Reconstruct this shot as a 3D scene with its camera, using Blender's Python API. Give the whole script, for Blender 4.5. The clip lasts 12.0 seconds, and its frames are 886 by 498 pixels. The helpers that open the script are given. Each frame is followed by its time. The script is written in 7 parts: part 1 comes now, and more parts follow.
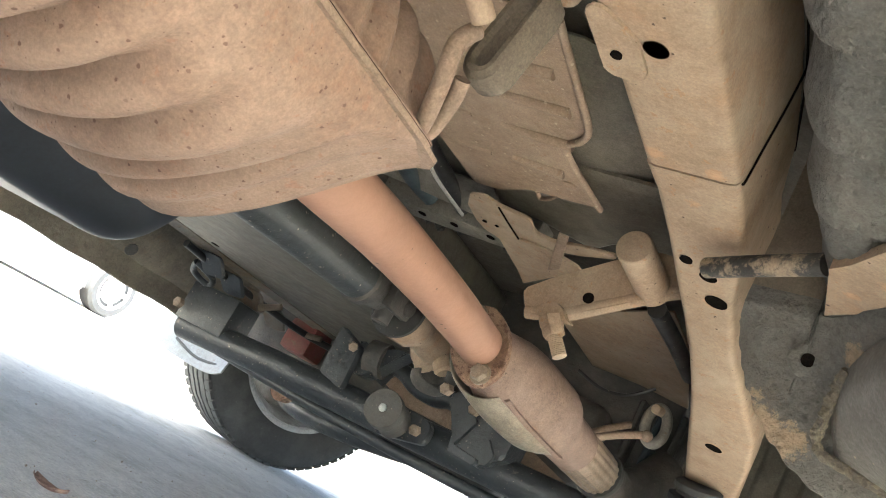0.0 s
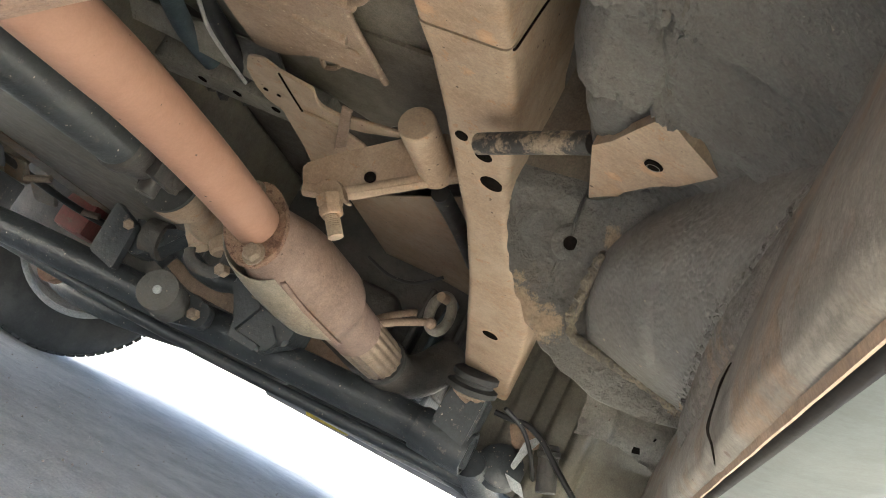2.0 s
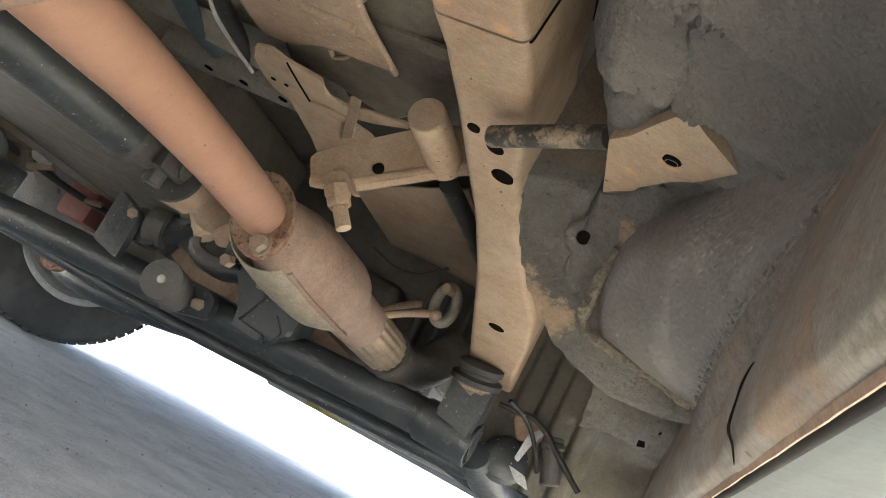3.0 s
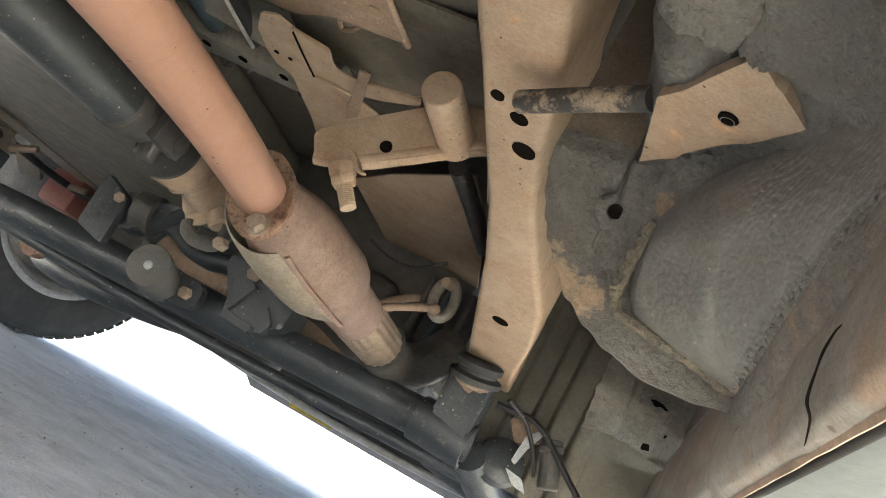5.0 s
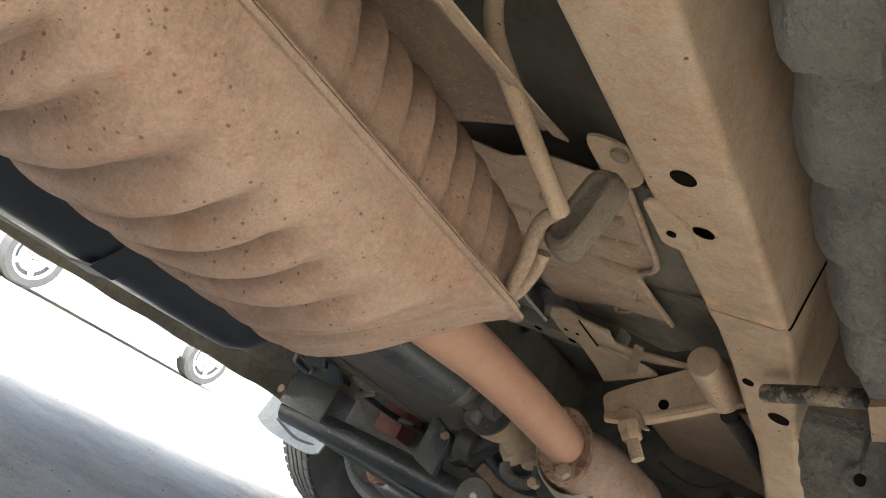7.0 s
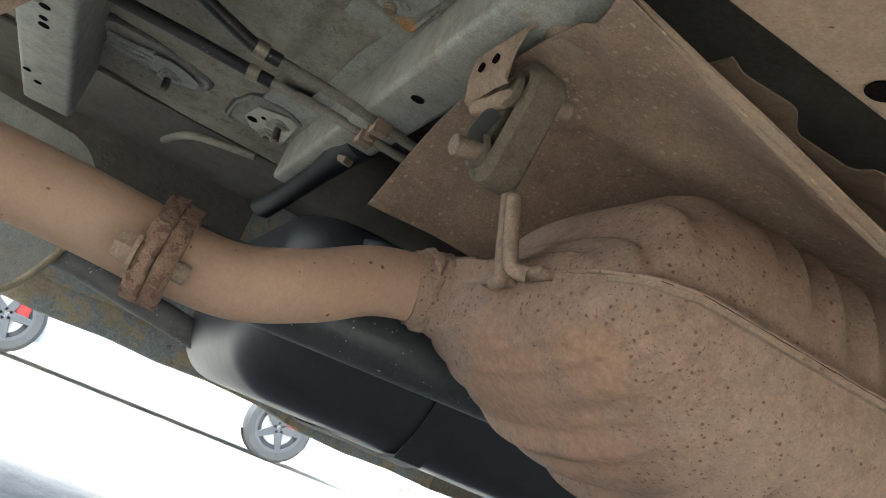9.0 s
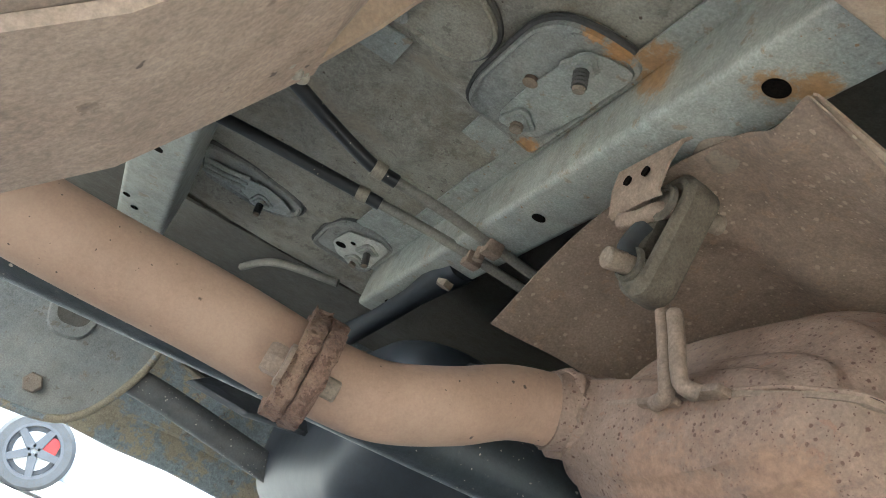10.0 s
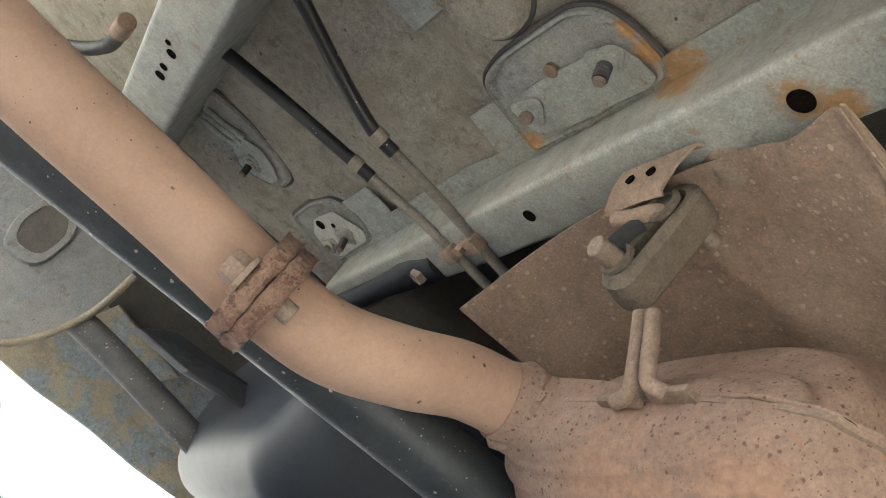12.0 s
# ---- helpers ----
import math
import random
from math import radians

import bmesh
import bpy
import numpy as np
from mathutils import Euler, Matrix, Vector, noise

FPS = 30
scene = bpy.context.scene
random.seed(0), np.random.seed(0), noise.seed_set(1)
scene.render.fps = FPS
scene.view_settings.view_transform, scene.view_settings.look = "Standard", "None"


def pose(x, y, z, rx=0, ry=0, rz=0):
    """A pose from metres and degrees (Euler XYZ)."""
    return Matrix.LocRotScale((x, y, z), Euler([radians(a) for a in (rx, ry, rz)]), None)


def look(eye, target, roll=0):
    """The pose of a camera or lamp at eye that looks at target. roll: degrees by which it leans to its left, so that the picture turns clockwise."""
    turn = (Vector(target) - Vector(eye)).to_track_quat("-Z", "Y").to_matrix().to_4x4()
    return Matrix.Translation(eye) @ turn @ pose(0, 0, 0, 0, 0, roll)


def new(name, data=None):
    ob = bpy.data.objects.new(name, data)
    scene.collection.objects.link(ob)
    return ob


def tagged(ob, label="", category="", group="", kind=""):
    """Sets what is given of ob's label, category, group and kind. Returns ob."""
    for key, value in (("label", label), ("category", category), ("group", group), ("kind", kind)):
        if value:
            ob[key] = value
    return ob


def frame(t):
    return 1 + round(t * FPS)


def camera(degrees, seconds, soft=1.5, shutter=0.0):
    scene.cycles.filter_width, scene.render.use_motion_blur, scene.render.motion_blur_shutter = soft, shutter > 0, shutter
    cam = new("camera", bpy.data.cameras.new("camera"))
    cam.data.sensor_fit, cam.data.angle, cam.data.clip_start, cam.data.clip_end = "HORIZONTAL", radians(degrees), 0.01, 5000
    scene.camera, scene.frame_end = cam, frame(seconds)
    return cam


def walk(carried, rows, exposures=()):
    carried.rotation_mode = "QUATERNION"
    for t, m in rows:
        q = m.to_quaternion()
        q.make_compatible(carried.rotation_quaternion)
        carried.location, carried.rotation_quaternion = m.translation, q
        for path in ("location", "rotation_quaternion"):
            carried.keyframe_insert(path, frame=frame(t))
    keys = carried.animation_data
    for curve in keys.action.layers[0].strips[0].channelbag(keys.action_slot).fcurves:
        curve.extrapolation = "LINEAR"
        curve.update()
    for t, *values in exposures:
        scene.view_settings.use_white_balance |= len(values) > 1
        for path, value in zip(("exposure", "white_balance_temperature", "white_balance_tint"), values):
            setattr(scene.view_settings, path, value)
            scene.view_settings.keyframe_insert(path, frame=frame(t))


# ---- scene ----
cam = camera(55.43, 12.0, soft=1.0)
PATH = [
    (0, (0.0048, 0.0000, 0.1900), (-1.0284, 1.6437, 0.6702), 29.00),
    (0.5, (-0.0013, 0.0272, 0.1915), (-0.8923, 1.7502, 0.6788), 28.64),
    (1, (0.0146, 0.0529, 0.2015), (-0.7248, 1.8408, 0.7079), 28.16),
    (1.5, (0.0249, 0.0694, 0.2124), (-0.6109, 1.8999, 0.7075), 28.03),
    (2, (0.0270, 0.0732, 0.2098), (-0.5648, 1.9259, 0.6759), 28.35),
    (2.5, (0.0231, 0.0733, 0.2093), (-0.5609, 1.9338, 0.6537), 28.64),
    (4.5, (-0.0072, 0.1080, 0.1899), (-0.5640, 1.9717, 0.6555), 29.24),
    (5, (-0.0105, 0.1230, 0.1791), (-0.5629, 1.9808, 0.6724), 30.06),
    (5.5, (-0.0020, 0.1035, 0.1835), (-0.6234, 1.9264, 0.7227), 31.09),
    (6, (0.0252, 0.0234, 0.1941), (-0.7578, 1.7838, 0.7306), 31.54),
    (6.5, (0.0464, -0.0589, 0.2063), (-0.9627, 1.5876, 0.7268), 31.46),
    (6.7, (0.0455, -0.0841, 0.2101), (-1.0505, 1.5070, 0.7271), 31.03),
    (8.3, (0.0659, -0.3390, 0.2178), (-1.6179, 0.6086, 0.7342), 25.14),
    (8.5, (0.0638, -0.3615, 0.2209), (-1.6626, 0.5035, 0.7418), 24.43),
    (9, (0.0591, -0.4256, 0.2156), (-1.7425, 0.2481, 0.7638), 22.45),
    (9.5, (0.0448, -0.4798, 0.2070), (-1.7674, 0.0308, 0.8819), 22.18),
    (10, (0.0008, -0.4813, 0.1777), (-1.7664, -0.0110, 0.9874), 24.55),
    (10.5, (-0.0226, -0.4728, 0.1744), (-1.7532, -0.0106, 1.0640), 27.66),
    (11, (-0.0332, -0.4533, 0.1509), (-1.7521, 0.0014, 1.0667), 31.36),
    (11.5, (-0.0308, -0.4533, 0.1421), (-1.7483, -0.0166, 1.0694), 34.59),
    (12, (-0.0357, -0.4434, 0.1345), (-1.7468, -0.0015, 1.0709), 36.81),
]
walk(cam, [(t, look(eye, target, roll)) for t, eye, target, roll in PATH], exposures=[(0.0, 3.90, 6180, -6), (1.0, 3.96, 6200, -4), (1.6, 3.70, 6200, -4), (2.5, 3.60, 6280, -4), (4.5, 3.60, 6280, -4), (5.5, 3.95, 6180, -5), (6.0, 3.88, 6120, -6), (6.7, 3.38, 6250, -4), (8.5, 2.49, 6080, -4), (9.0, 2.56, 5680, -8), (10.0, 3.05, 5330, -9), (11.0, 3.27, 5430, -9), (12.0, 3.27, 5820, -4)])

# ---- light: bright hazy day outside, the underside lit by sky and pale ground ----
world = bpy.data.worlds.new("world")
scene.world = world
world.use_nodes = True
sky = world.node_tree.nodes.new("ShaderNodeTexSky")
sky.sky_type, sky.sun_disc = "NISHITA", False
SUN_EL, SUN_AZ = radians(62), radians(160)  # height, and bearing from ahead towards the right
sky.sun_elevation, sky.sun_rotation = SUN_EL, SUN_AZ
sky.air_density, sky.dust_density, sky.ozone_density = 0.20, 3.5, 0.1
world.node_tree.nodes["Background"].inputs[1].default_value = 0.30
world.node_tree.links.new(sky.outputs[0], world.node_tree.nodes["Background"].inputs[0])
sun = new("sun", bpy.data.lights.new("sun", "SUN"))
sun.data.energy, sun.data.angle, sun.data.color = 0.90, radians(8), (1.0, 0.94, 0.84)
toward = Vector((math.sin(SUN_AZ) * math.cos(SUN_EL), math.cos(SUN_AZ) * math.cos(SUN_EL), math.sin(SUN_EL)))
sun.matrix_world = look(toward * 8, (0, 0, 0))

# ---- materials ----


def noise_node(nt, co, scale, detail=5, rough=0.6):
    n = nt.nodes.new("ShaderNodeTexNoise")
    n.inputs["Scale"].default_value, n.inputs["Detail"].default_value, n.inputs["Roughness"].default_value = scale, detail, rough
    nt.links.new(co, n.inputs["Vector"])
    return n.outputs["Fac"]


def ramp_node(nt, fac, lo, hi):
    r = nt.nodes.new("ShaderNodeMapRange")
    r.inputs["From Min"].default_value, r.inputs["From Max"].default_value = lo, hi
    nt.links.new(fac, r.inputs["Value"])
    return r.outputs["Result"]


def mix_node(nt, fac, a, b, mode="MIX"):
    m = nt.nodes.new("ShaderNodeMix")
    m.data_type, m.blend_type = "RGBA", mode
    for sock, v in ((m.inputs[0], fac), (m.inputs[6], a), (m.inputs[7], b)):
        if isinstance(v, (int, float)):
            sock.default_value = v
        elif isinstance(v, tuple):
            sock.default_value = (*v, 1)
        else:
            nt.links.new(v, sock)
    return m.outputs[2]


def surface(name, base, dust=None, rust=None, rough=0.75, metal=0.0, bump=0.3, big=9.0, fine=160.0,
            dust_range=(0.42, 0.62), rust_range=(0.62, 0.72), spec=0.5, spots=0.0, spot_scale=70.0, spot_color=(0.07, 0.045, 0.03), bump_scale=None, depth=0.003,
            cloud=1.0, chips=0.0, chip_color=(0.16, 0.10, 0.065), chip_scale=55.0, marks=(), mark_color=(0.33, 0.16, 0.05), lumps=0.0, lump_scale=45.0, spot_at=None, vary=0.12, spot_size=0.16):
    """A weathered surface: base colour, dust, rust, ragged stains, mud specks, marks (rust, the floor's painted
    shading) round given places, and grain.
    """
    m = bpy.data.materials.new(name)
    m.use_nodes = True
    nt = m.node_tree
    bsdf = nt.nodes["Principled BSDF"]
    geo = nt.nodes.new("ShaderNodeNewGeometry")
    co = geo.outputs["Position"]
    broad, grain = noise_node(nt, co, big, 8, 0.68), noise_node(nt, co, fine, 5, 0.75)
    col = mix_node(nt, ramp_node(nt, grain, 0.3, 0.7), tuple(c * (1 - 0.32 * cloud) for c in base), tuple(min(1, c * (1 + 0.26 * cloud)) for c in base))
    if dust:
        col = mix_node(nt, ramp_node(nt, broad, *dust_range), col, dust)
    mid = noise_node(nt, co, big * 4.3, 9, 0.75)
    soil = tuple(min(c, b * 2.0 + 0.004) for c, b in zip((0.1, 0.075, 0.055), base))
    col = mix_node(nt, ramp_node(nt, mid, 0.42, 0.72), col, mix_node(nt, 0.38 * cloud, col, soil))
    if chips:
        edge = noise_node(nt, co, chip_scale, 9, 0.7)
        col = mix_node(nt, ramp_node(nt, edge, 0.70 - chips, 0.73 - chips), col, mix_node(nt, 0.7, col, chip_color))
    if rust:
        col = mix_node(nt, ramp_node(nt, noise_node(nt, co, big * 1.7, 10, 0.75), *rust_range), col, rust)
    col = mix_node(nt, ramp_node(nt, noise_node(nt, co, fine * 3.1, 3, 0.7), 0.35, 0.68), mix_node(nt, 0.36 * cloud, col, (0.02, 0.015, 0.012)), col)
    if spots:
        warp = nt.nodes.new("ShaderNodeVectorMath")
        warp.operation = "MULTIPLY_ADD"
        wn = nt.nodes.new("ShaderNodeTexNoise")
        wn.inputs["Scale"].default_value = spot_scale * 3
        nt.links.new(co, wn.inputs["Vector"])
        nt.links.new(wn.outputs["Color"], warp.inputs[0])
        warp.inputs[1].default_value = (0.35 / spot_scale,) * 3
        nt.links.new(co, warp.inputs[2])
        for scale, share in ((spot_scale, spots), (spot_scale * 2.3, spots * 0.55)):
            v = nt.nodes.new("ShaderNodeTexVoronoi")
            v.inputs["Scale"].default_value = scale
            nt.links.new(warp.outputs[0], v.inputs["Vector"])
            pick = nt.nodes.new("ShaderNodeMath")
            pick.operation = "MULTIPLY"
            nt.links.new(ramp_node(nt, v.outputs["Distance"], spot_size * 1.2, spot_size * 0.8), pick.inputs[0])
            sep = nt.nodes.new("ShaderNodeSeparateColor")
            nt.links.new(v.outputs["Color"], sep.inputs[0])
            chance = sep.outputs[0]
            if spot_at:
                near = nt.nodes.new("ShaderNodeVectorMath")
                near.operation, near.inputs[1].default_value = "DISTANCE", spot_at[0]
                nt.links.new(co, near.inputs[0])
                thin = nt.nodes.new("ShaderNodeMath")
                thin.operation = "MULTIPLY_ADD"
                nt.links.new(ramp_node(nt, near.outputs["Value"], spot_at[1] * 0.35, spot_at[1]), thin.inputs[0])
                thin.inputs[1].default_value = -share * 0.8
                nt.links.new(chance, thin.inputs[2])
                chance = thin.outputs[0]
            nt.links.new(ramp_node(nt, chance, 1 - share, 1 - share * 0.9), pick.inputs[1])
            col = mix_node(nt, pick.outputs[0], col, spot_color)
    for place, radius in marks:
        vec = nt.nodes.new("ShaderNodeVectorMath")
        vec.operation = "DISTANCE"
        vec.inputs[1].default_value = place
        nt.links.new(co, vec.inputs[0])
        wob = nt.nodes.new("ShaderNodeMath")
        wob.operation, wob.inputs[1].default_value = "MULTIPLY_ADD", radius * 3.4
        nt.links.new(noise_node(nt, co, 1.6 / radius, 12, 0.85), wob.inputs[0])
        nt.links.new(vec.outputs["Value"], wob.inputs[2])
        tone = mix_node(nt, ramp_node(nt, grain, 0.35, 0.65), mark_color, tuple(c * 1.5 for c in mark_color))
        col = mix_node(nt, ramp_node(nt, wob.outputs[0], radius * 2.6, radius * 2.25), col, tone)
    nt.links.new(col, bsdf.inputs["Base Color"])
    bsdf.inputs["Metallic"].default_value = metal
    bsdf.inputs["Specular IOR Level"].default_value = spec
    r = nt.nodes.new("ShaderNodeMapRange")
    r.inputs["From Min"].default_value, r.inputs["From Max"].default_value = 0.3, 0.7
    r.inputs["To Min"].default_value, r.inputs["To Max"].default_value = max(0.05, rough - vary), min(1, rough + vary)
    nt.links.new(mid, r.inputs["Value"])
    nt.links.new(r.outputs["Result"], bsdf.inputs["Roughness"])
    b = nt.nodes.new("ShaderNodeBump")
    b.inputs["Strength"].default_value, b.inputs["Distance"].default_value = bump, depth
    nt.links.new(noise_node(nt, co, bump_scale or fine * 0.6, 6, 0.65), b.inputs["Height"])
    last = b
    if lumps:
        last = nt.nodes.new("ShaderNodeBump")
        last.inputs["Strength"].default_value, last.inputs["Distance"].default_value = lumps, 0.008
        nt.links.new(noise_node(nt, co, lump_scale, 4, 0.55), last.inputs["Height"])
        nt.links.new(b.outputs["Normal"], last.inputs["Normal"])
    nt.links.new(last.outputs["Normal"], bsdf.inputs["Normal"])
    return m


TAN = surface("dusty_tan_steel", (0.318, 0.226, 0.153), (0.372, 0.286, 0.207), (0.335, 0.205, 0.117), rust_range=(0.55, 0.75), rough=0.8, bump=0.22, cloud=0.6, chips=0.10, chip_color=(0.32, 0.185, 0.10), spots=0.06, spot_scale=120,
              marks=[((-0.187, 0.770, 0.458), 0.012), ((-0.204, 1.150, 0.402), 0.014), ((-0.21, 0.53, 0.47), 0.010), ((-0.165, 0.54, 0.47), 0.010), ((-0.19, 0.60, 0.475), 0.008), ((-0.035, 0.565, 0.432), 0.011), ((-0.06, 0.60, 0.435), 0.008), ((-0.17, 0.62, 0.48), 0.010)], mark_color=(0.30, 0.185, 0.11))
PIPE = surface("dusty_exhaust_pipe", (0.345, 0.221, 0.152), (0.367, 0.247, 0.175), (0.299, 0.190, 0.127), rust_range=(0.58, 0.85), rough=0.72, bump=0.10, spots=0.12, spot_scale=110, chips=0.03, chip_color=(0.42, 0.27, 0.18), cloud=0.28, big=5)
PIPE_CLEAN = surface("heat_tinted_pipe", (0.289, 0.158, 0.106), (0.300, 0.173, 0.121), (0.239, 0.131, 0.090), rust_range=(0.58, 0.85), rough=0.78, bump=0.08, spots=0.04, spot_scale=90, cloud=0.2, big=5, chips=0.02, chip_color=(0.3, 0.17, 0.11))
MUFFLER = surface("rusty_dusty_muffler", (0.252, 0.164, 0.118), (0.292, 0.205, 0.154), (0.250, 0.143, 0.093), rust_range=(0.54, 0.70), rough=0.82, bump=0.55, spots=0.85, spot_scale=170, spot_size=0.21, spot_at=((-0.43, -0.18, 0.32), 0.27), spot_color=(0.105, 0.056, 0.038), chips=0.10, chip_color=(0.26, 0.14, 0.09), chip_scale=70, cloud=0.75,
                  marks=[((-0.44, -0.165, 0.315), 0.055), ((-0.48, -0.14, 0.29), 0.055), ((-0.40, -0.12, 0.275), 0.05), ((-0.36, -0.15, 0.33), 0.035), ((-0.46, -0.07, 0.26), 0.04)], mark_color=(0.202, 0.122, 0.080))
SHIELD = surface("dusty_heat_shield", (0.272, 0.192, 0.138), (0.315, 0.232, 0.172), (0.280, 0.185, 0.117), rust_range=(0.6, 0.75), rough=0.72, bump=0.2, chips=0.12, chip_color=(0.3, 0.2, 0.13), spots=0.34, spot_scale=120, spot_size=0.22, spot_color=(0.345, 0.262, 0.194), lumps=0.5, lump_scale=12)
SHIELDPALE = surface("pale_dusty_shield", (0.300, 0.215, 0.150), (0.345, 0.258, 0.188), (0.295, 0.195, 0.125), rust_range=(0.58, 0.76), rough=0.75, bump=0.25, chips=0.10, chip_color=(0.27, 0.18, 0.115), spots=0.14, spot_scale=120, spot_size=0.20, spot_color=(0.375, 0.295, 0.22), cloud=0.7, lumps=0.4, lump_scale=16)
CASTING = surface("rough_rusty_flange", (0.24, 0.135, 0.09), (0.38, 0.25, 0.17), (0.16, 0.07, 0.045), rough=0.9, bump=0.9, fine=220, depth=0.006, chips=0.16, chip_color=(0.10, 0.045, 0.03), chip_scale=110, lumps=0.6, lump_scale=120)
CAT = surface("dusty_converter_steel", (0.219, 0.146, 0.110), (0.254, 0.178, 0.144), (0.217, 0.120, 0.077), rust_range=(0.58, 0.72), rough=0.72, bump=0.35, spots=0.10, spot_scale=110, chips=0.06, lumps=0.1, lump_scale=25)
CATPALE = surface("pale_converter_shield", (0.295, 0.252, 0.190), (0.328, 0.291, 0.229), (0.269, 0.210, 0.151), rough=0.5, bump=0.2, metal=0.2, chips=0.08, chip_color=(0.25, 0.18, 0.12))
STEEL = surface("dull_banded_steel", (0.340, 0.264, 0.196), (0.408, 0.323, 0.246), None, rough=0.45, metal=0.5, bump=0.15, chips=0.08)
BLACK = surface("dusty_black_paint", (0.022, 0.028, 0.035), (0.059, 0.067, 0.074), None, rough=0.42, bump=0.35, spots=0.16, spot_color=(0.28, 0.24, 0.19), spot_scale=110, dust_range=(0.5, 0.75), chips=0.09, chip_color=(0.13, 0.115, 0.10), lumps=0.15)
SHAFT = surface("speckled_black_shaft", (0.026, 0.032, 0.037), (0.070, 0.074, 0.076), None, rough=0.46, bump=0.3, chips=0.08, chip_color=(0.10, 0.095, 0.085), lumps=0.12, lump_scale=50, spots=0.22, spot_color=(0.4, 0.34, 0.27), spot_scale=110, dust_range=(0.5, 0.8))
PLASTIC = surface("black_tank_plastic", (0.012, 0.016, 0.022), (0.027, 0.034, 0.042), None, rough=0.50, vary=0.03, bump=0.02, dust_range=(0.5, 0.9), spec=0.42, chips=0.02, chip_color=(0.05, 0.048, 0.045))
RUBBER = surface("old_rubber", (0.105, 0.088, 0.064), (0.185, 0.148, 0.104), (0.055, 0.048, 0.038), rust_range=(0.5, 0.66), rough=0.9, bump=0.6, chips=0.05, chip_color=(0.07, 0.06, 0.05), lumps=0.3, lump_scale=80)
DARKRUBBER = surface("black_rubber", (0.022, 0.024, 0.025), (0.055, 0.055, 0.052), None, rough=0.75, bump=0.3, spots=0.08, spot_color=(0.2, 0.17, 0.13), spot_scale=140)
UNDERCOAT = surface("grey_undercoat", (0.100, 0.097, 0.089), (0.132, 0.126, 0.114), (0.165, 0.135, 0.10), rust_range=(0.60, 0.78), rough=0.8, bump=0.8, fine=190, depth=0.004, lumps=0.45, lump_scale=150, cloud=0.75, chips=0.10, chip_color=(0.06, 0.057, 0.052), chip_scale=190,
                    marks=[((-0.098, 0.71, 0.352), 0.020), ((-0.075, 0.708, 0.348), 0.018), ((-0.112, 0.705, 0.372), 0.012), ((-0.052, 0.665, 0.418), 0.012), ((0.045, 0.69, 0.335), 0.02)], mark_color=(0.19, 0.14, 0.095))
SMOOTHCOAT = surface("smooth_grey_undercoat", (0.122, 0.119, 0.110), (0.150, 0.144, 0.130), (0.17, 0.135, 0.098), rust_range=(0.60, 0.74), rough=0.48, bump=0.22, fine=240, lumps=0.12, lump_scale=60, chips=0.07, chip_color=(0.085, 0.08, 0.072), chip_scale=150, spots=0.05, spot_scale=160, spot_color=(0.24, 0.20, 0.15))
# marks form a dark band: shading of the floor's ribs, put into the colour
FLOORGREY = surface("dusty_floor_paint", (0.300, 0.280, 0.232), (0.372, 0.340, 0.272), (0.215, 0.178, 0.125), rust_range=(0.50, 0.68), rough=0.72, bump=0.2, chips=0.12, chip_color=(0.17, 0.15, 0.122), spots=0.06, spot_scale=100,
                    marks=[((-0.725, -0.500, 0.592), 0.026), ((-0.730, -0.478, 0.592), 0.030), ((-0.737, -0.4525, 0.592), 0.030), ((-0.739, -0.425, 0.592), 0.026), ((-0.743, -0.400, 0.592), 0.022), ((-0.60, -0.40, 0.592), 0.022)], mark_color=(0.185, 0.160, 0.122))
RAILGREY = surface("pale_grey_paint", (0.347, 0.360, 0.333), (0.383, 0.374, 0.329), (0.258, 0.172, 0.095), rust_range=(0.68, 0.78), rough=0.5, bump=0.15, chips=0.10, chip_color=(0.27, 0.2, 0.13), spots=0.09, spot_scale=130, spot_color=(0.24, 0.15, 0.08),
                   marks=[((-0.428, -0.285, 0.572), 0.026), ((-0.440, -0.262, 0.588), 0.03), ((-0.334, -0.249, 0.530), 0.019), ((-0.315, -0.235, 0.53), 0.016), ((-0.60, -0.33, 0.572), 0.007), ((-0.47, -0.345, 0.572), 0.010), ((-0.25, -0.245, 0.53), 0.018)], mark_color=(0.235, 0.14, 0.065))
SILLRUST = surface("rusty_sill_paint", (0.150, 0.134, 0.113), (0.205, 0.186, 0.160), (0.190, 0.132, 0.088), dust_range=(0.44, 0.60), rust_range=(0.50, 0.60), rough=0.7, bump=0.35, chips=0.11, chip_color=(0.13, 0.085, 0.058), chip_scale=24, big=7, spots=0.05, spot_scale=60, lumps=0.45, lump_scale=16)
SILLBLUE = surface("flaking_sill_paint", (0.27, 0.295, 0.295), (0.33, 0.275, 0.185), (0.36, 0.30, 0.20), rust_range=(0.53, 0.57), rough=0.75, bump=0.7, big=13, dust_range=(0.48, 0.53), chips=0.09, chip_color=(0.15, 0.085, 0.05), chip_scale=34, lumps=0.4, lump_scale=60)
SILLDUST = surface("dusty_olive_sill", (0.145, 0.128, 0.096), (0.215, 0.188, 0.140), (0.18, 0.125, 0.075), rust_range=(0.56, 0.70), rough=0.78, bump=0.4, chips=0.10, chip_color=(0.11, 0.09, 0.065), lumps=0.4, lump_scale=40)
SILLMIX = surface("stained_joint_strip", (0.118, 0.108, 0.095), (0.150, 0.130, 0.106), (0.205, 0.140, 0.090), rust_range=(0.54, 0.66), big=11, rough=0.7, bump=0.5, chips=0.10, chip_color=(0.07, 0.062, 0.054), chip_scale=90, lumps=0.4, lump_scale=70)
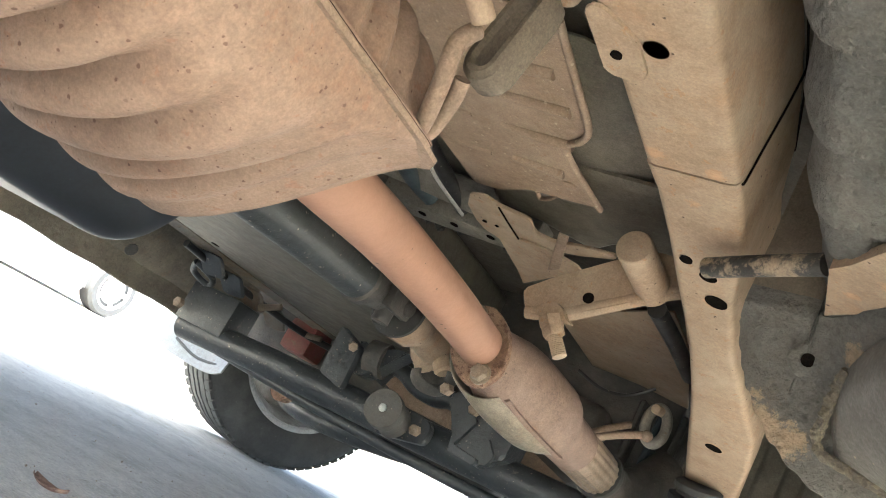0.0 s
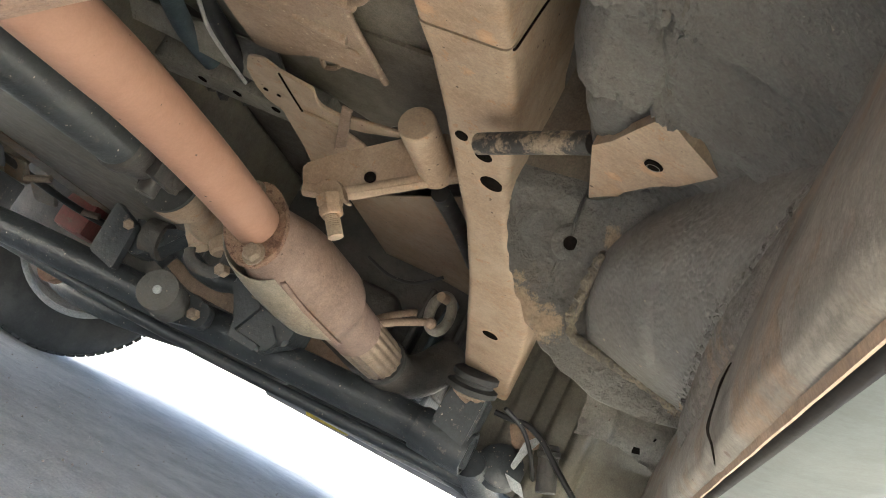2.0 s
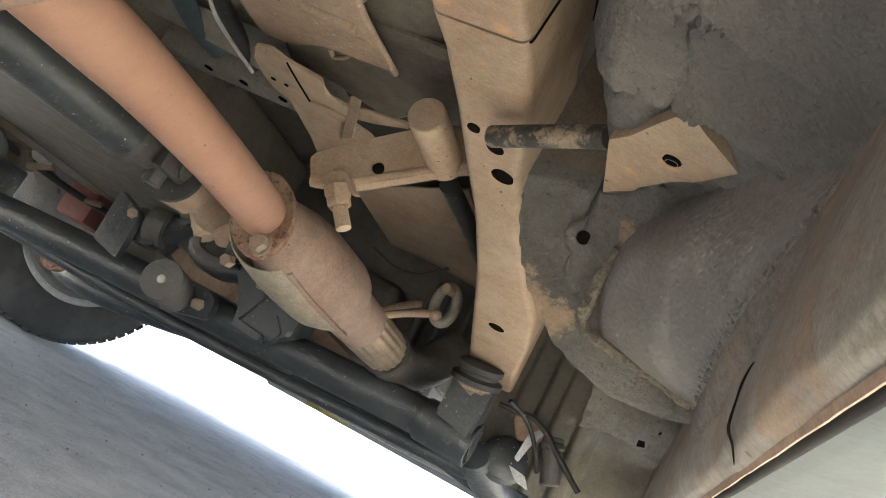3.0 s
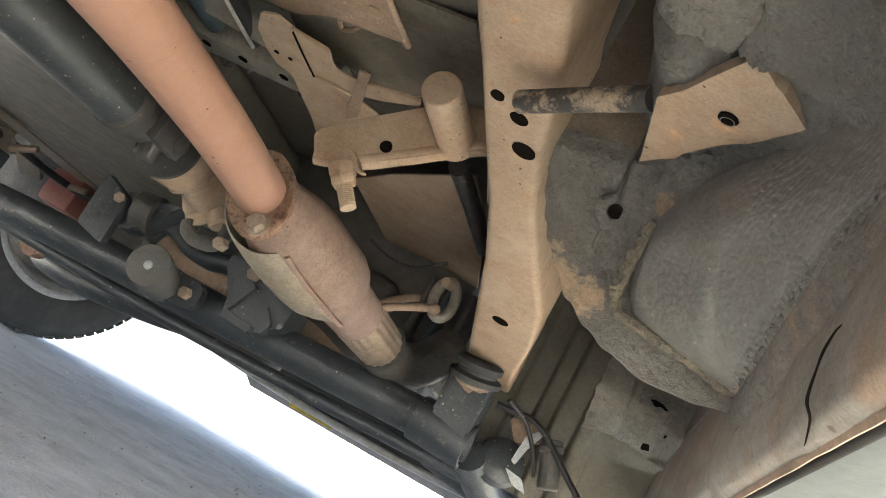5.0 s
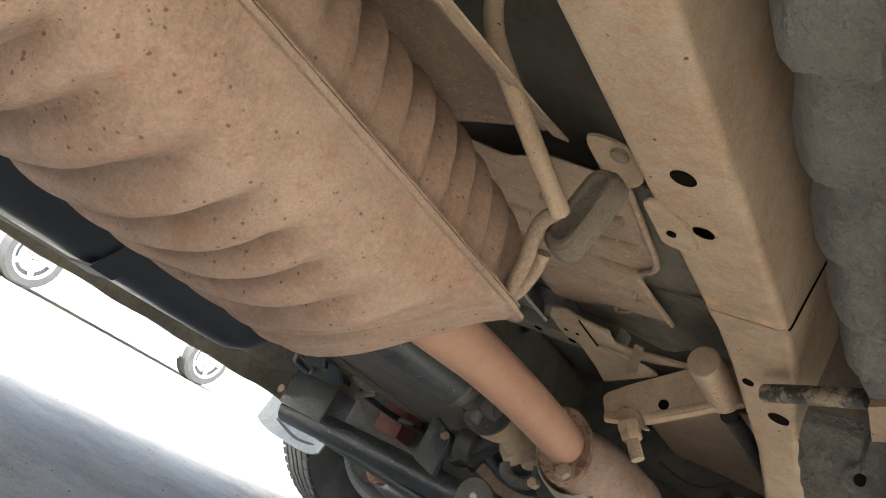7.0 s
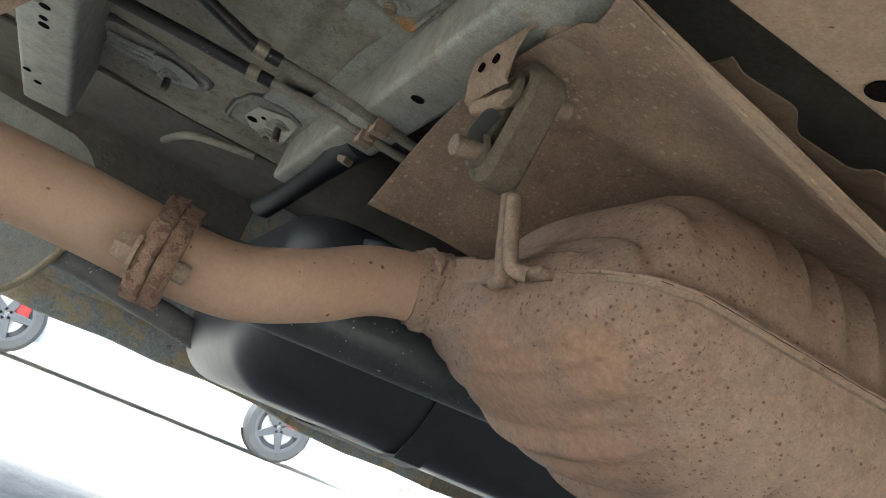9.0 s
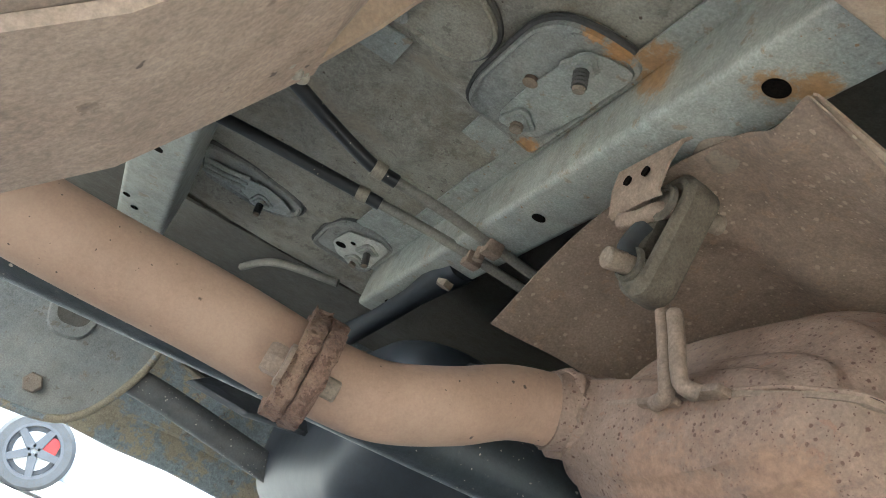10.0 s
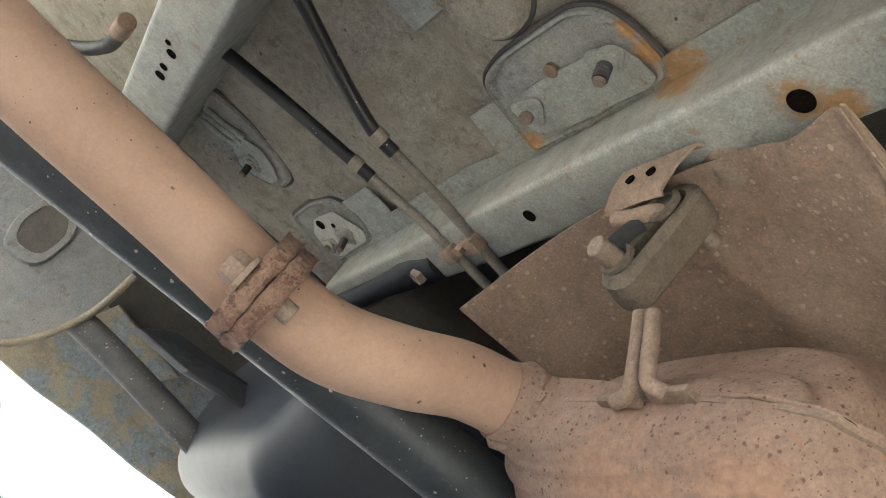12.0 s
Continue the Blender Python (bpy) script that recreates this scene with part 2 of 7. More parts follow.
LINERGREY = surface("grey_weathered_liner", (0.175, 0.165, 0.142), (0.215, 0.202, 0.172), (0.13, 0.112, 0.09), rough=0.75, bump=0.4, chips=0.09, chip_color=(0.10, 0.092, 0.08), spots=0.06, spot_scale=120, lumps=0.3, lump_scale=70)
PLATEGREY = surface("blue_grey_plate_paint", (0.205, 0.212, 0.205), (0.265, 0.255, 0.225), (0.22, 0.15, 0.095), rust_range=(0.60, 0.74), rough=0.6, bump=0.25, chips=0.10, chip_color=(0.15, 0.12, 0.09), spots=0.06, spot_scale=110)
SEALBLACK = surface("matt_black_seal", (0.008, 0.008, 0.009), (0.016, 0.016, 0.016), None, rough=0.9, spec=0.05, bump=0.1)
FLAPGREY = surface("grey_mud_flap_plastic", (0.215, 0.23, 0.24), (0.25, 0.26, 0.265), None, rough=0.6, bump=0.08, chips=0.05)
BUFFER = surface("worn_grey_rubber", (0.060, 0.062, 0.060), (0.095, 0.094, 0.088), None, rough=0.7, bump=0.3, chips=0.08, chip_color=(0.035, 0.035, 0.035), spots=0.08, spot_color=(0.2, 0.17, 0.13), spot_scale=140)
YARDWALL = surface("pale_render", (0.70, 0.68, 0.63), (0.76, 0.74, 0.69), (0.6, 0.57, 0.5), rough=0.9, bump=0.2, big=1.2, fine=30)
BODY = surface("pale_blue_body_paint", (0.30, 0.345, 0.36), (0.33, 0.37, 0.385), None, rough=0.35, bump=0.03)
OLIVE = surface("dull_olive_panel", (0.150, 0.136, 0.106), (0.210, 0.189, 0.147), (0.300, 0.217, 0.140), rust_range=(0.68, 0.8), rough=0.6, bump=0.15, chips=0.05, chip_color=(0.2, 0.16, 0.12))
# body paint again, darkened: the outer panel's shade is in the colour
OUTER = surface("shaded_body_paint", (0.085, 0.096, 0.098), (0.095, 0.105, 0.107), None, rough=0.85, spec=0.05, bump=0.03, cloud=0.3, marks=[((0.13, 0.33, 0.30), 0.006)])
HANGER = surface("brown_dusty_rod", (0.271, 0.191, 0.138), (0.305, 0.223, 0.164), (0.210, 0.118, 0.076), rust_range=(0.6, 0.72), rough=0.8, bump=0.3, chips=0.08)
BROWNPLATE = surface("rusty_brown_plate", (0.216, 0.144, 0.095), (0.270, 0.189, 0.131), (0.162, 0.081, 0.045), rough=0.8, bump=0.3, chips=0.08)
DARKOLIVE = surface("dark_footwell_paint", (0.107, 0.100, 0.079), (0.153, 0.140, 0.107), (0.062, 0.046, 0.031), rust_range=(0.68, 0.8), rough=0.6, bump=0.15, chips=0.05, chip_color=(0.12, 0.1, 0.08))
BROWNWEB = surface("dull_brown_web", (0.135, 0.108, 0.080), (0.175, 0.142, 0.105), (0.17, 0.12, 0.08), rough=0.8, bump=0.25, chips=0.06)
SEALER = surface("yellowed_sealer", (0.150, 0.128, 0.092), (0.205, 0.172, 0.120), (0.085, 0.075, 0.062), rust_range=(0.48, 0.6), big=30, chips=0.16, chip_color=(0.085, 0.075, 0.065), chip_scale=160, rough=0.8, bump=0.9, lumps=0.6, lump_scale=200)
# tyre rubber lifted to grey: the glare over the far cars is in the colour
FARTYRE = surface("far_tyre_glare_grey", (0.050, 0.054, 0.060), (0.062, 0.066, 0.073), None, rough=0.8)
ARMBROWN = surface("brown_dusty_web", (0.29, 0.20, 0.14), (0.34, 0.245, 0.175), (0.22, 0.125, 0.08), rough=0.8, bump=0.3, chips=0.08, spots=0.05, spot_scale=60)
# dark brown that puts the shade of voids, cracks and recesses into the colour
SHADEBROWN = surface("recess_shade_brown", (0.078, 0.072, 0.060), (0.112, 0.102, 0.084), (0.09, 0.07, 0.05), rough=0.8, bump=0.5, lumps=0.3)
TYRE = surface("dusty_tyre_rubber", (0.028, 0.030, 0.031), (0.06, 0.06, 0.058), None, rough=0.85, bump=0.3, chips=0.06, chip_color=(0.1, 0.095, 0.09))
RIM = surface("grey_wheel_rim", (0.550, 0.550, 0.550), (0.440, 0.424, 0.396), None, rough=0.4, metal=0.1, bump=0.05, chips=0.06)
WHITEFLAP = surface("pale_mud_flap_plastic", (0.42, 0.44, 0.45), (0.38, 0.40, 0.41), None, rough=0.6, bump=0.05, chips=0.04)
RED = surface("faded_red_paint", (0.22, 0.045, 0.04), (0.16, 0.07, 0.055), None, rough=0.6, chips=0.1)
YELLOW = surface("yellow_label", (0.62, 0.48, 0.05), (0.5, 0.4, 0.1), None, rough=0.6)
BLUEPART = surface("dark_blue_part", (0.018, 0.034, 0.050), (0.04, 0.055, 0.066), None, rough=0.6)
GRIME = surface("dark_greasy_metal", (0.031, 0.031, 0.031), (0.084, 0.073, 0.062), None, rough=0.6, bump=0.5, lumps=0.3, chips=0.06, chip_color=(0.15, 0.12, 0.09))
BOLT = surface("dusty_bolt", (0.252, 0.192, 0.139), (0.292, 0.232, 0.173), (0.187, 0.102, 0.060), rough=0.7, bump=0.4, chips=0.1)
LINE = surface("dusty_metal_line", (0.20, 0.185, 0.16), (0.27, 0.245, 0.2), None, rough=0.5, bump=0.1, chips=0.06)
HOSE = surface("black_hose", (0.008, 0.009, 0.010), (0.020, 0.021, 0.022), None, rough=0.42, spec=0.4, bump=0.1, spots=0.12, spot_color=(0.3, 0.26, 0.2), spot_scale=130)
CONCRETE = surface("worn_concrete", (0.64, 0.59, 0.51), (0.70, 0.65, 0.57), (0.41, 0.38, 0.325), rust_range=(0.52, 0.7), rough=0.9, bump=0.6, big=2.6, fine=95, spots=0.22, spot_scale=120, spot_color=(0.25, 0.23, 0.2), bump_scale=110, depth=0.004, chips=0.06, chip_color=(0.3, 0.28, 0.25), chip_scale=22, lumps=0.3, lump_scale=30)
PADGREY = surface("grey_pad_paint", (0.255, 0.260, 0.245), (0.350, 0.335, 0.295), (0.27, 0.185, 0.10), rust_range=(0.60, 0.72), rough=0.68, bump=0.45, chips=0.10, chip_color=(0.10, 0.095, 0.085), lumps=0.25, lump_scale=110,
                  marks=[((-0.443, -0.305, 0.580), 0.016), ((-0.436, -0.330, 0.580), 0.016), ((-0.600, -0.290, 0.580), 0.012)], mark_color=(0.28, 0.15, 0.06))
WHITECAP = surface("pale_cap_paint", (0.56, 0.55, 0.50), (0.62, 0.60, 0.54), (0.34, 0.25, 0.17), rust_range=(0.62, 0.74), rough=0.6, bump=0.15, chips=0.10, chip_color=(0.25, 0.2, 0.15))
CARWHITE = surface("white_car_paint", (0.75, 0.76, 0.77), (0.7, 0.71, 0.72), None, rough=0.3, bump=0.0, big=1.0)
DRAIN = surface("muddy_black_tube", (0.022, 0.022, 0.022), (0.05, 0.048, 0.044), (0.30, 0.24, 0.17), rust_range=(0.5, 0.58), big=18, rough=0.6, bump=0.5)
RODGREY = surface("dusty_dark_rod", (0.055, 0.055, 0.052), (0.10, 0.098, 0.09), None, rough=0.6, bump=0.3, spots=0.25, spot_scale=140, spot_color=(0.3, 0.27, 0.22))
BROWNRUBBER = surface("brown_rubber", (0.13, 0.105, 0.08), (0.19, 0.155, 0.115), (0.06, 0.05, 0.045), rough=0.85, bump=0.5)
ALLOY = surface("grey_alloy", (0.058, 0.064, 0.076), (0.07, 0.076, 0.088), None, rough=0.5, metal=0.0, bump=0.0)
BODYDARK = surface("dark_trim_plastic", (0.024, 0.026, 0.028), (0.045, 0.045, 0.045), None, rough=0.6, bump=0.1)
# near-black without gloss: the shade inside holes and gaps, put into the colour
HOLE = surface("hollow_shade_black", (0.0035, 0.003, 0.0028), (0.005, 0.0045, 0.004), None, rough=1.0, vary=0.0, spec=0.0, bump=0.0)

# ---- builders ----


def part(name, bm, material, parent=None, label="", smooth=True, angle=38):
    """Links a bmesh as one mesh object, its origin in its middle, under a thing or a part."""
    bmesh.ops.recalc_face_normals(bm, faces=bm.faces)
    lo = Vector([min(v.co[i] for v in bm.verts) for i in range(3)])
    hi = Vector([max(v.co[i] for v in bm.verts) for i in range(3)])
    mid = (lo + hi) / 2
    bmesh.ops.translate(bm, verts=bm.verts, vec=-mid)
    me = bpy.data.meshes.new(name)
    for e in bm.edges:
        if len(e.link_faces) == 2 and e.calc_face_angle(0) > radians(angle):
            e.smooth = False
    for f in bm.faces:
        f.smooth = smooth
    bm.to_mesh(me)
    bm.free()
    me.materials.append(material)
    ob = new(name, me)
    ob.location = mid
    if parent:
        base = Matrix.Translation(parent.location)
        if parent.parent:
            base = Matrix.Translation(parent.parent.location) @ parent.matrix_parent_inverse @ base
        ob.parent = parent
        ob.matrix_parent_inverse = base.inverted()
    if label:
        ob["label"] = label
    return ob


def thing(name, at, label, category, group="", kind=""):
    ob = new(name)
    ob.location, ob.empty_display_size = at, 0.05
    return tagged(ob, label, category, group, kind)


def box(bm, x0, x1, y0, y1, z0, z1, bevel=0.0, seg=2):
    vs = [bm.verts.new((x, y, z)) for x in (x0, x1) for y in (y0, y1) for z in (z0, z1)]
    fs = [bm.faces.new([vs[i] for i in q]) for q in ((0, 1, 3, 2), (4, 6, 7, 5), (0, 4, 5, 1), (2, 3, 7, 6), (0, 2, 6, 4), (1, 5, 7, 3))]
    if bevel:
        bmesh.ops.bevel(bm, geom=list({e for f in fs for e in f.edges}), offset=bevel, segments=seg, affect="EDGES", profile=0.6)
    return bm


def frame_at(d):
    d = Vector(d).normalized()
    a = d.orthogonal().normalized()
    if abs(d.z) < 0.95:
        a = d.cross(Vector((0, 0, 1))).normalized()
    return a, d.cross(a).normalized()


def smooth_line(pts, n=8):
    """A Catmull-Rom line through the points."""
    pts = [Vector(p) for p in pts]
    out = []
    for i in range(len(pts) - 1):
        p0, p1, p2, p3 = pts[max(i - 1, 0)], pts[i], pts[i + 1], pts[min(i + 2, len(pts) - 1)]
        for k in range(n):
            t = k / n
            out.append(0.5 * (2 * p1 + (p2 - p0) * t + (2 * p0 - 5 * p1 + 4 * p2 - p3) * t * t + (3 * p1 - p0 - 3 * p2 + p3) * t**3))
    return out + [pts[-1]]


def rings(bm, ring_pts, close=True, caps=True):
    """Skins a row of rings, each a list of places."""
    vs = [[bm.verts.new(p) for p in ring] for ring in ring_pts]
    n = len(vs[0])
    for a, b in zip(vs, vs[1:]):
        for k in range(n if close else n - 1):
            bm.faces.new((a[k], a[(k + 1) % n], b[(k + 1) % n], b[k]))
    if caps and close:
        bm.faces.new(vs[0][::-1]), bm.faces.new(vs[-1])
    return bm


def tube(bm, pts, r, segs=20, caps=True, smooth=8, flat=1.0):
    """A round bar along a line; r: one radius or one per point of the line."""
    line = smooth_line(pts, smooth) if smooth else [Vector(p) for p in pts]
    rows, a = [], None
    for i, p in enumerate(line):
        d = (line[min(i + 1, len(line) - 1)] - line[max(i - 1, 0)]).normalized()
        if a is None:
            a, b = frame_at(d)
        a = (a - d * a.dot(d)).normalized()
        b = d.cross(a)
        rr = r if isinstance(r, (int, float)) else r[min(int(i / max(smooth, 1)), len(r) - 1)] + (
            (r[min(int(i / max(smooth, 1)) + 1, len(r) - 1)] - r[min(int(i / max(smooth, 1)), len(r) - 1)]) * ((i / max(smooth, 1)) % 1))
        rows.append([p + a * rr * math.cos(2 * math.pi * k / segs) + b * rr * flat * math.sin(2 * math.pi * k / segs) for k in range(segs)])
    return rings(bm, rows, True, caps)


def rod(bm, p0, p1, r, segs=16, r1=None, bevel=0.0):
    """A straight round bar with slightly rounded ends."""
    p0, p1 = Vector(p0), Vector(p1)
    d = (p1 - p0).normalized()
    a, b = frame_at(d)
    r1 = r if r1 is None else r1
    e = bevel or min(r, r1) * 0.12
    prof = [(p0, r - e), (p0 + d * e, r), (p1 - d * e, r1), (p1, r1 - e)]
    return rings(bm, [[p + (a * math.cos(2 * math.pi * k / segs) + b * math.sin(2 * math.pi * k / segs)) * q for k in range(segs)] for p, q in prof])


def lathe(bm, p0, axis, prof, segs=32):
    """Turns a profile of (along, radius) about an axis from p0."""
    p0, d = Vector(p0), Vector(axis).normalized()
    a, b = frame_at(d)
    return rings(bm, [[p0 + d * s + (a * math.cos(2 * math.pi * k / segs) + b * math.sin(2 * math.pi * k / segs)) * q for k in range(segs)] for s, q in prof])


def plate(bm, outline, thick, bevel=0.001):
    """A flat or bent sheet with this outline, thickened along the vector."""
    thick = Vector(thick)
    top = [bm.verts.new(p) for p in outline]
    low = [bm.verts.new(Vector(p) + thick) for p in outline]
    n = len(top)
    fs = [bm.faces.new(top), bm.faces.new(low[::-1])]
    fs += [bm.faces.new((top[k], low[k], low[(k + 1) % n], top[(k + 1) % n])) for k in range(n)]
    if bevel:
        bmesh.ops.bevel(bm, geom=list(set(fs[0].edges) | set(fs[1].edges)), offset=bevel, segments=1, affect="EDGES")
    return bm


def rounded(pts, r, n=4):
    """Rounds the corners of a closed outline of places."""
    pts = [Vector(p) for p in pts]
    out = []
    for i, p in enumerate(pts):
        u, w = (pts[i - 1] - p), (pts[(i + 1) % len(pts)] - p)
        k = min(r, u.length * 0.45, w.length * 0.45)
        a, b = p + u.normalized() * k, p + w.normalized() * k
        for j in range(n + 1):
            t = j / n
            out.append((1 - t) ** 2 * a + 2 * t * (1 - t) * p + t * t * b)
    return out


def sheet(bm, nu, nv, fn, thick=0.0015):
    """A pressed sheet: fn(u, v) gives the place, u and v from 0 to 1."""
    vs = [[bm.verts.new(fn(i / nu, j / nv)) for j in range(nv + 1)] for i in range(nu + 1)]
    fs = [bm.faces.new((vs[i][j], vs[i + 1][j], vs[i + 1][j + 1], vs[i][j + 1])) for i in range(nu) for j in range(nv)]
    if thick:
        bmesh.ops.recalc_face_normals(bm, faces=fs)
        bmesh.ops.solidify(bm, geom=fs, thickness=thick)
    return bm


def hexnut(bm, p0, p1, r):
    p0, p1 = Vector(p0), Vector(p1)
    d = (p1 - p0).normalized()
    a, b = frame_at(d)
    prof = [(p0, r), (p0 + (p1 - p0) * 0.8, r), (p1, r * 0.86)]
    return rings(bm, [[p + (a * math.cos(math.pi * k / 3) + b * math.sin(math.pi * k / 3)) * q for k in range(6)] for p, q in prof])


def lerp(table, t):
    """Straight steps through rows of (t, value...)."""
    for (t0, *a), (t1, *b) in zip(table, table[1:]):
        if t <= t1 or t1 == table[-1][0]:
            k = min(max((t - t0) / (t1 - t0), 0), 1)
            k = k * k * (3 - 2 * k)
            return [x + (y - x) * k for x, y in zip(a, b)]


def single(name, bm, material, label, category, group="", kind="", smooth=True):
    return tagged(part(name, bm, material, None, "", smooth), label, category, group, kind)


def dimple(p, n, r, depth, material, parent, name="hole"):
    """A round hole: a short capped cup, its rim 1 mm proud; the hollow's shade is the material's colour."""
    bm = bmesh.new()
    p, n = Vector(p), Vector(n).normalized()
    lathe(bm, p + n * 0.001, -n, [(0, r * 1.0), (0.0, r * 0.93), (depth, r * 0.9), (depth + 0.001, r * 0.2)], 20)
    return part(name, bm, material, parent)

# ---- the ground ----
bm = bmesh.new()
edges = [-600, -60, -20, -9, -4, -2.4, -1.2, 0, 1.2, 2.4, 5, 12, 60, 600]
gv = [[bm.verts.new((x - 0.7, y + 0.8, 0)) for y in edges] for x in edges]
for i in range(len(edges) - 1):
    for j in range(len(edges) - 1):
        bm.faces.new((gv[i][j], gv[i + 1][j], gv[i + 1][j + 1], gv[i][j + 1]))
single("ground", bm, CONCRETE, "worn grey concrete yard with fine sand and grit", "ground", kind="structure")

# ---- the body of the vehicle, closed above ----
bm = bmesh.new()


def pan(u, v):
    x, y = -1.50 + u * 1.555, -1.45 + v * 1.235
    z = 0.5935 + 0.0025 * math.sin(x * 46) + 0.004 * math.tanh(math.sin((x + 0.35 * y) * 30) * 3)
    for c in (-0.36, -0.44, -0.52):
        z -= 0.006 * math.exp(-(((y - c) / 0.012) ** 2)) if -0.9 < x < -0.62 else 0
    z += 0.004 * math.exp(-(((x + 0.335 - 0.42 * (y + 0.37)) / 0.0035) ** 2)) if y > -0.55 else 0
    z += 0.003 * math.exp(-(((y + 0.405) / 0.004) ** 2)) if -0.9 < x < -0.6 else 0
    k = 1 / (1 + math.exp((x + 1.21) / 0.006))
    return Vector((x, y, z + 0.015 * k + 0.002 * noise.noise(Vector((x * 9, y * 9, 5)))))


sheet(bm, 150, 110, pan, 0.002)
floor_pan = single("floor_pan", bm, FLOORGREY, "dusty grey steel floor pan seen from below", "floor pan", kind="structure")
# dark sheet added over the floor and sill side to paint the recess in shade
bm = bmesh.new()
rings(bm, [[(-1.498, y, 0.425), (-1.498, y, 0.594), (-1.215, y, 0.594), (-1.215, y, 0.598), (-1.499, y, 0.604), (-1.499, y, 0.425)] for y in (-0.75, -0.5, -0.22)], True, True)
single("outer_floor", bm, SHADEBROWN, "floor recess beside the sill, a dark sheet for its shade", "floor pan", kind="structure")
# front floor as its own dark sheet: shade above the shields is painted in
bm = bmesh.new()
sheet(bm, 40, 60, lambda u, v: Vector((-1.50 + u * 1.555, -0.214 + v * 1.96, 0.612 + 0.004 * math.sin(u * 40))), 0.002)
single("front_floor_pan", bm, SHADEBROWN, "floor pan above the heat shields, coloured dark for the shade there", "floor pan", kind="structure")

# unseen plain boxes, added to shut out the sky and cast the vehicle's shadow
body = thing("body_shell", (-0.745, 0.6, 0.6), "unseen pale blue vehicle body added to close the underside above", "vehicle body", kind="structure")
bm = bmesh.new()
box(bm, -1.62, 0.12, -1.45, 2.84, 0.66, 1.35, 0.08, 3)
part("body", bm, BODY, body)
# unseen side strips, added to shade the flap and ground beside the sills
for x0, x1 in ((-1.745, -1.632), (0.122, 0.215)):
    bm = bmesh.new()
    box(bm, x0, x1, -1.45, 1.72, 0.42, 1.0, 0.03, 2)
    part("door_skin", bm, BODY, body)
    bm = bmesh.new()
    box(bm, x0, x1, 1.722, 2.78, 0.72, 1.0, 0.03, 2)
    part("wing_skin", bm, BODY, body)
bm = bmesh.new()
box(bm, -1.60, 0.10, 2.62, 2.80, 0.34, 0.68, 0.05, 3)
part("front_bumper", bm, BODYDARK, body)

# left sill, a folded box section
sill = thing("sill", (-1.56, 0.4, 0.25), "rusty flaking left sill with pale blue paint", "sill", kind="structure")
bm = bmesh.new()
prof = [(-1.50, 0.60), (-1.50, 0.40), (-1.535, 0.315), (-1.552, 0.30), (-1.556, 0.245), (-1.562, 0.243), (-1.568, 0.30), (-1.63, 0.34), (-1.63, 0.66), (-1.50, 0.66)]
rings(bm, [[(x, y, z + (0.02 if y < 0 else 0) + 0.002 * math.sin(y * 31)) for x, z in prof] for y in [-1.45 + 0.1 * i for i in range(19)]])
part("sill_panel", bm, SILLBLUE, sill)
bm = bmesh.new()
rings(bm, [[(x + 0.003 * noise.noise(Vector((y * 7, z * 20, 1))), y, z + 0.002 * math.sin(y * 31)) for x, z in prof] for y in [0.352 + 0.05 * i for i in range(28)]])
part("front_sill_panel", bm, SILLDUST, sill, "dusty olive-tan front half of the sill")
for y in (1.128, 1.30, 1.538):
    bm = bmesh.new()
    lathe(bm, (-1.536, y, 0.315), (1, 0, -0.4), [(0, 0.016), (0.004, 0.015), (0.005, 0.006)], 14)
    part("plug", bm, GRIME, sill)

# right sill, close to the camera
sill_r = thing("sill", (0.07, 0.5, 0.28), "rust-stained right sill with a pale welded edge", "sill", kind="structure")
bm = bmesh.new()


def lip_at(y):
    """The lower lip of the sill, which falls slightly towards the front."""
    return Vector((0.0691 + 0.0105 * (y - 0.45), y, 0.2811 - 0.0374 * (y - 0.45)))


SILL_SIDE = smooth_line([(-0.0205, 0, 0.120), (-0.0210, 0, 0.066), (-0.0190, 0, 0.032), (-0.0145, 0, 0.0130), (-0.0080, 0, 0.0045), (0.0, 0, 0.0010)], 10)


def sill_fn(u, v):
    y = -0.9 + v * 2.4
    i = min(int(u * 50), 49)
    p = lip_at(y) + SILL_SIDE[i].lerp(SILL_SIDE[i + 1], u * 50 - i)
    dent = 0.0022 * noise.noise(Vector((y * 9, u * 2.5, 3))) + 0.0012 * noise.noise(Vector((y * 24, u * 7, 8)))
    p.x += dent
    p.z += (0.003 * math.sin(y * 23) * (1 - u) + 0.5 * dent) * (u < 0.97)
    return p


sheet(bm, 40, 200, sill_fn, 0.0025)
part("sill_panel", bm, SILLRUST, sill_r)
bm = bmesh.new()
tube(bm, [(0.0485, 0.477, 0.318), (0.0485, 0.485, 0.3165), (0.0486, 0.492, 0.310), (0.0495, 0.496, 0.303), (0.0516, 0.501, 0.290), (0.0567, 0.507, 0.2842), (0.0628, 0.531, 0.2812), (0.0658, 0.544, 0.2802)], [0.0003, 0.0005, 0.0007, 0.0005, 0.0008, 0.0006, 0.0004, 0.0002], 8)
part("cracked_seam", bm, HOLE, sill_r, "dark open crack in the sill seam")
bm = bmesh.new()
rings(bm, [[lip_at(y) + Vector((dx, 0, z + 0.0010 * noise.noise(Vector((y * 40, 0, 0))))) for dx, z in ((-0.0022, 0.0016), (0.0, -0.0014), (0.0016, 0.0), (0.0012, 0.004))] for y in [-0.9 + 0.02 * k for k in range(121)]], True, True)
part("edge_lip", bm, BROWNPLATE, sill_r, "pale folded lower lip")
# unseen box added behind the sill to stop light leaking in
bm = bmesh.new()
box(bm, 0.062, 0.12, -1.45, 1.5, 0.40, 0.68, 0.004, 1)
part("sill_box", bm, SILLRUST, sill_r)
bm = bmesh.new()
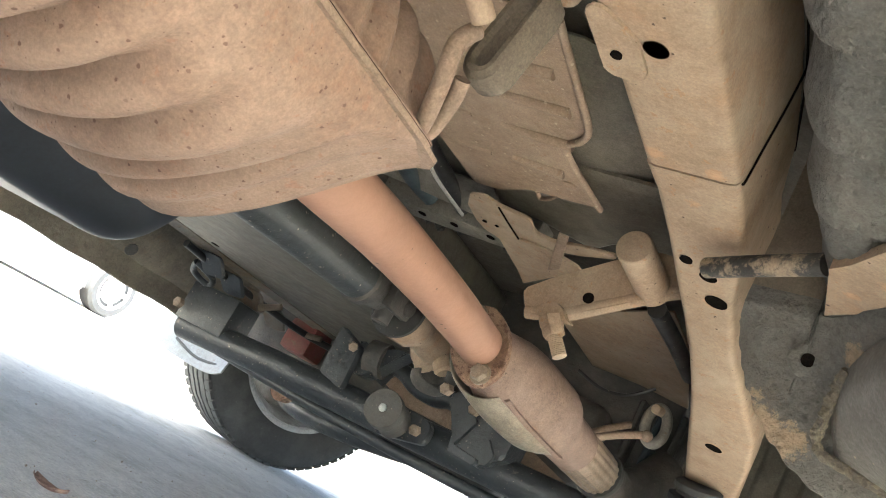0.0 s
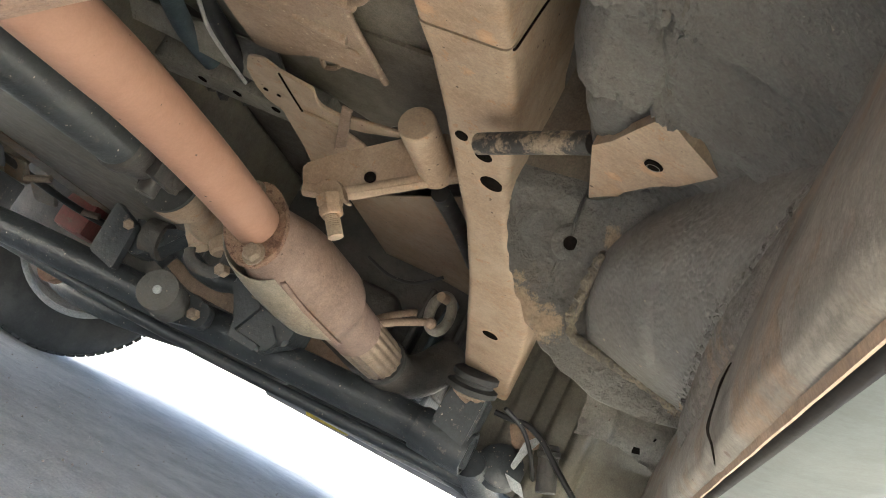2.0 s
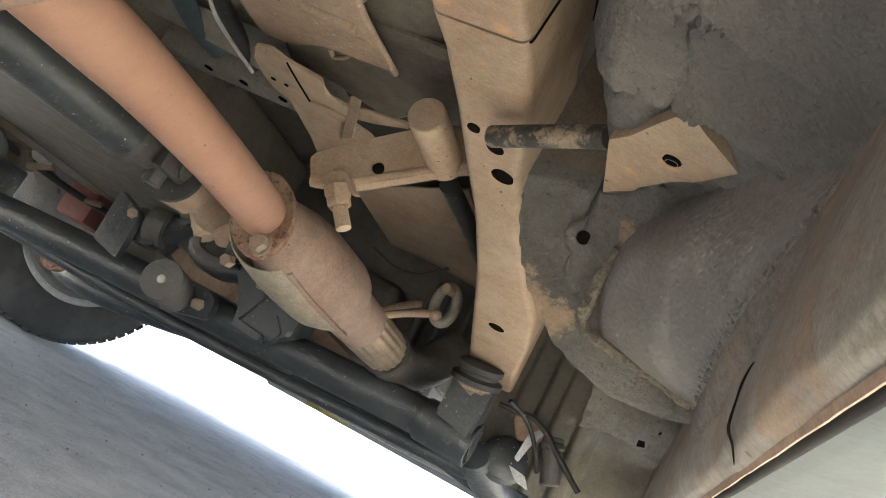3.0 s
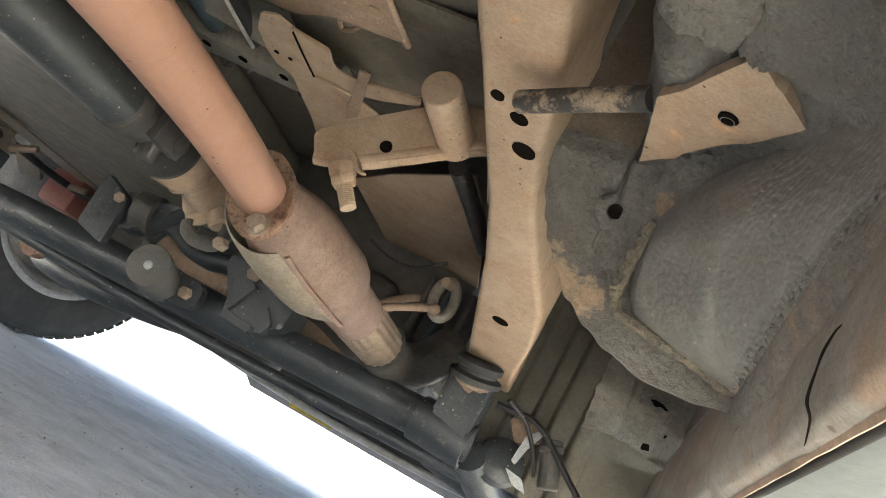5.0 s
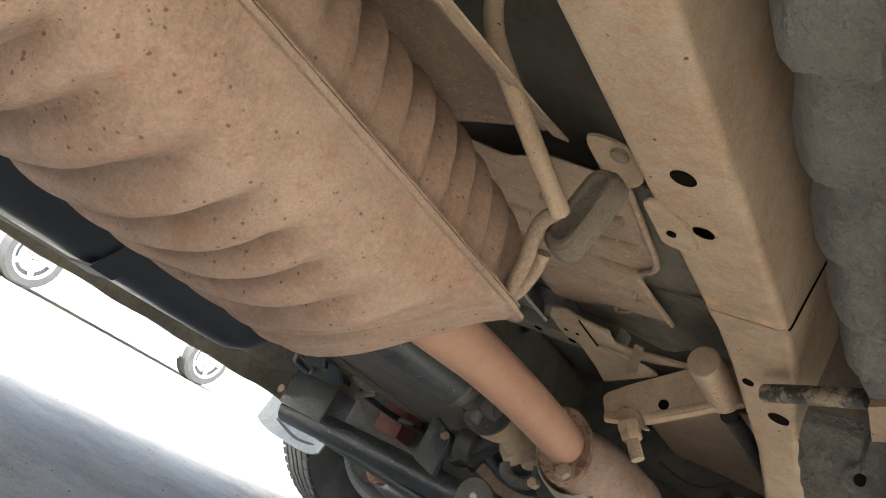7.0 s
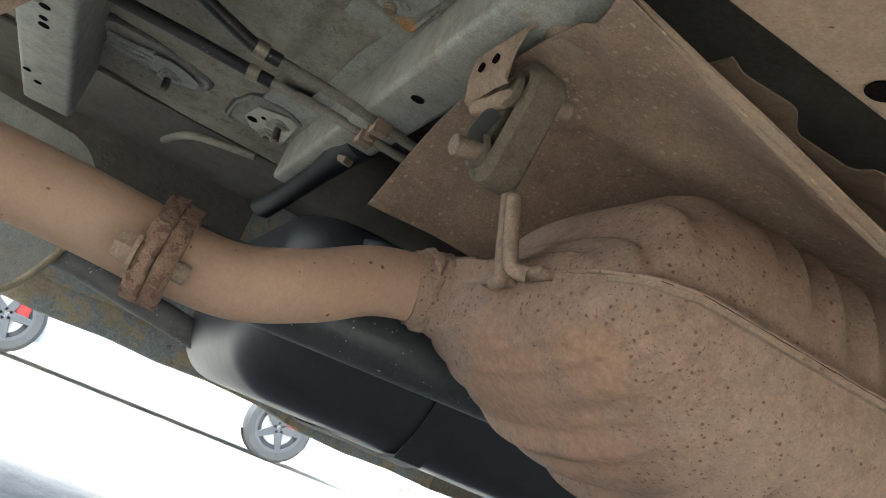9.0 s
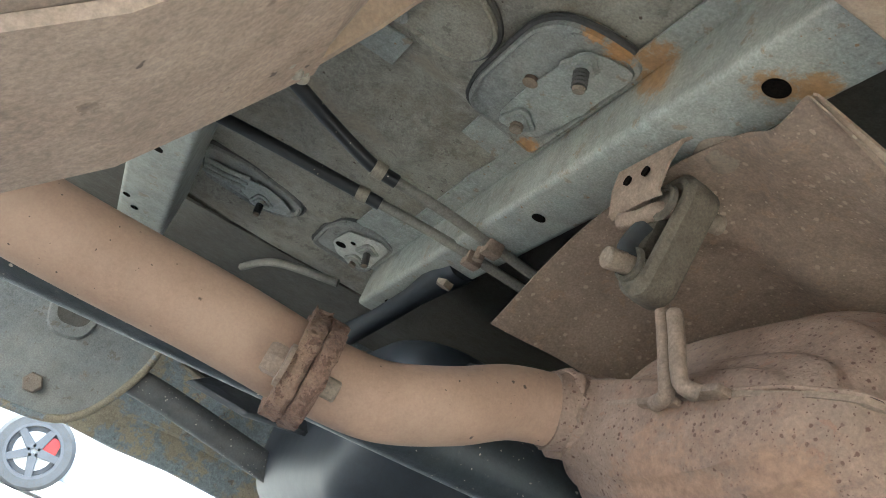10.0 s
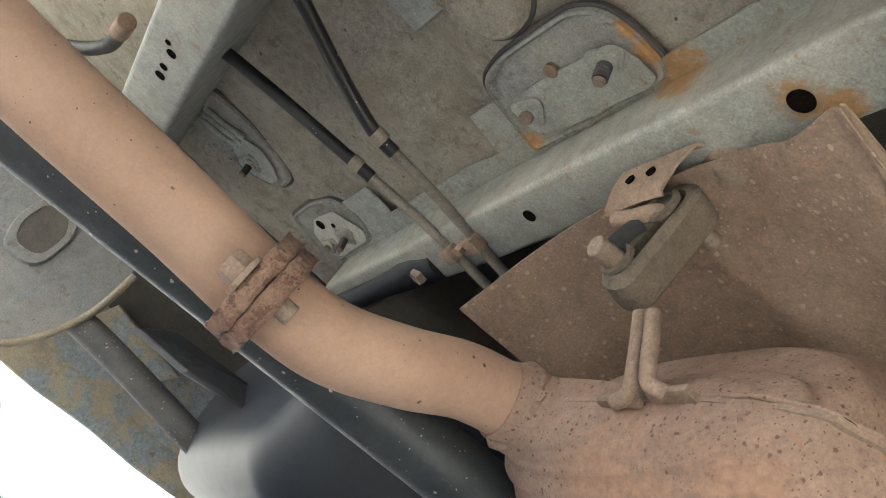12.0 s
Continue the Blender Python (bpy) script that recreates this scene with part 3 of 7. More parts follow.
tube(bm, [lip_at(y) + Vector((0.0052, 0, 0.0038)) for y in (-0.9, 0.0, 0.3, 0.5, 0.7, 0.9, 1.2, 1.5)], 0.0040, 12)
part("seal", bm, SEALBLACK, sill_r, "black rubber seal along the sill")
bm = bmesh.new()
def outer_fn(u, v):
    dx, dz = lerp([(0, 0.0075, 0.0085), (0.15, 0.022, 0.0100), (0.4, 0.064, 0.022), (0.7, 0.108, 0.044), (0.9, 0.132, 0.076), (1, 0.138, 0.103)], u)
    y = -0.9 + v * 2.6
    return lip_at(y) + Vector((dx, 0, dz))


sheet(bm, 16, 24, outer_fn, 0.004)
part("outer_panel", bm, OUTER, sill_r, "pale blue outer panel darkened in colour for shade, with a small rust spot")

# ---- the right frame rail ----
rail = thing("frame_rail", (-0.184, 0.2, 0.47), "dusty tan steel frame rail with punched holes and a lapped joint", "frame rail")


def rail_rings(rows, r=0.008, top=0.13):
    out = []
    for y, x0, x1, z in rows:
        pts = [(x0, z), (x1, z), (x1, z + top), (x0, z + top)]
        out.append([Vector((p.x, y, p.y)) for p in rounded([Vector((a, b, 0)) for a, b in pts], r, 3)])
    return out


for name, rows in (("rear_section", [(-1.4, -0.222, -0.146, 0.467), (0.052, -0.222, -0.146, 0.467)]),
                   ("joint_section", [(0.0, -0.2205, -0.1475, 0.4690), (0.5475, -0.2205, -0.1475, 0.4690)]),
                   ("front_arm", [(0.5525, -0.2225, -0.1490, 0.4700), (0.60, -0.2215, -0.151, 0.4712), (0.68, -0.223, -0.156, 0.468), (0.765, -0.223, -0.168, 0.458),
                                  (0.87, -0.220, -0.170, 0.443), (1.00, -0.226, -0.159, 0.423), (1.08, -0.234, -0.150, 0.412), (1.20, -0.246, -0.160, 0.394), (1.34, -0.260, -0.182, 0.374), (1.43, -0.262, -0.190, 0.362)])):
    bm = bmesh.new()
    rings(bm, rail_rings(rows))
    part(name, bm, TAN, rail)
# inner block in near-black paints the shade of the joint's gap
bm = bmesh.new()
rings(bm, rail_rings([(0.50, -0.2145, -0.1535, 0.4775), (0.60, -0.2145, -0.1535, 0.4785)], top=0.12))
part("inner_sleeve", bm, HOLE, rail, "near-black sleeve painting the shade in the lapped joint")
bm = bmesh.new()
plate(bm, rounded([(-0.226, 0.372, 0.4665), (-0.214, 0.368, 0.4665), (-0.196, 0.398, 0.4665), (-0.196, 0.432, 0.4665), (-0.205, 0.440, 0.4665), (-0.226, 0.436, 0.4665)], 0.006), (0, 0, 0.003))
tab = part("tab", bm, TAN, rail)
for pts in ([(-0.1478, 0.5495, 0.4725), (-0.1464, 0.5500, 0.476), (-0.1464, 0.556, 0.505), (-0.1464, 0.5675, 0.556), (-0.1464, 0.573, 0.598)], [(-0.1470, 0.52, 0.6005), (-0.150, 0.60, 0.600), (-0.157, 0.69, 0.590)]):
    bm = bmesh.new()
    tube(bm, pts, 0.0010, 8)
    part("side_seam", bm, HOLE, rail, "thin dark joint line up the side of the rail")
for p, r in (((-0.184, 0.332, 0.4695), 0.0095), ((-0.187, 0.405, 0.4700), 0.0085), ((-0.203, -0.153, 0.4670), 0.0088), ((-0.186, -0.158, 0.4670), 0.0088), ((-0.195, -0.42, 0.4670), 0.012), ((-0.19, -0.66, 0.467), 0.012)):
    dimple(p, (0, 0, -1), r, 0.012, HOLE, rail)
dimple((-0.213, 0.413, 0.4660), (0, 0, -1), 0.004, 0.006, HOLE, tab)
for p, r in (((-0.207, 0.702, 0.4650), 0.0062), ((-0.1830, 0.765, 0.458), 0.0112), ((-0.188, 0.722, 0.4635), 0.0085), ((-0.204, 1.154, 0.4015), 0.0115)):
    dimple(p, (0, -0.14, -1), r, 0.012, HOLE, rail)

# ---- the grey cross rails behind ----
cross = thing("cross_member", (-0.6, -0.25, 0.53), "pale grey painted cross member with rust round a hole", "cross member")
bm = bmesh.new()
box(bm, -1.06, -0.150, -0.277, -0.222, 0.530, 0.62, 0.007, 3)
part("channel", bm, RAILGREY, cross)
bm = bmesh.new()
plate(bm, rounded([(-1.06, -0.30, 0.5835), (-0.70, -0.30, 0.5835), (-0.66, -0.296, 0.5835), (-0.15, -0.296, 0.5835), (-0.15, -0.27, 0.5835), (-1.06, -0.27, 0.5835)], 0.008), (0, 0, 0.003))
part("flange", bm, RAILGREY, cross)
for p, r in (((-0.334, -0.249, 0.530), 0.0086), ((-0.609, -0.252, 0.530), 0.0064), ((-0.99, -0.25, 0.53), 0.009)):
    dimple(p, (0, 0, -1), r, 0.02, HOLE, cross)
cross2 = thing("cross_member", (-0.8, -0.57, 0.5), "pale grey cross member with slotted holes", "cross member")
bm = bmesh.new()
box(bm, -1.17, -0.15, -0.604, -0.54, 0.500, 0.60, 0.007, 3)
part("channel", bm, RAILGREY, cross2)
for x, y, r in ((-0.781, -0.5789, 0.0034), (-0.7936, -0.5716, 0.0056), (-0.8269, -0.5731, 0.0046), (-0.847, -0.5725, 0.0060), (-1.0331, -0.5939, 0.0050), (-1.0651, -0.5813, 0.0050)):
    dimple((x, y, 0.5), (0, 0, -1), r, 0.015, HOLE, cross2)

# ---- undercoated floor beside the rail ----
uc = thing("side_floor", (-0.02, 0.4, 0.44), "grey undercoated ribbed floor edge with cracked sealer", "floor panel", kind="structure")
bm = bmesh.new()


def ribbed(u, v):
    y = -1.0 + v * 1.63
    x = -0.098 + u * 0.155

    k = max(0, u - 0.28) / 0.72
    z = 0.447 - 0.035 * k * k - 0.012 * k
    s = ((y - 0.255) / 0.083) % 1.0
    saw = (s / 0.86 if s < 0.86 else (1 - s) / 0.14)
    fade = max(0.0, 1 - max(0, u - 0.35) / 0.6)
    z -= (0.021 * saw**0.9 - 0.008) * fade * min(1, max(0, (0.565 - y) / 0.03))
    edge = max(0, 0.16 - u) / 0.16
    z += 0.035 * edge**2
    x -= 0.005 * saw * edge * (y < 0.55) - 0.004
    band = max(0, 1 - abs(s - 0.93) / 0.22, 1 - abs(s + 0.07) / 0.22) * min(1, max(0, (u - 0.06) / 0.15)) * max(0, 1 - max(0, u - 0.45) / 0.25)
    seamy = math.exp(-(((u - 0.385 - 0.02 * math.sin(y * 40)) / 0.05) ** 2))
    z += 0.0010 * noise.noise(Vector((x * 150, y * 150, 0))) + 0.004 * noise.noise(Vector((x * 45, y * 45, 3))) * fade
    z += (0.0034 * band + 0.0022 * seamy) * (noise.noise(Vector((x * 230, y * 190, 1))) + 0.7 * noise.noise(Vector((x * 480, y * 420, 6))))
    crack = math.exp(-(((x + 0.040 + 0.004 * math.sin(y * 90)) / 0.0025) ** 2))
    return Vector((x, y, z + 0.006 * crack * (0.5 + noise.noise(Vector((y * 60, 0, 0))))))


sheet(bm, 48, 90, lambda u, v: ribbed(u, v * 1.23 / 1.63), 0.002)
sheet(bm, 130, 330, lambda u, v: ribbed(u, (1.23 + 0.40 * v) / 1.63), 0.002)
part("ribbed_floor", bm, UNDERCOAT, uc)
for k, (u0, y0, y1) in enumerate(((0.36, -0.05, 0.06), (0.37, 0.08, 0.17), (0.39, 0.19, 0.255), (0.38, 0.265, 0.34), (0.41, 0.352, 0.42), (0.40, 0.43, 0.50))):
    line = []
    for i in range(25):
        y = y0 + (y1 - y0) * i / 24
        u = u0 + 0.022 * noise.noise(Vector((y * 55, k, 0))) + 0.014 * noise.noise(Vector((y * 210, k, 5)))
        line.append(ribbed(u, (y + 1.0) / 1.63) + Vector((0, 0, -0.0008)))
    bm = bmesh.new()
    tube(bm, line, [0.0004 + 0.0015 * math.sin(math.pi * i / 24) * (0.6 + 0.8 * abs(noise.noise(Vector((i * 0.9, k, 2))))) for i in range(25)], 6, smooth=0)
    part("sealer_crack", bm, SHADEBROWN, uc, "ragged dark crack in the undercoat")
bm = bmesh.new()


def wall_fn(u, v):
    x = -0.146 + 0.201 * u
    zb = lerp([(0, 0.430), (0.045, 0.408), (0.09, 0.391), (0.14, 0.376), (0.21, 0.359), (0.30, 0.342), (0.40, 0.329), (0.5, 0.320), (0.66, 0.312), (0.8, 0.313), (1.0, 0.319)], u)[0]
    zt = lerp([(0, 0.606), (0.285, 0.600), (0.315, 0.445), (0.6, 0.448), (1.0, 0.418)], u)[0]
    zk = min(zt, 0.445)
    yt = lerp([(0, 0.702), (0.29, 0.690), (0.33, 0.675), (0.55, 0.625), (1.0, 0.570)], u)[0]
    z = zt + (zb - zt) * v
    y = yt + (0.715 - 0.01 * u - yt) * min(1, max(0, (zk - z) / (zk - zb)) * 1.6) ** 0.8
    y += 0.0014 * noise.noise(Vector((x * 70, z * 70, 1)))
    return Vector((x, y, z))


def wall_cut(u):
    """The height share at which the brown upper web ends."""
    lo, hi = wall_fn(u, 0).z, wall_fn(u, 1).z
    return (hi - lo) and min(1, max(0, (0.4575 - lo) / (hi - lo)))


sheet(bm, 26, 40, lambda u, v: wall_fn(0.29 * u, 0.97 * wall_cut(0.29 * u) * v), 0.002)
part("rail_web", bm, BROWNWEB, uc, "dull brown painted web beside the frame rail")
bm = bmesh.new()
sheet(bm, 26, 50, lambda u, v: wall_fn(0.29 * u, wall_cut(0.29 * u) * 0.97 + (1 - 0.97 * wall_cut(0.29 * u)) * v), 0.002)
sheet(bm, 64, 60, lambda u, v: wall_fn(0.29 + 0.71 * u, v), 0.002)
part("pocket_wall", bm, UNDERCOAT, uc)
bm = bmesh.new()


TOE_L = smooth_line([(-0.044, 0.7035, 0.3500), (-0.0515, 0.6900, 0.3720), (-0.0520, 0.6700, 0.4000), (-0.0400, 0.6420, 0.4180), (-0.0200, 0.6050, 0.4290), (0.0020, 0.5600, 0.4330), (0.0180, 0.5000, 0.4290)], 10)
TOE_R = smooth_line([(0.0440, 0.7040, 0.3300), (0.0420, 0.6600, 0.3310), (0.0400, 0.6100, 0.3350), (0.0380, 0.5600, 0.3430), (0.0390, 0.5150, 0.3560), (0.0450, 0.4700, 0.3760), (0.0540, 0.4200, 0.4000)], 10)


def toe_fn(u, v):
    """The toe board, sloping from the sealer bead up to the floor and down to the sill."""
    i = min(int(v * 60), 59)
    f = v * 60 - i
    a, b = TOE_L[i].lerp(TOE_L[i + 1], f), TOE_R[i].lerp(TOE_R[i + 1], f)
    p = a.lerp(b, u)
    out = Vector((-0.25, -0.62, -0.74))
    bulge = 0.010 * math.sin(math.pi * min(1, u * 1.1)) * math.sin(math.pi * min(1, v * 1.15)) ** 0.8
    fold = math.tanh((u - 0.30 - 0.42 * (1 - v) + 0.25 * (v - 0.5)) / 0.05) * math.sin(math.pi * min(1, v * 1.2))
    roll = 0.007 * math.exp(-((u / 0.07) ** 2)) * min(1, (1 - v) * 3)
    coarse = math.exp(-(((u - 0.965) / 0.045) ** 2)) + 0.6 * math.exp(-(((v - 0.80 + 0.2 * u) / 0.07) ** 2))
    grain = noise.noise(p * 330) + 0.7 * noise.noise(p * 700)
    p.z += 0.016 * max(0, v - 0.72) ** 2 / 0.078
    return p + out * (bulge - 0.0022 * fold - roll + 0.0012 * coarse * grain + 0.0003 * grain)


bm = bmesh.new()
sheet(bm, 140, 220, toe_fn, 0.0018)
part("toe_board", bm, SMOOTHCOAT, uc, "smooth grey toe board pressing with rough sealer edges")
bm = bmesh.new()
tube(bm, [toe_fn(0.985, k / 110) + Vector((0.001, 0.001, 0.001)) for k in range(111)], 0.0036, 14, smooth=0)
for v in bm.verts:
    v.co += Vector((1, 1, 1)) * (0.0022 * noise.noise(v.co * 300) + 0.0014 * noise.noise(v.co * 640))
part("sill_sealer", bm, UNDERCOAT, uc, "lumpy dark sealer along the sill joint")
bm = bmesh.new()


def joint_fn(u, v):
    """The rusty strip that closes the toe board against the sill."""
    a = toe_fn(1, v)
    b = Vector((0.0520, a.y - 0.004, a.z - 0.020 + 0.004 * math.sin(a.y * 60)))
    p = a.lerp(b, u)
    return p + Vector((-0.25, -0.3, -0.9)) * (0.0035 * math.sin(math.pi * u) + 0.0010 * noise.noise(p * 160) + 0.0007 * noise.noise(p * 420))


sheet(bm, 24, 130, joint_fn, 0.0015)
part("sill_joint", bm, SILLMIX, uc, "rusty brown joint strip between toe board and sill")
bm = bmesh.new()
tube(bm, [(-0.052, 0.668, 0.406), (-0.0545, 0.682, 0.388), (-0.0565, 0.6950, 0.366), (-0.0540, 0.7000, 0.352), (-0.044, 0.7015, 0.3455), (-0.012, 0.7005, 0.3400), (0.011, 0.7005, 0.3370), (0.040, 0.7015, 0.3300)], [0.0040, 0.0046, 0.0040, 0.0042, 0.0048, 0.0042, 0.0044, 0.0048], 16)
for v in bm.verts:
    v.co += Vector((1, 1, 1)) * (0.0020 * noise.noise(v.co * 170) + 0.0012 * noise.noise(v.co * 400))
part("sealer_bead", bm, SEALER, uc, "yellowed brush-on seam sealer bead")
bm = bmesh.new()
lathe(bm, (-0.0822, 0.6985, 0.4135), (0.1, -1, -0.4), [(0, 0.016), (0.003, 0.0145), (0.0045, 0.0115), (0.0045, 0.0065), (0.0, 0.006)], 24)
part("pressed_rim", bm, UNDERCOAT, uc)
dimple((-0.0820, 0.6937, 0.4118), (0.1, -1, -0.4), 0.0056, 0.006, HOLE, uc)
bm = bmesh.new()
PATCH = [(-0.076, 0.5689, 0.4376), (-0.0617, 0.5499, 0.4364), (-0.0465, 0.5208, 0.4351), (-0.0312, 0.4937, 0.4338), (-0.024, 0.4993, 0.4333), (-0.0178, 0.5076, 0.4328)]
CREASE = [(-0.0236, 0.5383, 0.4334), (-0.0259, 0.5614, 0.4337)]
FLAP = [(-0.0115, 0.5103, 0.4304), (-0.0029, 0.5199, 0.4297), (0.0053, 0.5298, 0.4292), (0.0039, 0.5335, 0.4293), (-0.0114, 0.5591, 0.4306), (-0.0176, 0.5686, 0.4311)]
LOWER = [(-0.0249, 0.5792, 0.4337), (-0.0336, 0.5899, 0.4344), (-0.0516, 0.6184, 0.4359), (-0.0559, 0.6301, 0.4363), (-0.0667, 0.6419, 0.4372), (-0.079, 0.658, 0.4382)]
low = [bm.verts.new(q) for q in PATCH + CREASE + LOWER]
tip = [bm.verts.new(q) for q in FLAP]
n = len(PATCH)
bm.faces.new(low)
bm.faces.new([low[n - 1]] + tip + [low[n + 2], low[n + 1], low[n]])
lift = bmesh.ops.extrude_face_region(bm, geom=bm.faces[:])
for v in lift["geom"]:
    if isinstance(v, bmesh.types.BMVert):
        v.co.z += 0.008
patch = part("bare_patch", bm, TAN, uc, "bare pale tan metal patch with a creased corner", angle=8)
dimple((-0.0332, 0.5556, 0.4342), (0, 0, -1), 0.0062, 0.008, HOLE, patch)
bm = bmesh.new()
lathe(bm, (-0.0332, 0.5586, 0.4342), (0, 0, -1), [(-0.002, 0.0034), (0.0006, 0.0034), (0.0012, 0.0042), (0.0006, 0.0050), (-0.002, 0.0050)], 18)
part("weld_nut", bm, LINE, patch, "pale ring of a weld nut")
bm = bmesh.new()
tube(bm, [(-0.178, 0.668, 0.450), (-0.150, 0.650, 0.4525), (-0.115, 0.626, 0.4545), (-0.083, 0.604, 0.456)], 0.0088, 20)
drain = single("drain_tube", bm, DRAIN, "short black drain tube flecked with mud", "tube")
bm = bmesh.new()
d = Vector((0.093, -0.061, 0.012)).normalized()
lathe(bm, Vector((-0.178, 0.668, 0.450)) - d * 0.0008, d, [(0, 0.0075), (0.001, 0.0073), (0.012, 0.007), (0.013, 0.001)], 18)
part("bore", bm, HOLE, drain)

# ---- front right inner wing ----
wing = thing("inner_wing", (0.0, 1.35, 0.33), "dull brown-grey inner wing panels with a torn liner", "wing panel", kind="structure")
bm = bmesh.new()


def wing_fn(u, v):
    """Rear panel of the wheel arch with three upright pressed steps."""
    x, z = -0.30 + 0.42 * u, 0.235 + 0.37 * v
    y = 1.50
    for c, h in ((-0.185, 0.006), (-0.145, 0.012), (-0.114, 0.010), (-0.072, 0.014)):
        y -= h * (0.5 + 0.5 * math.tanh((x - c) / 0.003))
    y += 0.028 * (0.5 + 0.5 * math.tanh((x + 0.045) / 0.004)) + 0.05 * max(0, 0.345 - z)
    return Vector((x, y + 0.002 * noise.noise(Vector((x * 30, z * 20, 2))), z))


sheet(bm, 150, 30, wing_fn, 0.003)
part("back_panel", bm, DARKOLIVE, wing)
bm = bmesh.new()


def liner_fn(u, v):
    """A crumpled sheet of liner below the toe board."""
    lo = Vector((-0.064, 1.31, 0.352)).lerp(Vector((0.056, 1.31, 0.348)), u)
    hi = Vector((-0.070, 1.31, 0.470)).lerp(Vector((0.072, 1.31, 0.455)), u)
    p = lo.lerp(hi, v)
    p.z += 0.012 * math.sin(math.pi * u) * (1 - v) + 0.004 * noise.noise(Vector((u * 6, 0, 1))) * (1 - v)
    p.x += 0.005 * noise.noise(Vector((0, v * 7, 3))) * (1 - u)
    p.y += 0.006 * noise.noise(Vector((u * 3.2, v * 2.6, 7))) + 0.004 * math.tanh((u - 0.40 + 0.1 * v) / 0.02) - 0.006 * max(0, u - 0.8) / 0.2
    return p


sheet(bm, 70, 50, liner_fn, 0.002)
liner = part("liner", bm, LINERGREY, wing, "grey weathered liner sheet with torn holes")
# near-black plates laid on the liner paint the dark of its holes
for ol in ([(0.003, 0.431), (0.010, 0.4335), (0.022, 0.432), (0.031, 0.427), (0.022, 0.4225), (0.011, 0.4245)], [(0.016, 0.372), (0.027, 0.374), (0.030, 0.366), (0.019, 0.363)], [(0.040, 0.396), (0.046, 0.395), (0.045, 0.390), (0.039, 0.391)], [(0.042, 0.380), (0.047, 0.379), (0.045, 0.374)]):
    bm = bmesh.new()
    c = sum((Vector((x, 0, z)) for x, z in ol), Vector()) / len(ol)
    u = (c.x + 0.066) / 0.13
    y0 = liner_fn(u, (c.z - 0.356) / 0.108).y
    plate(bm, [(x, y0 - 0.0022, z) for x, z in ol], (0, 0.0018, 0), 0)
    part("torn_hole", bm, HOLE, liner)
for ol in ([(-0.053, 0.423), (-0.040, 0.4215), (-0.028, 0.4225), (-0.018, 0.420)], [(-0.018, 0.420), (-0.014, 0.410), (-0.013, 0.395), (-0.011, 0.379)]):
    bm = bmesh.new()
    tube(bm, [liner_fn((x + 0.066) / 0.13, (z - 0.356) / 0.108) + Vector((0, -0.0006, 0)) for x, z in ol], 0.0008, 6)
    part("tear", bm, HOLE, liner)

# ---- muffler ----
muf = thing("muffler", (-0.45, 0.12, 0.26), "large oval ribbed muffler coated in tan dust and light rust", "muffler")
XC, ZS = -0.455, 0.370
SHAPE = [(-0.204, 0.027, 0.030, 0.022, 0.093), (-0.196, 0.033, 0.032, 0.022, 0.088), (-0.188, 0.066, 0.037, 0.020, 0.056), (-0.183, 0.098, 0.042, 0.019, 0.026), (-0.177, 0.121, 0.048, 0.024, 0.010), (-0.160, 0.140, 0.060, 0.042, 0.003), (-0.135, 0.150, 0.075, 0.082, 0.0), (-0.10, 0.150, 0.095, 0.106, 0.0), (-0.03, 0.150, 0.112, 0.112, 0.0), (0.30, 0.150, 0.112, 0.110, 0.0),
         (0.40, 0.150, 0.110, 0.102, 0.0), (0.430, 0.147, 0.105, 0.096, 0.0), (0.446, 0.136, 0.092, 0.085, 0.0), (0.452, 0.115, 0.075, 0.07, 0.0), (0.455, 0.05, 0.03, 0.03, 0.0)]


def shell(low):
    rows = []
    n = 220
    for i in range(n + 1):
        y = SHAPE[0][0] + (SHAPE[-1][0] - SHAPE[0][0]) * (1 - math.cos(math.pi * i / n)) / 2
        w, dn, up, off = lerp(SHAPE, y)
        s = (y + 0.06) / (0.033 if not low else 0.043) + (0.16 * math.sin(y * 31) if low else 0)
        tri = abs((s % 1.0) * 2 - 1)
        rib = tri**1.3 if not low else (0.5 + 0.5 * math.cos(2 * math.pi * s)) ** 1.5
        on = 1 / (1 + math.exp(-(y + 0.06) / 0.012)) / (1 + math.exp((y - 0.40) / 0.012))
        kf = min(1, max(0, (y - 0.28) / 0.15))
        kf = kf * kf * (3 - 2 * kf)
        row = []
        for k in range(41):
            a = math.pi * k / 40
            h = dn if low else up
            if not low:
                w = lerp(SHAPE, y)[0] * 0.90
            c, sn = math.cos(a), math.sin(a)
            side = min(1, max(0, (a - 0.22) / 0.65))
            amp = (0.0270 * side * side * (3 - 2 * side) * (0.75 + 0.5 * noise.noise(Vector((y * 11, a, 3)))) if low else 0.0185) * on * sn**0.5 * rib
            if low:
                amp += 0.0042 * (0.5 + 0.5 * math.cos(2 * math.pi * (y + 0.02 * sn) / 0.024)) * math.exp(-(((y + 0.118) / 0.040) ** 2)) * min(1, max(0, (a - 0.35) / 0.4)) * max(0, math.sin(a))
            x = XC - off + math.copysign(abs(c) ** (0.82 if low else 0.62), c) * (w - amp * abs(c))
            drop = sn**0.75
            if low:
                t_ = 1 - math.copysign(abs(c) ** 0.82, c)
                front_drop = math.sin(math.pi / 2 * t_ / 1.36) ** 1.4 if t_ < 1.36 else min(1, drop / 0.967)
                drop += (front_drop - drop) * kf
            z = (h - amp) * drop + 0.0012 * noise.noise(Vector((x * 22, y * 22, 7))) * sn
            row.append((x, y, ZS - z if low else ZS + z))
        rows.append(row)
    b = bmesh.new()
    return rings(b, rows, False, False)


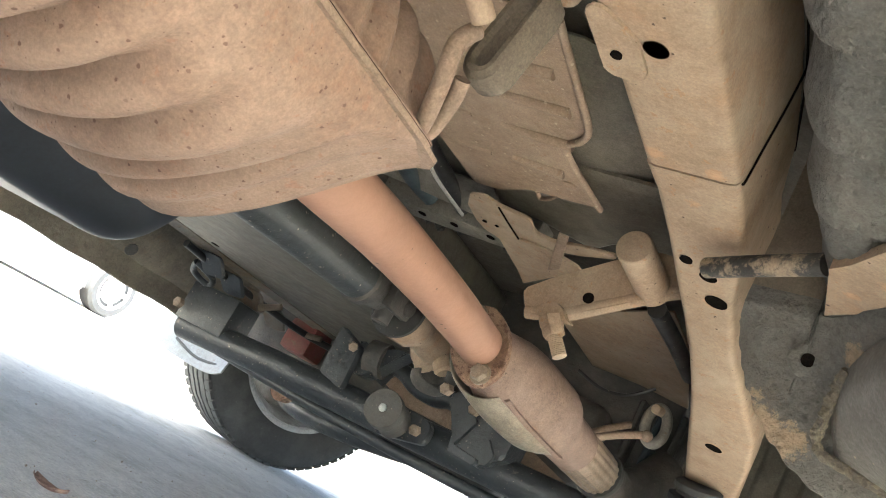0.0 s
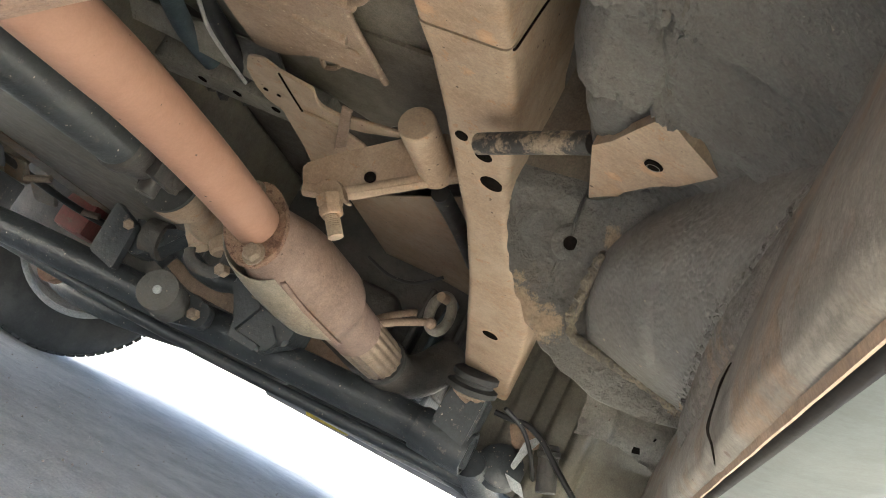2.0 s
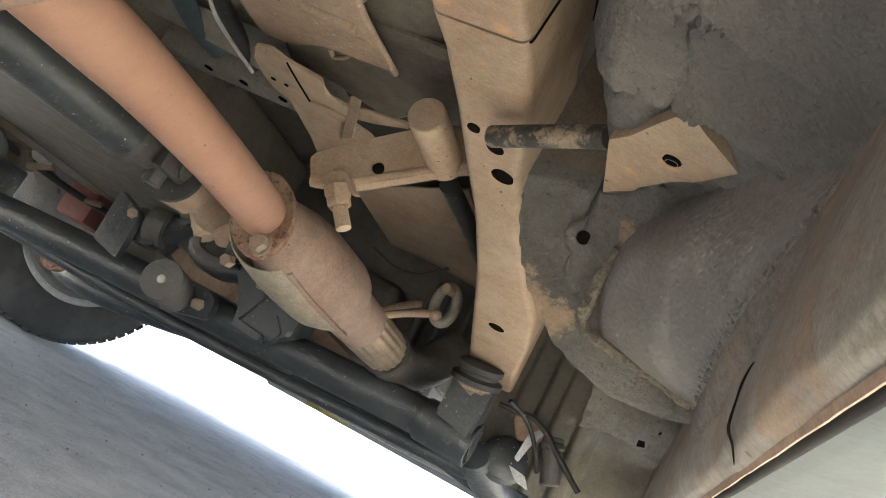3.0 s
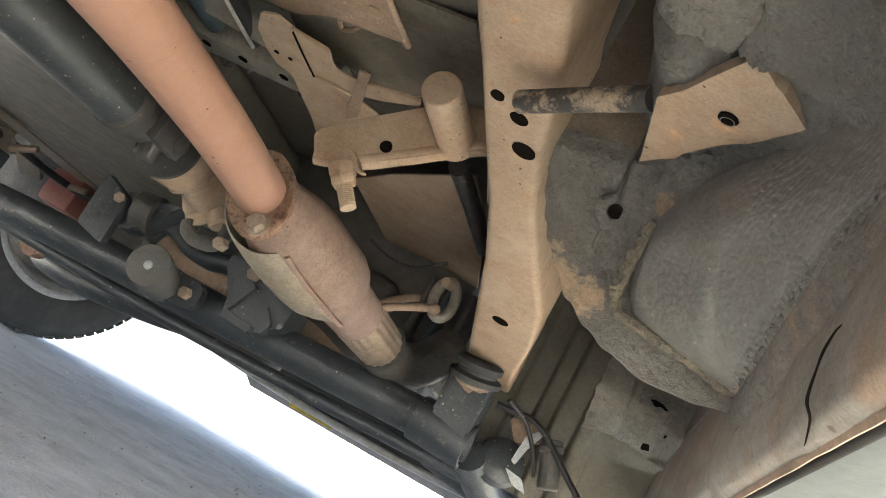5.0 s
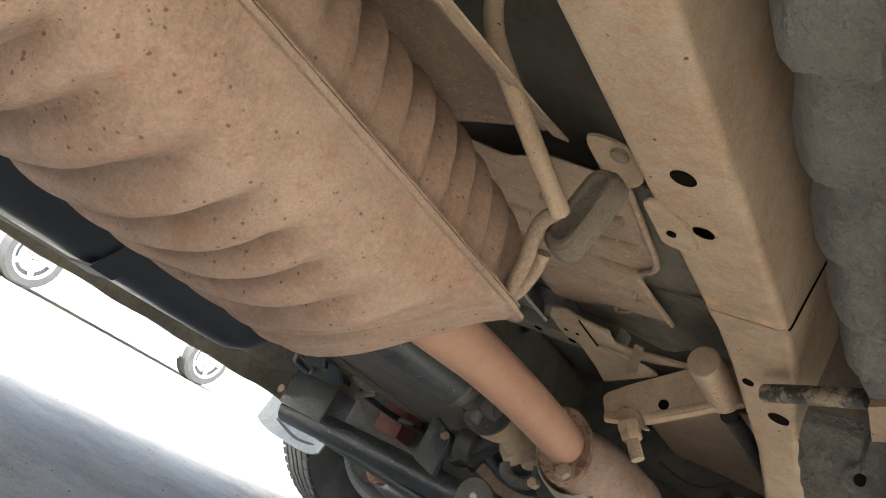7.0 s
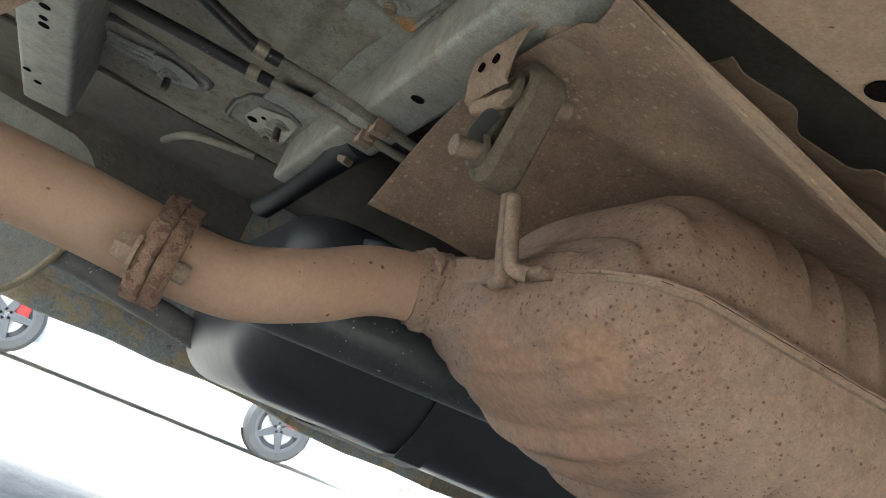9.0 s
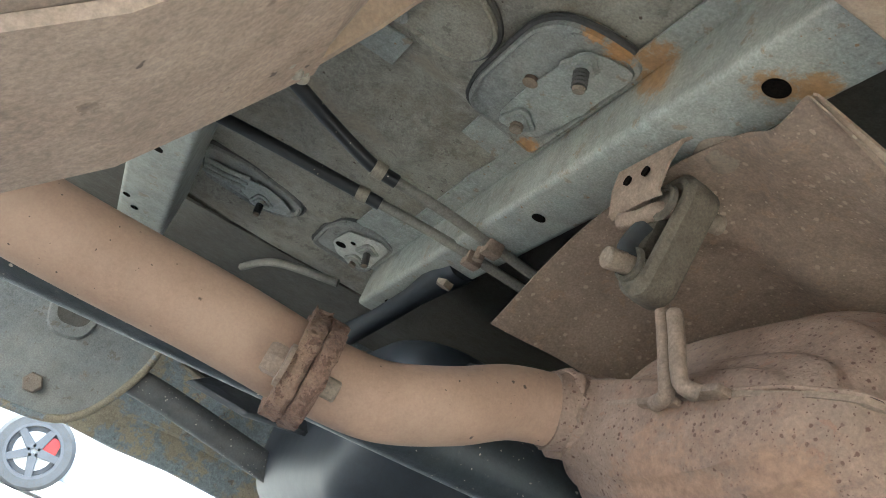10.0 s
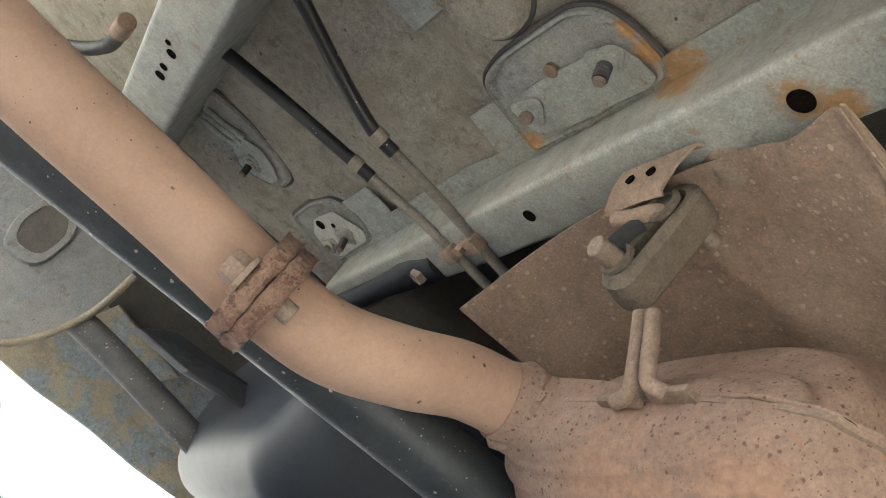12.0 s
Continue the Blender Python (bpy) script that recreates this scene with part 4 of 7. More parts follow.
part("lower_shell", shell(True), MUFFLER, muf)
part("upper_shell", shell(False), MUFFLER, muf)
bm = bmesh.new()
lip = []
for sgn in (1, -1):
    ys = [SHAPE[0][0] + 0.01 + (SHAPE[-1][0] - SHAPE[0][0] - 0.012) * i / 60 for i in range(61)]
    lip.append([(XC - lerp(SHAPE, y)[3] + sgn * (lerp(SHAPE, y)[0] + 0.0045), y) for y in ys])
loop = lip[0] + lip[1][::-1]
inner = [(XC + (x - XC) * 0.86, y * 0.97 + 0.003) for x, y in loop]
rings(bm, [[(x, y, ZS + 0.0018) for x, y in loop], [(x, y, ZS - 0.0018) for x, y in loop], [(x, y, ZS - 0.0018) for x, y in inner], [(x, y, ZS + 0.0018) for x, y in inner], [(x, y, ZS + 0.0018) for x, y in loop]], True, False)
part("seam", bm, HANGER, muf)

bm = bmesh.new()
tube(bm, [(-0.5490, -0.212, 0.3605), (-0.5480, -0.203, 0.3628), (-0.5470, -0.192, 0.3650), (-0.540, -0.172, 0.3660)], [0.0285, 0.0300, 0.0325, 0.037], 40)
for v in bm.verts:
    v.co += Vector((1, 0.4, 1)) * 0.0022 * noise.noise(v.co * 120)
part("neck", bm, MUFFLER, muf)
# lapped edges of the two half shells
bm = bmesh.new()
edge = [(XC - lerp(SHAPE, y)[3] + lerp(SHAPE, y)[0] + 0.0052, y) for y in [-0.186 + 0.60 * i / 90 for i in range(91)]]
tube(bm, [(x, y, ZS + 0.0026 + 0.0004 * noise.noise(Vector((y * 60, 0, 0)))) for x, y in edge], 0.0003, 6, smooth=0)
part("seam_gap", bm, HOLE, muf, "dark open line between the two shells")
bm = bmesh.new()
tube(bm, [(x - 0.0012, y, ZS + 0.0033 + 0.0005 * noise.noise(Vector((y * 45, 3, 0)))) for x, y in edge], 0.0016, 8, smooth=0)
part("upper_lip", bm, MUFFLER, muf)
# rear hanger rods on the muffler
bm = bmesh.new()
tube(bm, [(-0.4293, -0.209, 0.4195), (-0.4195, -0.208, 0.3985), (-0.4131, -0.205, 0.3783), (-0.4111, -0.2, 0.3696), (-0.4037, -0.192, 0.368)], 0.0054, 14)
tube(bm, [(-0.4554, -0.205, 0.4377), (-0.4419, -0.204, 0.4102), (-0.4308, -0.202, 0.383), (-0.4288, -0.198, 0.3666), (-0.445, -0.193, 0.3646)], 0.0054, 14)
for cx, cy, cz in ((-0.4037, -0.192, 0.368), (-0.445, -0.193, 0.3646)):
    box(bm, cx - 0.017, cx + 0.017, cy - 0.003, cy + 0.010, cz - 0.001, cz + 0.0045, 0.002, 2)
part("hanger_rod", bm, HANGER, muf)
# front hanger rod
bm = bmesh.new()
tube(bm, [(-0.332, 0.395, 0.379), (-0.327, 0.412, 0.379), (-0.320, 0.418, 0.383), (-0.302, 0.392, 0.401), (-0.300, 0.382, 0.430), (-0.296, 0.388, 0.447)], 0.0064, 14)
tube(bm, [(-0.332, 0.425, 0.378), (-0.316, 0.424, 0.386), (-0.300, 0.408, 0.404), (-0.294, 0.398, 0.416)], 0.0056, 12)
part("hanger_rod", bm, HANGER, muf)

# ---- tail pipe with its bolted flange ----
tail = thing("tail_pipe", (-0.53, -0.4, 0.27), "dust-coated tan tail pipe with dark mud specks and a rusty flange", "exhaust pipe")
bm = bmesh.new()
tube(bm, [(-0.520, -1.2, 0.312), (-0.520, -0.75, 0.308), (-0.528, -0.57, 0.302), (-0.5425, -0.46, 0.3045), (-0.5475, -0.395, 0.3028)], 0.0285, 40, smooth=14)
part("rear_pipe", bm, PIPE, tail)
bm = bmesh.new()
tube(bm, [(-0.5475, -0.395, 0.3028), (-0.5345, -0.340, 0.3030), (-0.5345, -0.289, 0.3235), (-0.5470, -0.240, 0.3520), (-0.5480, -0.189, 0.3652), (-0.548, -0.165, 0.366)], 0.0270, 40, smooth=14)
part("front_pipe", bm, PIPE, tail)
ax = Vector((0.10, 1.0, -0.03)).normalized()
fc = Vector((-0.5470, -0.388, 0.3022))
side = Vector((1.0, -0.1, -0.30))
side = (side - ax * side.dot(ax)).normalized()
oth = ax.cross(side).normalized()
for k, off in enumerate((-0.0125, 0.0003)):
    bm = bmesh.new()
    ol = []
    for j in range(56):
        a = 2 * math.pi * j / 56
        r = 0.0385 + 0.020 * abs(math.cos(a)) ** 3
        r += 0.002 * noise.noise(Vector((j * 0.9, off * 200, 2)))
        ol.append(fc + ax * off + side * math.cos(a) * r + oth * math.sin(a) * r)
    plate(bm, ol, ax * 0.0122, 0.003)
    for v in bm.verts:
        v.co += Vector((noise.noise(v.co * 110), noise.noise(v.co * 110 + Vector((5, 0, 0))), noise.noise(v.co * 110 + Vector((0, 7, 0))))) * 0.0012
    part("flange", bm, CASTING, tail)
for sg in (1, -1):
    bm = bmesh.new()
    c = fc + side * 0.047 * sg
    hexnut(bm, c - ax * 0.014, c - ax * 0.027, 0.0105)
    lathe(bm, c - ax * 0.0125, -ax, [(0, 0.014), (0.003, 0.014), (0.0035, 0.011)], 18)
    part("nut", bm, HANGER, tail)
    bm = bmesh.new()
    rod(bm, c + ax * 0.010, c + ax * 0.022, 0.007, 12)
    part("bolt_end", bm, BOLT, tail)
bm = bmesh.new()
wa = Vector((0.0, 1.0, 0.28)).normalized()
w1, w2 = frame_at(wa)
tube(bm, [Vector((-0.5485, -0.200, 0.3635)) + (w1 * math.cos(a) + w2 * math.sin(a)) * 0.0300 for a in [2 * math.pi * k / 40 for k in range(41)]], 0.0040, 10, smooth=0)
for v in bm.verts:
    v.co += Vector((1, 1, 1)) * 0.0026 * noise.noise(v.co * 150) + wa * 0.004 * noise.noise(v.co * 60)
part("weld", bm, MUFFLER, tail)

# ---- front exhaust pipe ----
front = thing("front_exhaust_pipe", (-0.45, 0.7, 0.33), "smooth heat-tinted front exhaust pipe with a rusty flange", "exhaust pipe")
PIPE_LINE = [(-0.430, 0.400, 0.352), (-0.438, 0.55, 0.361), (-0.450, 0.62, 0.367), (-0.460, 0.70, 0.3705), (-0.466, 0.78, 0.3715), (-0.471, 0.86, 0.3705), (-0.480, 0.965, 0.3685)]
bm = bmesh.new()
tube(bm, PIPE_LINE, 0.0295, 40, smooth=12)
part("pipe", bm, PIPE_CLEAN, front)
bm = bmesh.new()
ax2 = Vector((0.10, 1.0, -0.06)).normalized()
fc2 = Vector((-0.4815, 0.962, 0.3685))
s2 = Vector((0.42, 0, -0.62)).normalized()
s2 = (s2 - ax2 * s2.dot(ax2)).normalized()
o2 = ax2.cross(s2)
ol = []
for j in range(28):
    a = 2 * math.pi * j / 28
    r = 0.0415 + 0.017 * abs(math.cos(a)) ** 3 + 0.001 * noise.noise(Vector((j * 0.9, 0, 4)))
    ol.append(fc2 + s2 * math.cos(a) * r + o2 * math.sin(a) * r)
plate(bm, ol, ax2 * 0.011, 0.002)
part("flange", bm, CASTING, front)
for sg in (1, -1):
    bm = bmesh.new()
    c = fc2 + s2 * 0.043 * sg
    hexnut(bm, c, c - ax2 * 0.012, 0.0115)
    lathe(bm, c, -ax2, [(0, 0.0145), (0.0025, 0.0145), (0.003, 0.011)], 18)
    part("bolt", bm, BOLT, front)

# ---- catalytic converter ----
cat = thing("catalytic_converter", (-0.41, 1.13, 0.31), "dusty catalytic converter with a pale split heat shield", "catalytic converter")
C0, CD = Vector((-0.481, 0.972, 0.368)), Vector((0.25, 1.0, -0.11)).normalized()
CONE = [(0, 0.036), (0.03, 0.044), (0.07, 0.054), (0.10, 0.0575), (0.190, 0.0575), (0.207, 0.054), (0.220, 0.046), (0.233, 0.041), (0.30, 0.0385)]
bm = bmesh.new()
lathe(bm, C0, CD, CONE, 48)
part("body", bm, CAT, cat)
bm = bmesh.new()
a0, b0 = frame_at(CD)


def cat_shield(u, v):
    ang = radians(172 + 142 * u)
    s = 0.018 + 0.020 * u * (1 - v) + 0.190 * v
    base = lerp(CONE, s)[0] + 0.0025
    flare = 0.058 + 0.008 * math.sin(math.pi * min(1, v)) ** 0.6 - 0.016 * max(0, v - 0.8) / 0.2
    r = flare + (base - flare) * u**4
    return C0 + CD * s + (Vector((1, 0, 0)) * math.cos(ang) + Vector((0, 0, 1)) * math.sin(ang)) * r


sheet(bm, 24, 36, cat_shield, 0.0016)
part("pale_shield", bm, CATPALE, cat)
bm = bmesh.new()
seam_rows = []
for k in range(25):
    q = cat_shield(1, 0.03 + 0.95 * k / 24)
    e = Vector((math.cos(radians(314)), 0, math.sin(radians(314))))
    g = Vector((-e.z, 0, e.x))
    seam_rows.append([q + g * 0.0025, q + g * 0.003 + e * 0.006, q - g * 0.003 + e * 0.006, q - g * 0.006])
rings(bm, seam_rows)
part("seam", bm, CAT, cat)
bm = bmesh.new()
n0 = C0 + CD * 0.297
segs = 126
prof = [(0, 0.038), (0.01, 0.039), (0.095, 0.0365), (0.10, 0.035)]
rings(bm, [[n0 + CD * s + (a0 * math.cos(2 * math.pi * k / segs) + b0 * math.sin(2 * math.pi * k / segs)) * (q - 0.0018 * (0.5 + 0.5 * math.cos(2 * math.pi * k / 7))) for k in range(segs)] for s, q in prof])
part("fluted_neck", bm, STEEL, cat)
bm = bmesh.new()
lathe(bm, n0 + CD * 0.098, CD, [(0, 0.040), (0.006, 0.041), (0.012, 0.039)], 32)
part("band", bm, DARKRUBBER, cat)
bm = bmesh.new()
tube(bm, [n0 + CD * 0.105, n0 + CD * 0.16, n0 + CD * 0.22 + Vector((0.01, 0, 0.03)), n0 + CD * 0.27 + Vector((0.02, 0, 0.09))], 0.037, 28)
part("downpipe", bm, GRIME, cat)
bm = bmesh.new()
tube(bm, [(-0.420, 1.255, 0.336), (-0.400, 1.262, 0.352), (-0.375, 1.28, 0.376), (-0.345, 1.30, 0.397), (-0.330, 1.303, 0.404)], 0.0062, 12)
tube(bm, [(-0.412, 1.265, 0.352), (-0.405, 1.28, 0.365), (-0.388, 1.30, 0.388), (-0.367, 1.322, 0.410), (-0.362, 1.326, 0.413)], 0.0058, 12)
bmesh.ops.create_icosphere(bm, subdivisions=2, radius=0.0095, matrix=Matrix.Translation((-0.327, 1.304, 0.404)))
part("hanger_rod", bm, HANGER, cat)


def rubber_loop(p, up, across, thick, name="rubber_hanger", label="dusty rubber exhaust hanger with two pin holes", long=0.024, r=0.020, hole=0.42):
    """A rubber hanger: a rounded block with two bores and a pin through each."""
    p, up, across = Vector(p), Vector(up).normalized(), Vector(across).normalized()
    n = up.cross(across).normalized()
    across = n.cross(up).normalized()
    t = thing(name, p, label, "exhaust hanger")
    b = bmesh.new()
    turn = [2 * math.pi * k / 40 for k in range(40)]

    def stadium(q, h):
        return [p + n * h + up * (math.copysign(long, math.cos(a)) + q * math.cos(a)) + across * q * math.sin(a) * (1 + 0.04 * math.sin(3 * a)) for a in turn]

    h, q = thick / 2, r * hole
    rings(b, [stadium(q, -h + 0.004), stadium(q + 0.002, -h), stadium(r - 0.004, -h), stadium(r, -h + 0.004), stadium(r + 0.0008, 0), stadium(r, h - 0.004), stadium(r - 0.004, h), stadium(q + 0.002, h), stadium(q, h - 0.004), stadium(q, -h + 0.004)], True, False)
    for v in b.verts:
        v.co += n * 0.0012 * noise.noise(v.co * 90) + across * 0.0010 * noise.noise(v.co * 70)
    part("block", b, RUBBER, t)
    return t, n, up, across


# ---- hangers ----
rear_h, hn, hu, ha = rubber_loop((-0.443, -0.221, 0.471), (0.30, 0.0, 1), (1, 0.25, -0.3), 0.031, long=0.030, r=0.0165, hole=0.36)
bm = bmesh.new()
rod(bm, (-0.452, -0.257, 0.441), (-0.455, -0.215, 0.452), 0.0078, 14)
part("pin", bm, BOLT, rear_h, "tan steel pin")
bm = bmesh.new()
rod(bm, (-0.436, -0.225, 0.493), (-0.433, -0.192, 0.499), 0.0072, 14)
part("pin", bm, BOLT, rear_h, "tan steel pin")
for c in ((-0.4535, -0.2365, 0.4465), (-0.4365, -0.2375, 0.4915)):
    bm = bmesh.new()
    lathe(bm, c, (0.1, -1, -0.1), [(0, 0.0135), (0.003, 0.0125), (0.0035, 0.0095), (0.001, 0.0085)], 20)
    part("bore_rim", bm, RUBBER, rear_h)
bm = bmesh.new()
tube(bm, [(-0.452, -0.236, 0.478), (-0.458, -0.240, 0.460), (-0.452, -0.238, 0.448)], 0.008, 12)
part("inner_pad", bm, DARKRUBBER, rear_h)
brk = thing("hanger_bracket", (-0.45, -0.24, 0.52), "bent tan steel hanger bracket bolted to the cross member", "bracket")
bm = bmesh.new()
A_, B_, C_, D_ = Vector((-0.476, -0.254, 0.485)), Vector((-0.478, -0.257, 0.522)), Vector((-0.409, -0.255, 0.523)), Vector((-0.430, -0.249, 0.494))
rows = []
for k in range(9):
    u = k / 8
    low, high = A_.lerp(D_, u), B_.lerp(C_, u)
    low = low + Vector((0, 0, 0.003 * math.sin(math.pi * u) + 0.0015 * noise.noise(Vector((k * 1.7, 0, 0)))))
    roll = high + Vector((0, 0.006, 0.006))
    rows.append([low + Vector((0, 0.004, -0.003)), low, low.lerp(high, 0.5) + Vector((0, -0.002, 0)), high, roll, roll + Vector((0, 0.0015, -0.001)), high + Vector((0, 0.002, -0.001)), low.lerp(high, 0.5) + Vector((0, 0, 0)), low + Vector((0, 0.002, 0.001)), low + Vector((0, 0.005, -0.002))])
rings(bm, rows)
part("plate", bm, HANGER, brk)
for u in (0.3, 0.62):
    dimple(A_.lerp(D_, u).lerp(B_.lerp(C_, u), 0.55) + Vector((0, -0.0025, 0)), (0, -1, 0), 0.004, 0.002, HOLE, brk, "slot")
bm = bmesh.new()
tube(bm, [(-0.470, -0.246, 0.482), (-0.455, -0.242, 0.482), (-0.442, -0.238, 0.486), (-0.436, -0.228, 0.492)], 0.0065, 12)
part("hook", bm, HANGER, brk)
bm = bmesh.new()
lathe(bm, (-0.408, -0.230, 0.530), (0, -0.35, -1), [(0, 0.019), (0.0015, 0.019), (0.003, 0.012), (0.0055, 0.0075), (0.006, 0.003)], 22)
part("bolt", bm, BOLT, brk)

front_h, hn, hu, ha = rubber_loop((-0.290, 0.420, 0.466), (0.20, 0.0, 1), (1, -0.18, -0.2), 0.026, long=0.024, r=0.0175, hole=0.42)
front_h.children[0].data.materials[0] = BROWNRUBBER
bm = bmesh.new()
tube(bm, [(-0.268, 0.352, 0.431), (-0.272, 0.338, 0.438), (-0.298, 0.300, 0.470), (-0.330, 0.262, 0.512), (-0.345, 0.25, 0.55)], 0.0075, 14)
single("hanger_hook", bm, TAN, "tan steel hanger hook with a rounded end", "bracket")
bm = bmesh.new()
plate(bm, rounded([(-0.300, 0.370, 0.512), (-0.262, 0.378, 0.512), (-0.248, 0.402, 0.506), (-0.262, 0.426, 0.500), (-0.290, 0.420, 0.502)], 0.014), (0, 0, 0.003))
b1 = single("hanger_bracket", bm, TAN, "tan pressed hanger bracket with one bolt", "bracket")
bm = bmesh.new()
lathe(bm, (-0.270, 0.390, 0.511), (0, 0, -1), [(0, 0.009), (0.004, 0.008), (0.006, 0.003)], 14)
part("bolt", bm, BOLT, b1)
cat_h = thing("rubber_hanger", (-0.33, 1.315, 0.42), "dark hollow rubber exhaust hanger loop", "exhaust hanger")
bm = bmesh.new()
up_, ac_ = Vector((-0.14, 0.15, 1)).normalized(), Vector((1, 0.3, 0.1)).normalized()
tube(bm, [Vector((-0.325, 1.32, 0.427)) + up_ * 0.030 * math.sin(a) + ac_ * 0.016 * math.cos(a) for a in [2 * math.pi * k / 16 for k in range(17)]], 0.0085, 12, smooth=3)
part("loop", bm, LINE, cat_h)
bm = bmesh.new()
rod(bm, (-0.331, 1.300, 0.448), (-0.322, 1.345, 0.455), 0.008, 12)
part("pin", bm, TAN, cat_h, "tan steel pin")

# ---- heat shields ----
hs = thing("heat_shield", (-0.44, 0.1, 0.43), "dusty tan pressed heat shield arched over the muffler", "heat shield")
PROF = [[(-0.626, -0.250, 0.430), (-0.560, -0.250, 0.470), (-0.500, -0.246, 0.502), (-0.440, -0.240, 0.522), (-0.380, -0.236, 0.525), (-0.330, -0.243, 0.514), (-0.298, -0.250, 0.503)],
        [(-0.622, -0.16, 0.430), (-0.562, -0.16, 0.474), (-0.500, -0.16, 0.504), (-0.440, -0.16, 0.520), (-0.370, -0.16, 0.512), (-0.315, -0.16, 0.490), (-0.284, -0.16, 0.472)],
        [(-0.615, 0.02, 0.430), (-0.560, 0.02, 0.476), (-0.500, 0.02, 0.500), (-0.440, 0.02, 0.510), (-0.360, 0.02, 0.494), (-0.300, 0.02, 0.455), (-0.264, 0.02, 0.430)],
        [(-0.615, 0.25, 0.430), (-0.560, 0.25, 0.478), (-0.500, 0.25, 0.500), (-0.440, 0.25, 0.512), (-0.380, 0.25, 0.505), (-0.330, 0.25, 0.49), (-0.30, 0.25, 0.475)],
        [(-0.615, 0.42, 0.440), (-0.560, 0.42, 0.485), (-0.500, 0.42, 0.520), (-0.460, 0.42, 0.530), (-0.420, 0.42, 0.535), (-0.38, 0.42, 0.535), (-0.35, 0.42, 0.53)]]
ROWS = [smooth_line(p, 8) for p in PROF]


SHL = [smooth_line([r[j] for r in ROWS], 10) for j in range(49)]


def shield_at(u, v):
    p = SHL[min(int(u * 48 + 0.5), 48)][min(int(v * 40 + 0.5), 40)].copy()
    p.z += 0.003 * noise.noise(p * 14) + 0.006 * math.exp(-(((u - 0.62) / 0.10) ** 2) - ((v - 0.20) / 0.10) ** 2)
    p.z -= 0.006 * math.exp(-(((u - 0.34 - 0.5 * v) / 0.05) ** 2)) * math.sin(math.pi * min(1, v / 0.5)) ** 2 + 0.009 * math.exp(-(((u - 0.80 + 0.8 * v) / 0.07) ** 2)) - 0.006 * math.exp(-(((u - 0.93) / 0.05) ** 2))
    return p


sheet(bm := bmesh.new(), 48, 40, shield_at, 0.0012)
part("sheet", bm, SHIELD, hs)
bm = bmesh.new()
edge = SHL[48]
rings(bm, [[p + Vector((-0.008 * k, 0, 0.002)), p + Vector((0.009 * k, 0, -0.001)), p + Vector((0.009 * k, 0, 0.001)), p + Vector((-0.008 * k, 0, 0.004))] for p, k in [(q, min(1, 0.25 + i / 14)) for i, q in enumerate(edge)]], True, True)
rim = part("rim", bm, TAN, hs, "folded pale rim of the shield")
bm = bmesh.new()
plate(bm, rounded([(-0.268, 0.005, 0.426), (-0.246, 0.010, 0.426), (-0.246, 0.036, 0.426), (-0.262, 0.044, 0.426)], 0.006), (0, 0, 0.002), 0.0005)
tab2 = part("tab", bm, SHIELD, hs)
dimple((-0.257, 0.022, 0.4255), (0, 0, -1), 0.0045, 0.004, HOLE, tab2)

# second layer of the shield, bulging past the rim
inner_edge = [(-0.157, -0.320), (-0.139, -0.326), (-0.099, -0.323), (-0.068, -0.343), (-0.022, -0.341), (-0.012, -0.325), (0.050, -0.324), (0.101, -0.341), (0.123, -0.327), (0.188, -0.329)]
bm = bmesh.new()


def layer(u, v):
    y = inner_edge[0][0] + (inner_edge[-1][0] - inner_edge[0][0]) * v
    x1 = lerp(inner_edge, y)[0]
    x = x1 - 0.09 * (1 - u)
    return Vector((x, y, 0.525 + 0.03 * (1 - u) + 0.012 * noise.noise(Vector((x * 18, y * 26, 4))) * (1 - u * u) + 0.02 * max(0, u - 0.85)))


sheet(bm, 24, 70, layer, 0.0012)
part("second_layer", bm, BROWNPLATE, hs, "brown bulging inner layer of the shield")

hs2 = thing("heat_shield", (-0.44, 0.66, 0.54), "tan ribbed heat shield panel with a torn corner", "heat shield")
OUT = [(-0.50, 0.470), (-0.455, 0.500), (-0.395, 0.480), (-0.352, 0.492), (-0.318, 0.500), (-0.330, 0.655), (-0.337, 0.672), (-0.367, 0.700), (-0.372, 0.722), (-0.368, 0.790), (-0.360, 0.838), (-0.400, 0.842), (-0.460, 0.845), (-0.505, 0.862), (-0.540, 0.855), (-0.545, 0.74), (-0.548, 0.60), (-0.52, 0.52)]
bm = bmesh.new()
plate(bm, rounded([(x, y, 0.545 - 0.10 * max(0, -0.46 - x)) for x, y in OUT], 0.008), (0, 0, 0.0016), 0.0006)
sh2 = part("sheet", bm, SHIELDPALE, hs2)
for x0, x1, y in ((-0.44, -0.345, 0.565), (-0.44, -0.345, 0.625), (-0.44, -0.36, 0.69), (-0.53, -0.475, 0.60), (-0.53, -0.475, 0.67), (-0.53, -0.48, 0.75), (-0.45, -0.39, 0.76)):
    bm = bmesh.new()
    tube(bm, [(x0, y, 0.545), ((x0 + x1) / 2, y + 0.006, 0.5435), (x1, y + 0.012, 0.545)], 0.0075, 12)
    part("pressed_rib", bm, SHIELDPALE, hs2)
bm = bmesh.new()
tube(bm, [(-0.318, 0.50, 0.5445), (-0.325, 0.60, 0.5425), (-0.331, 0.658, 0.5425), (-0.345, 0.684, 0.5425), (-0.366, 0.702, 0.5425), (-0.371, 0.73, 0.5425), (-0.366, 0.79, 0.5425), (-0.361, 0.836, 0.5425)], 0.004, 10)
part("rolled_edge", bm, SHIELDPALE, hs2)

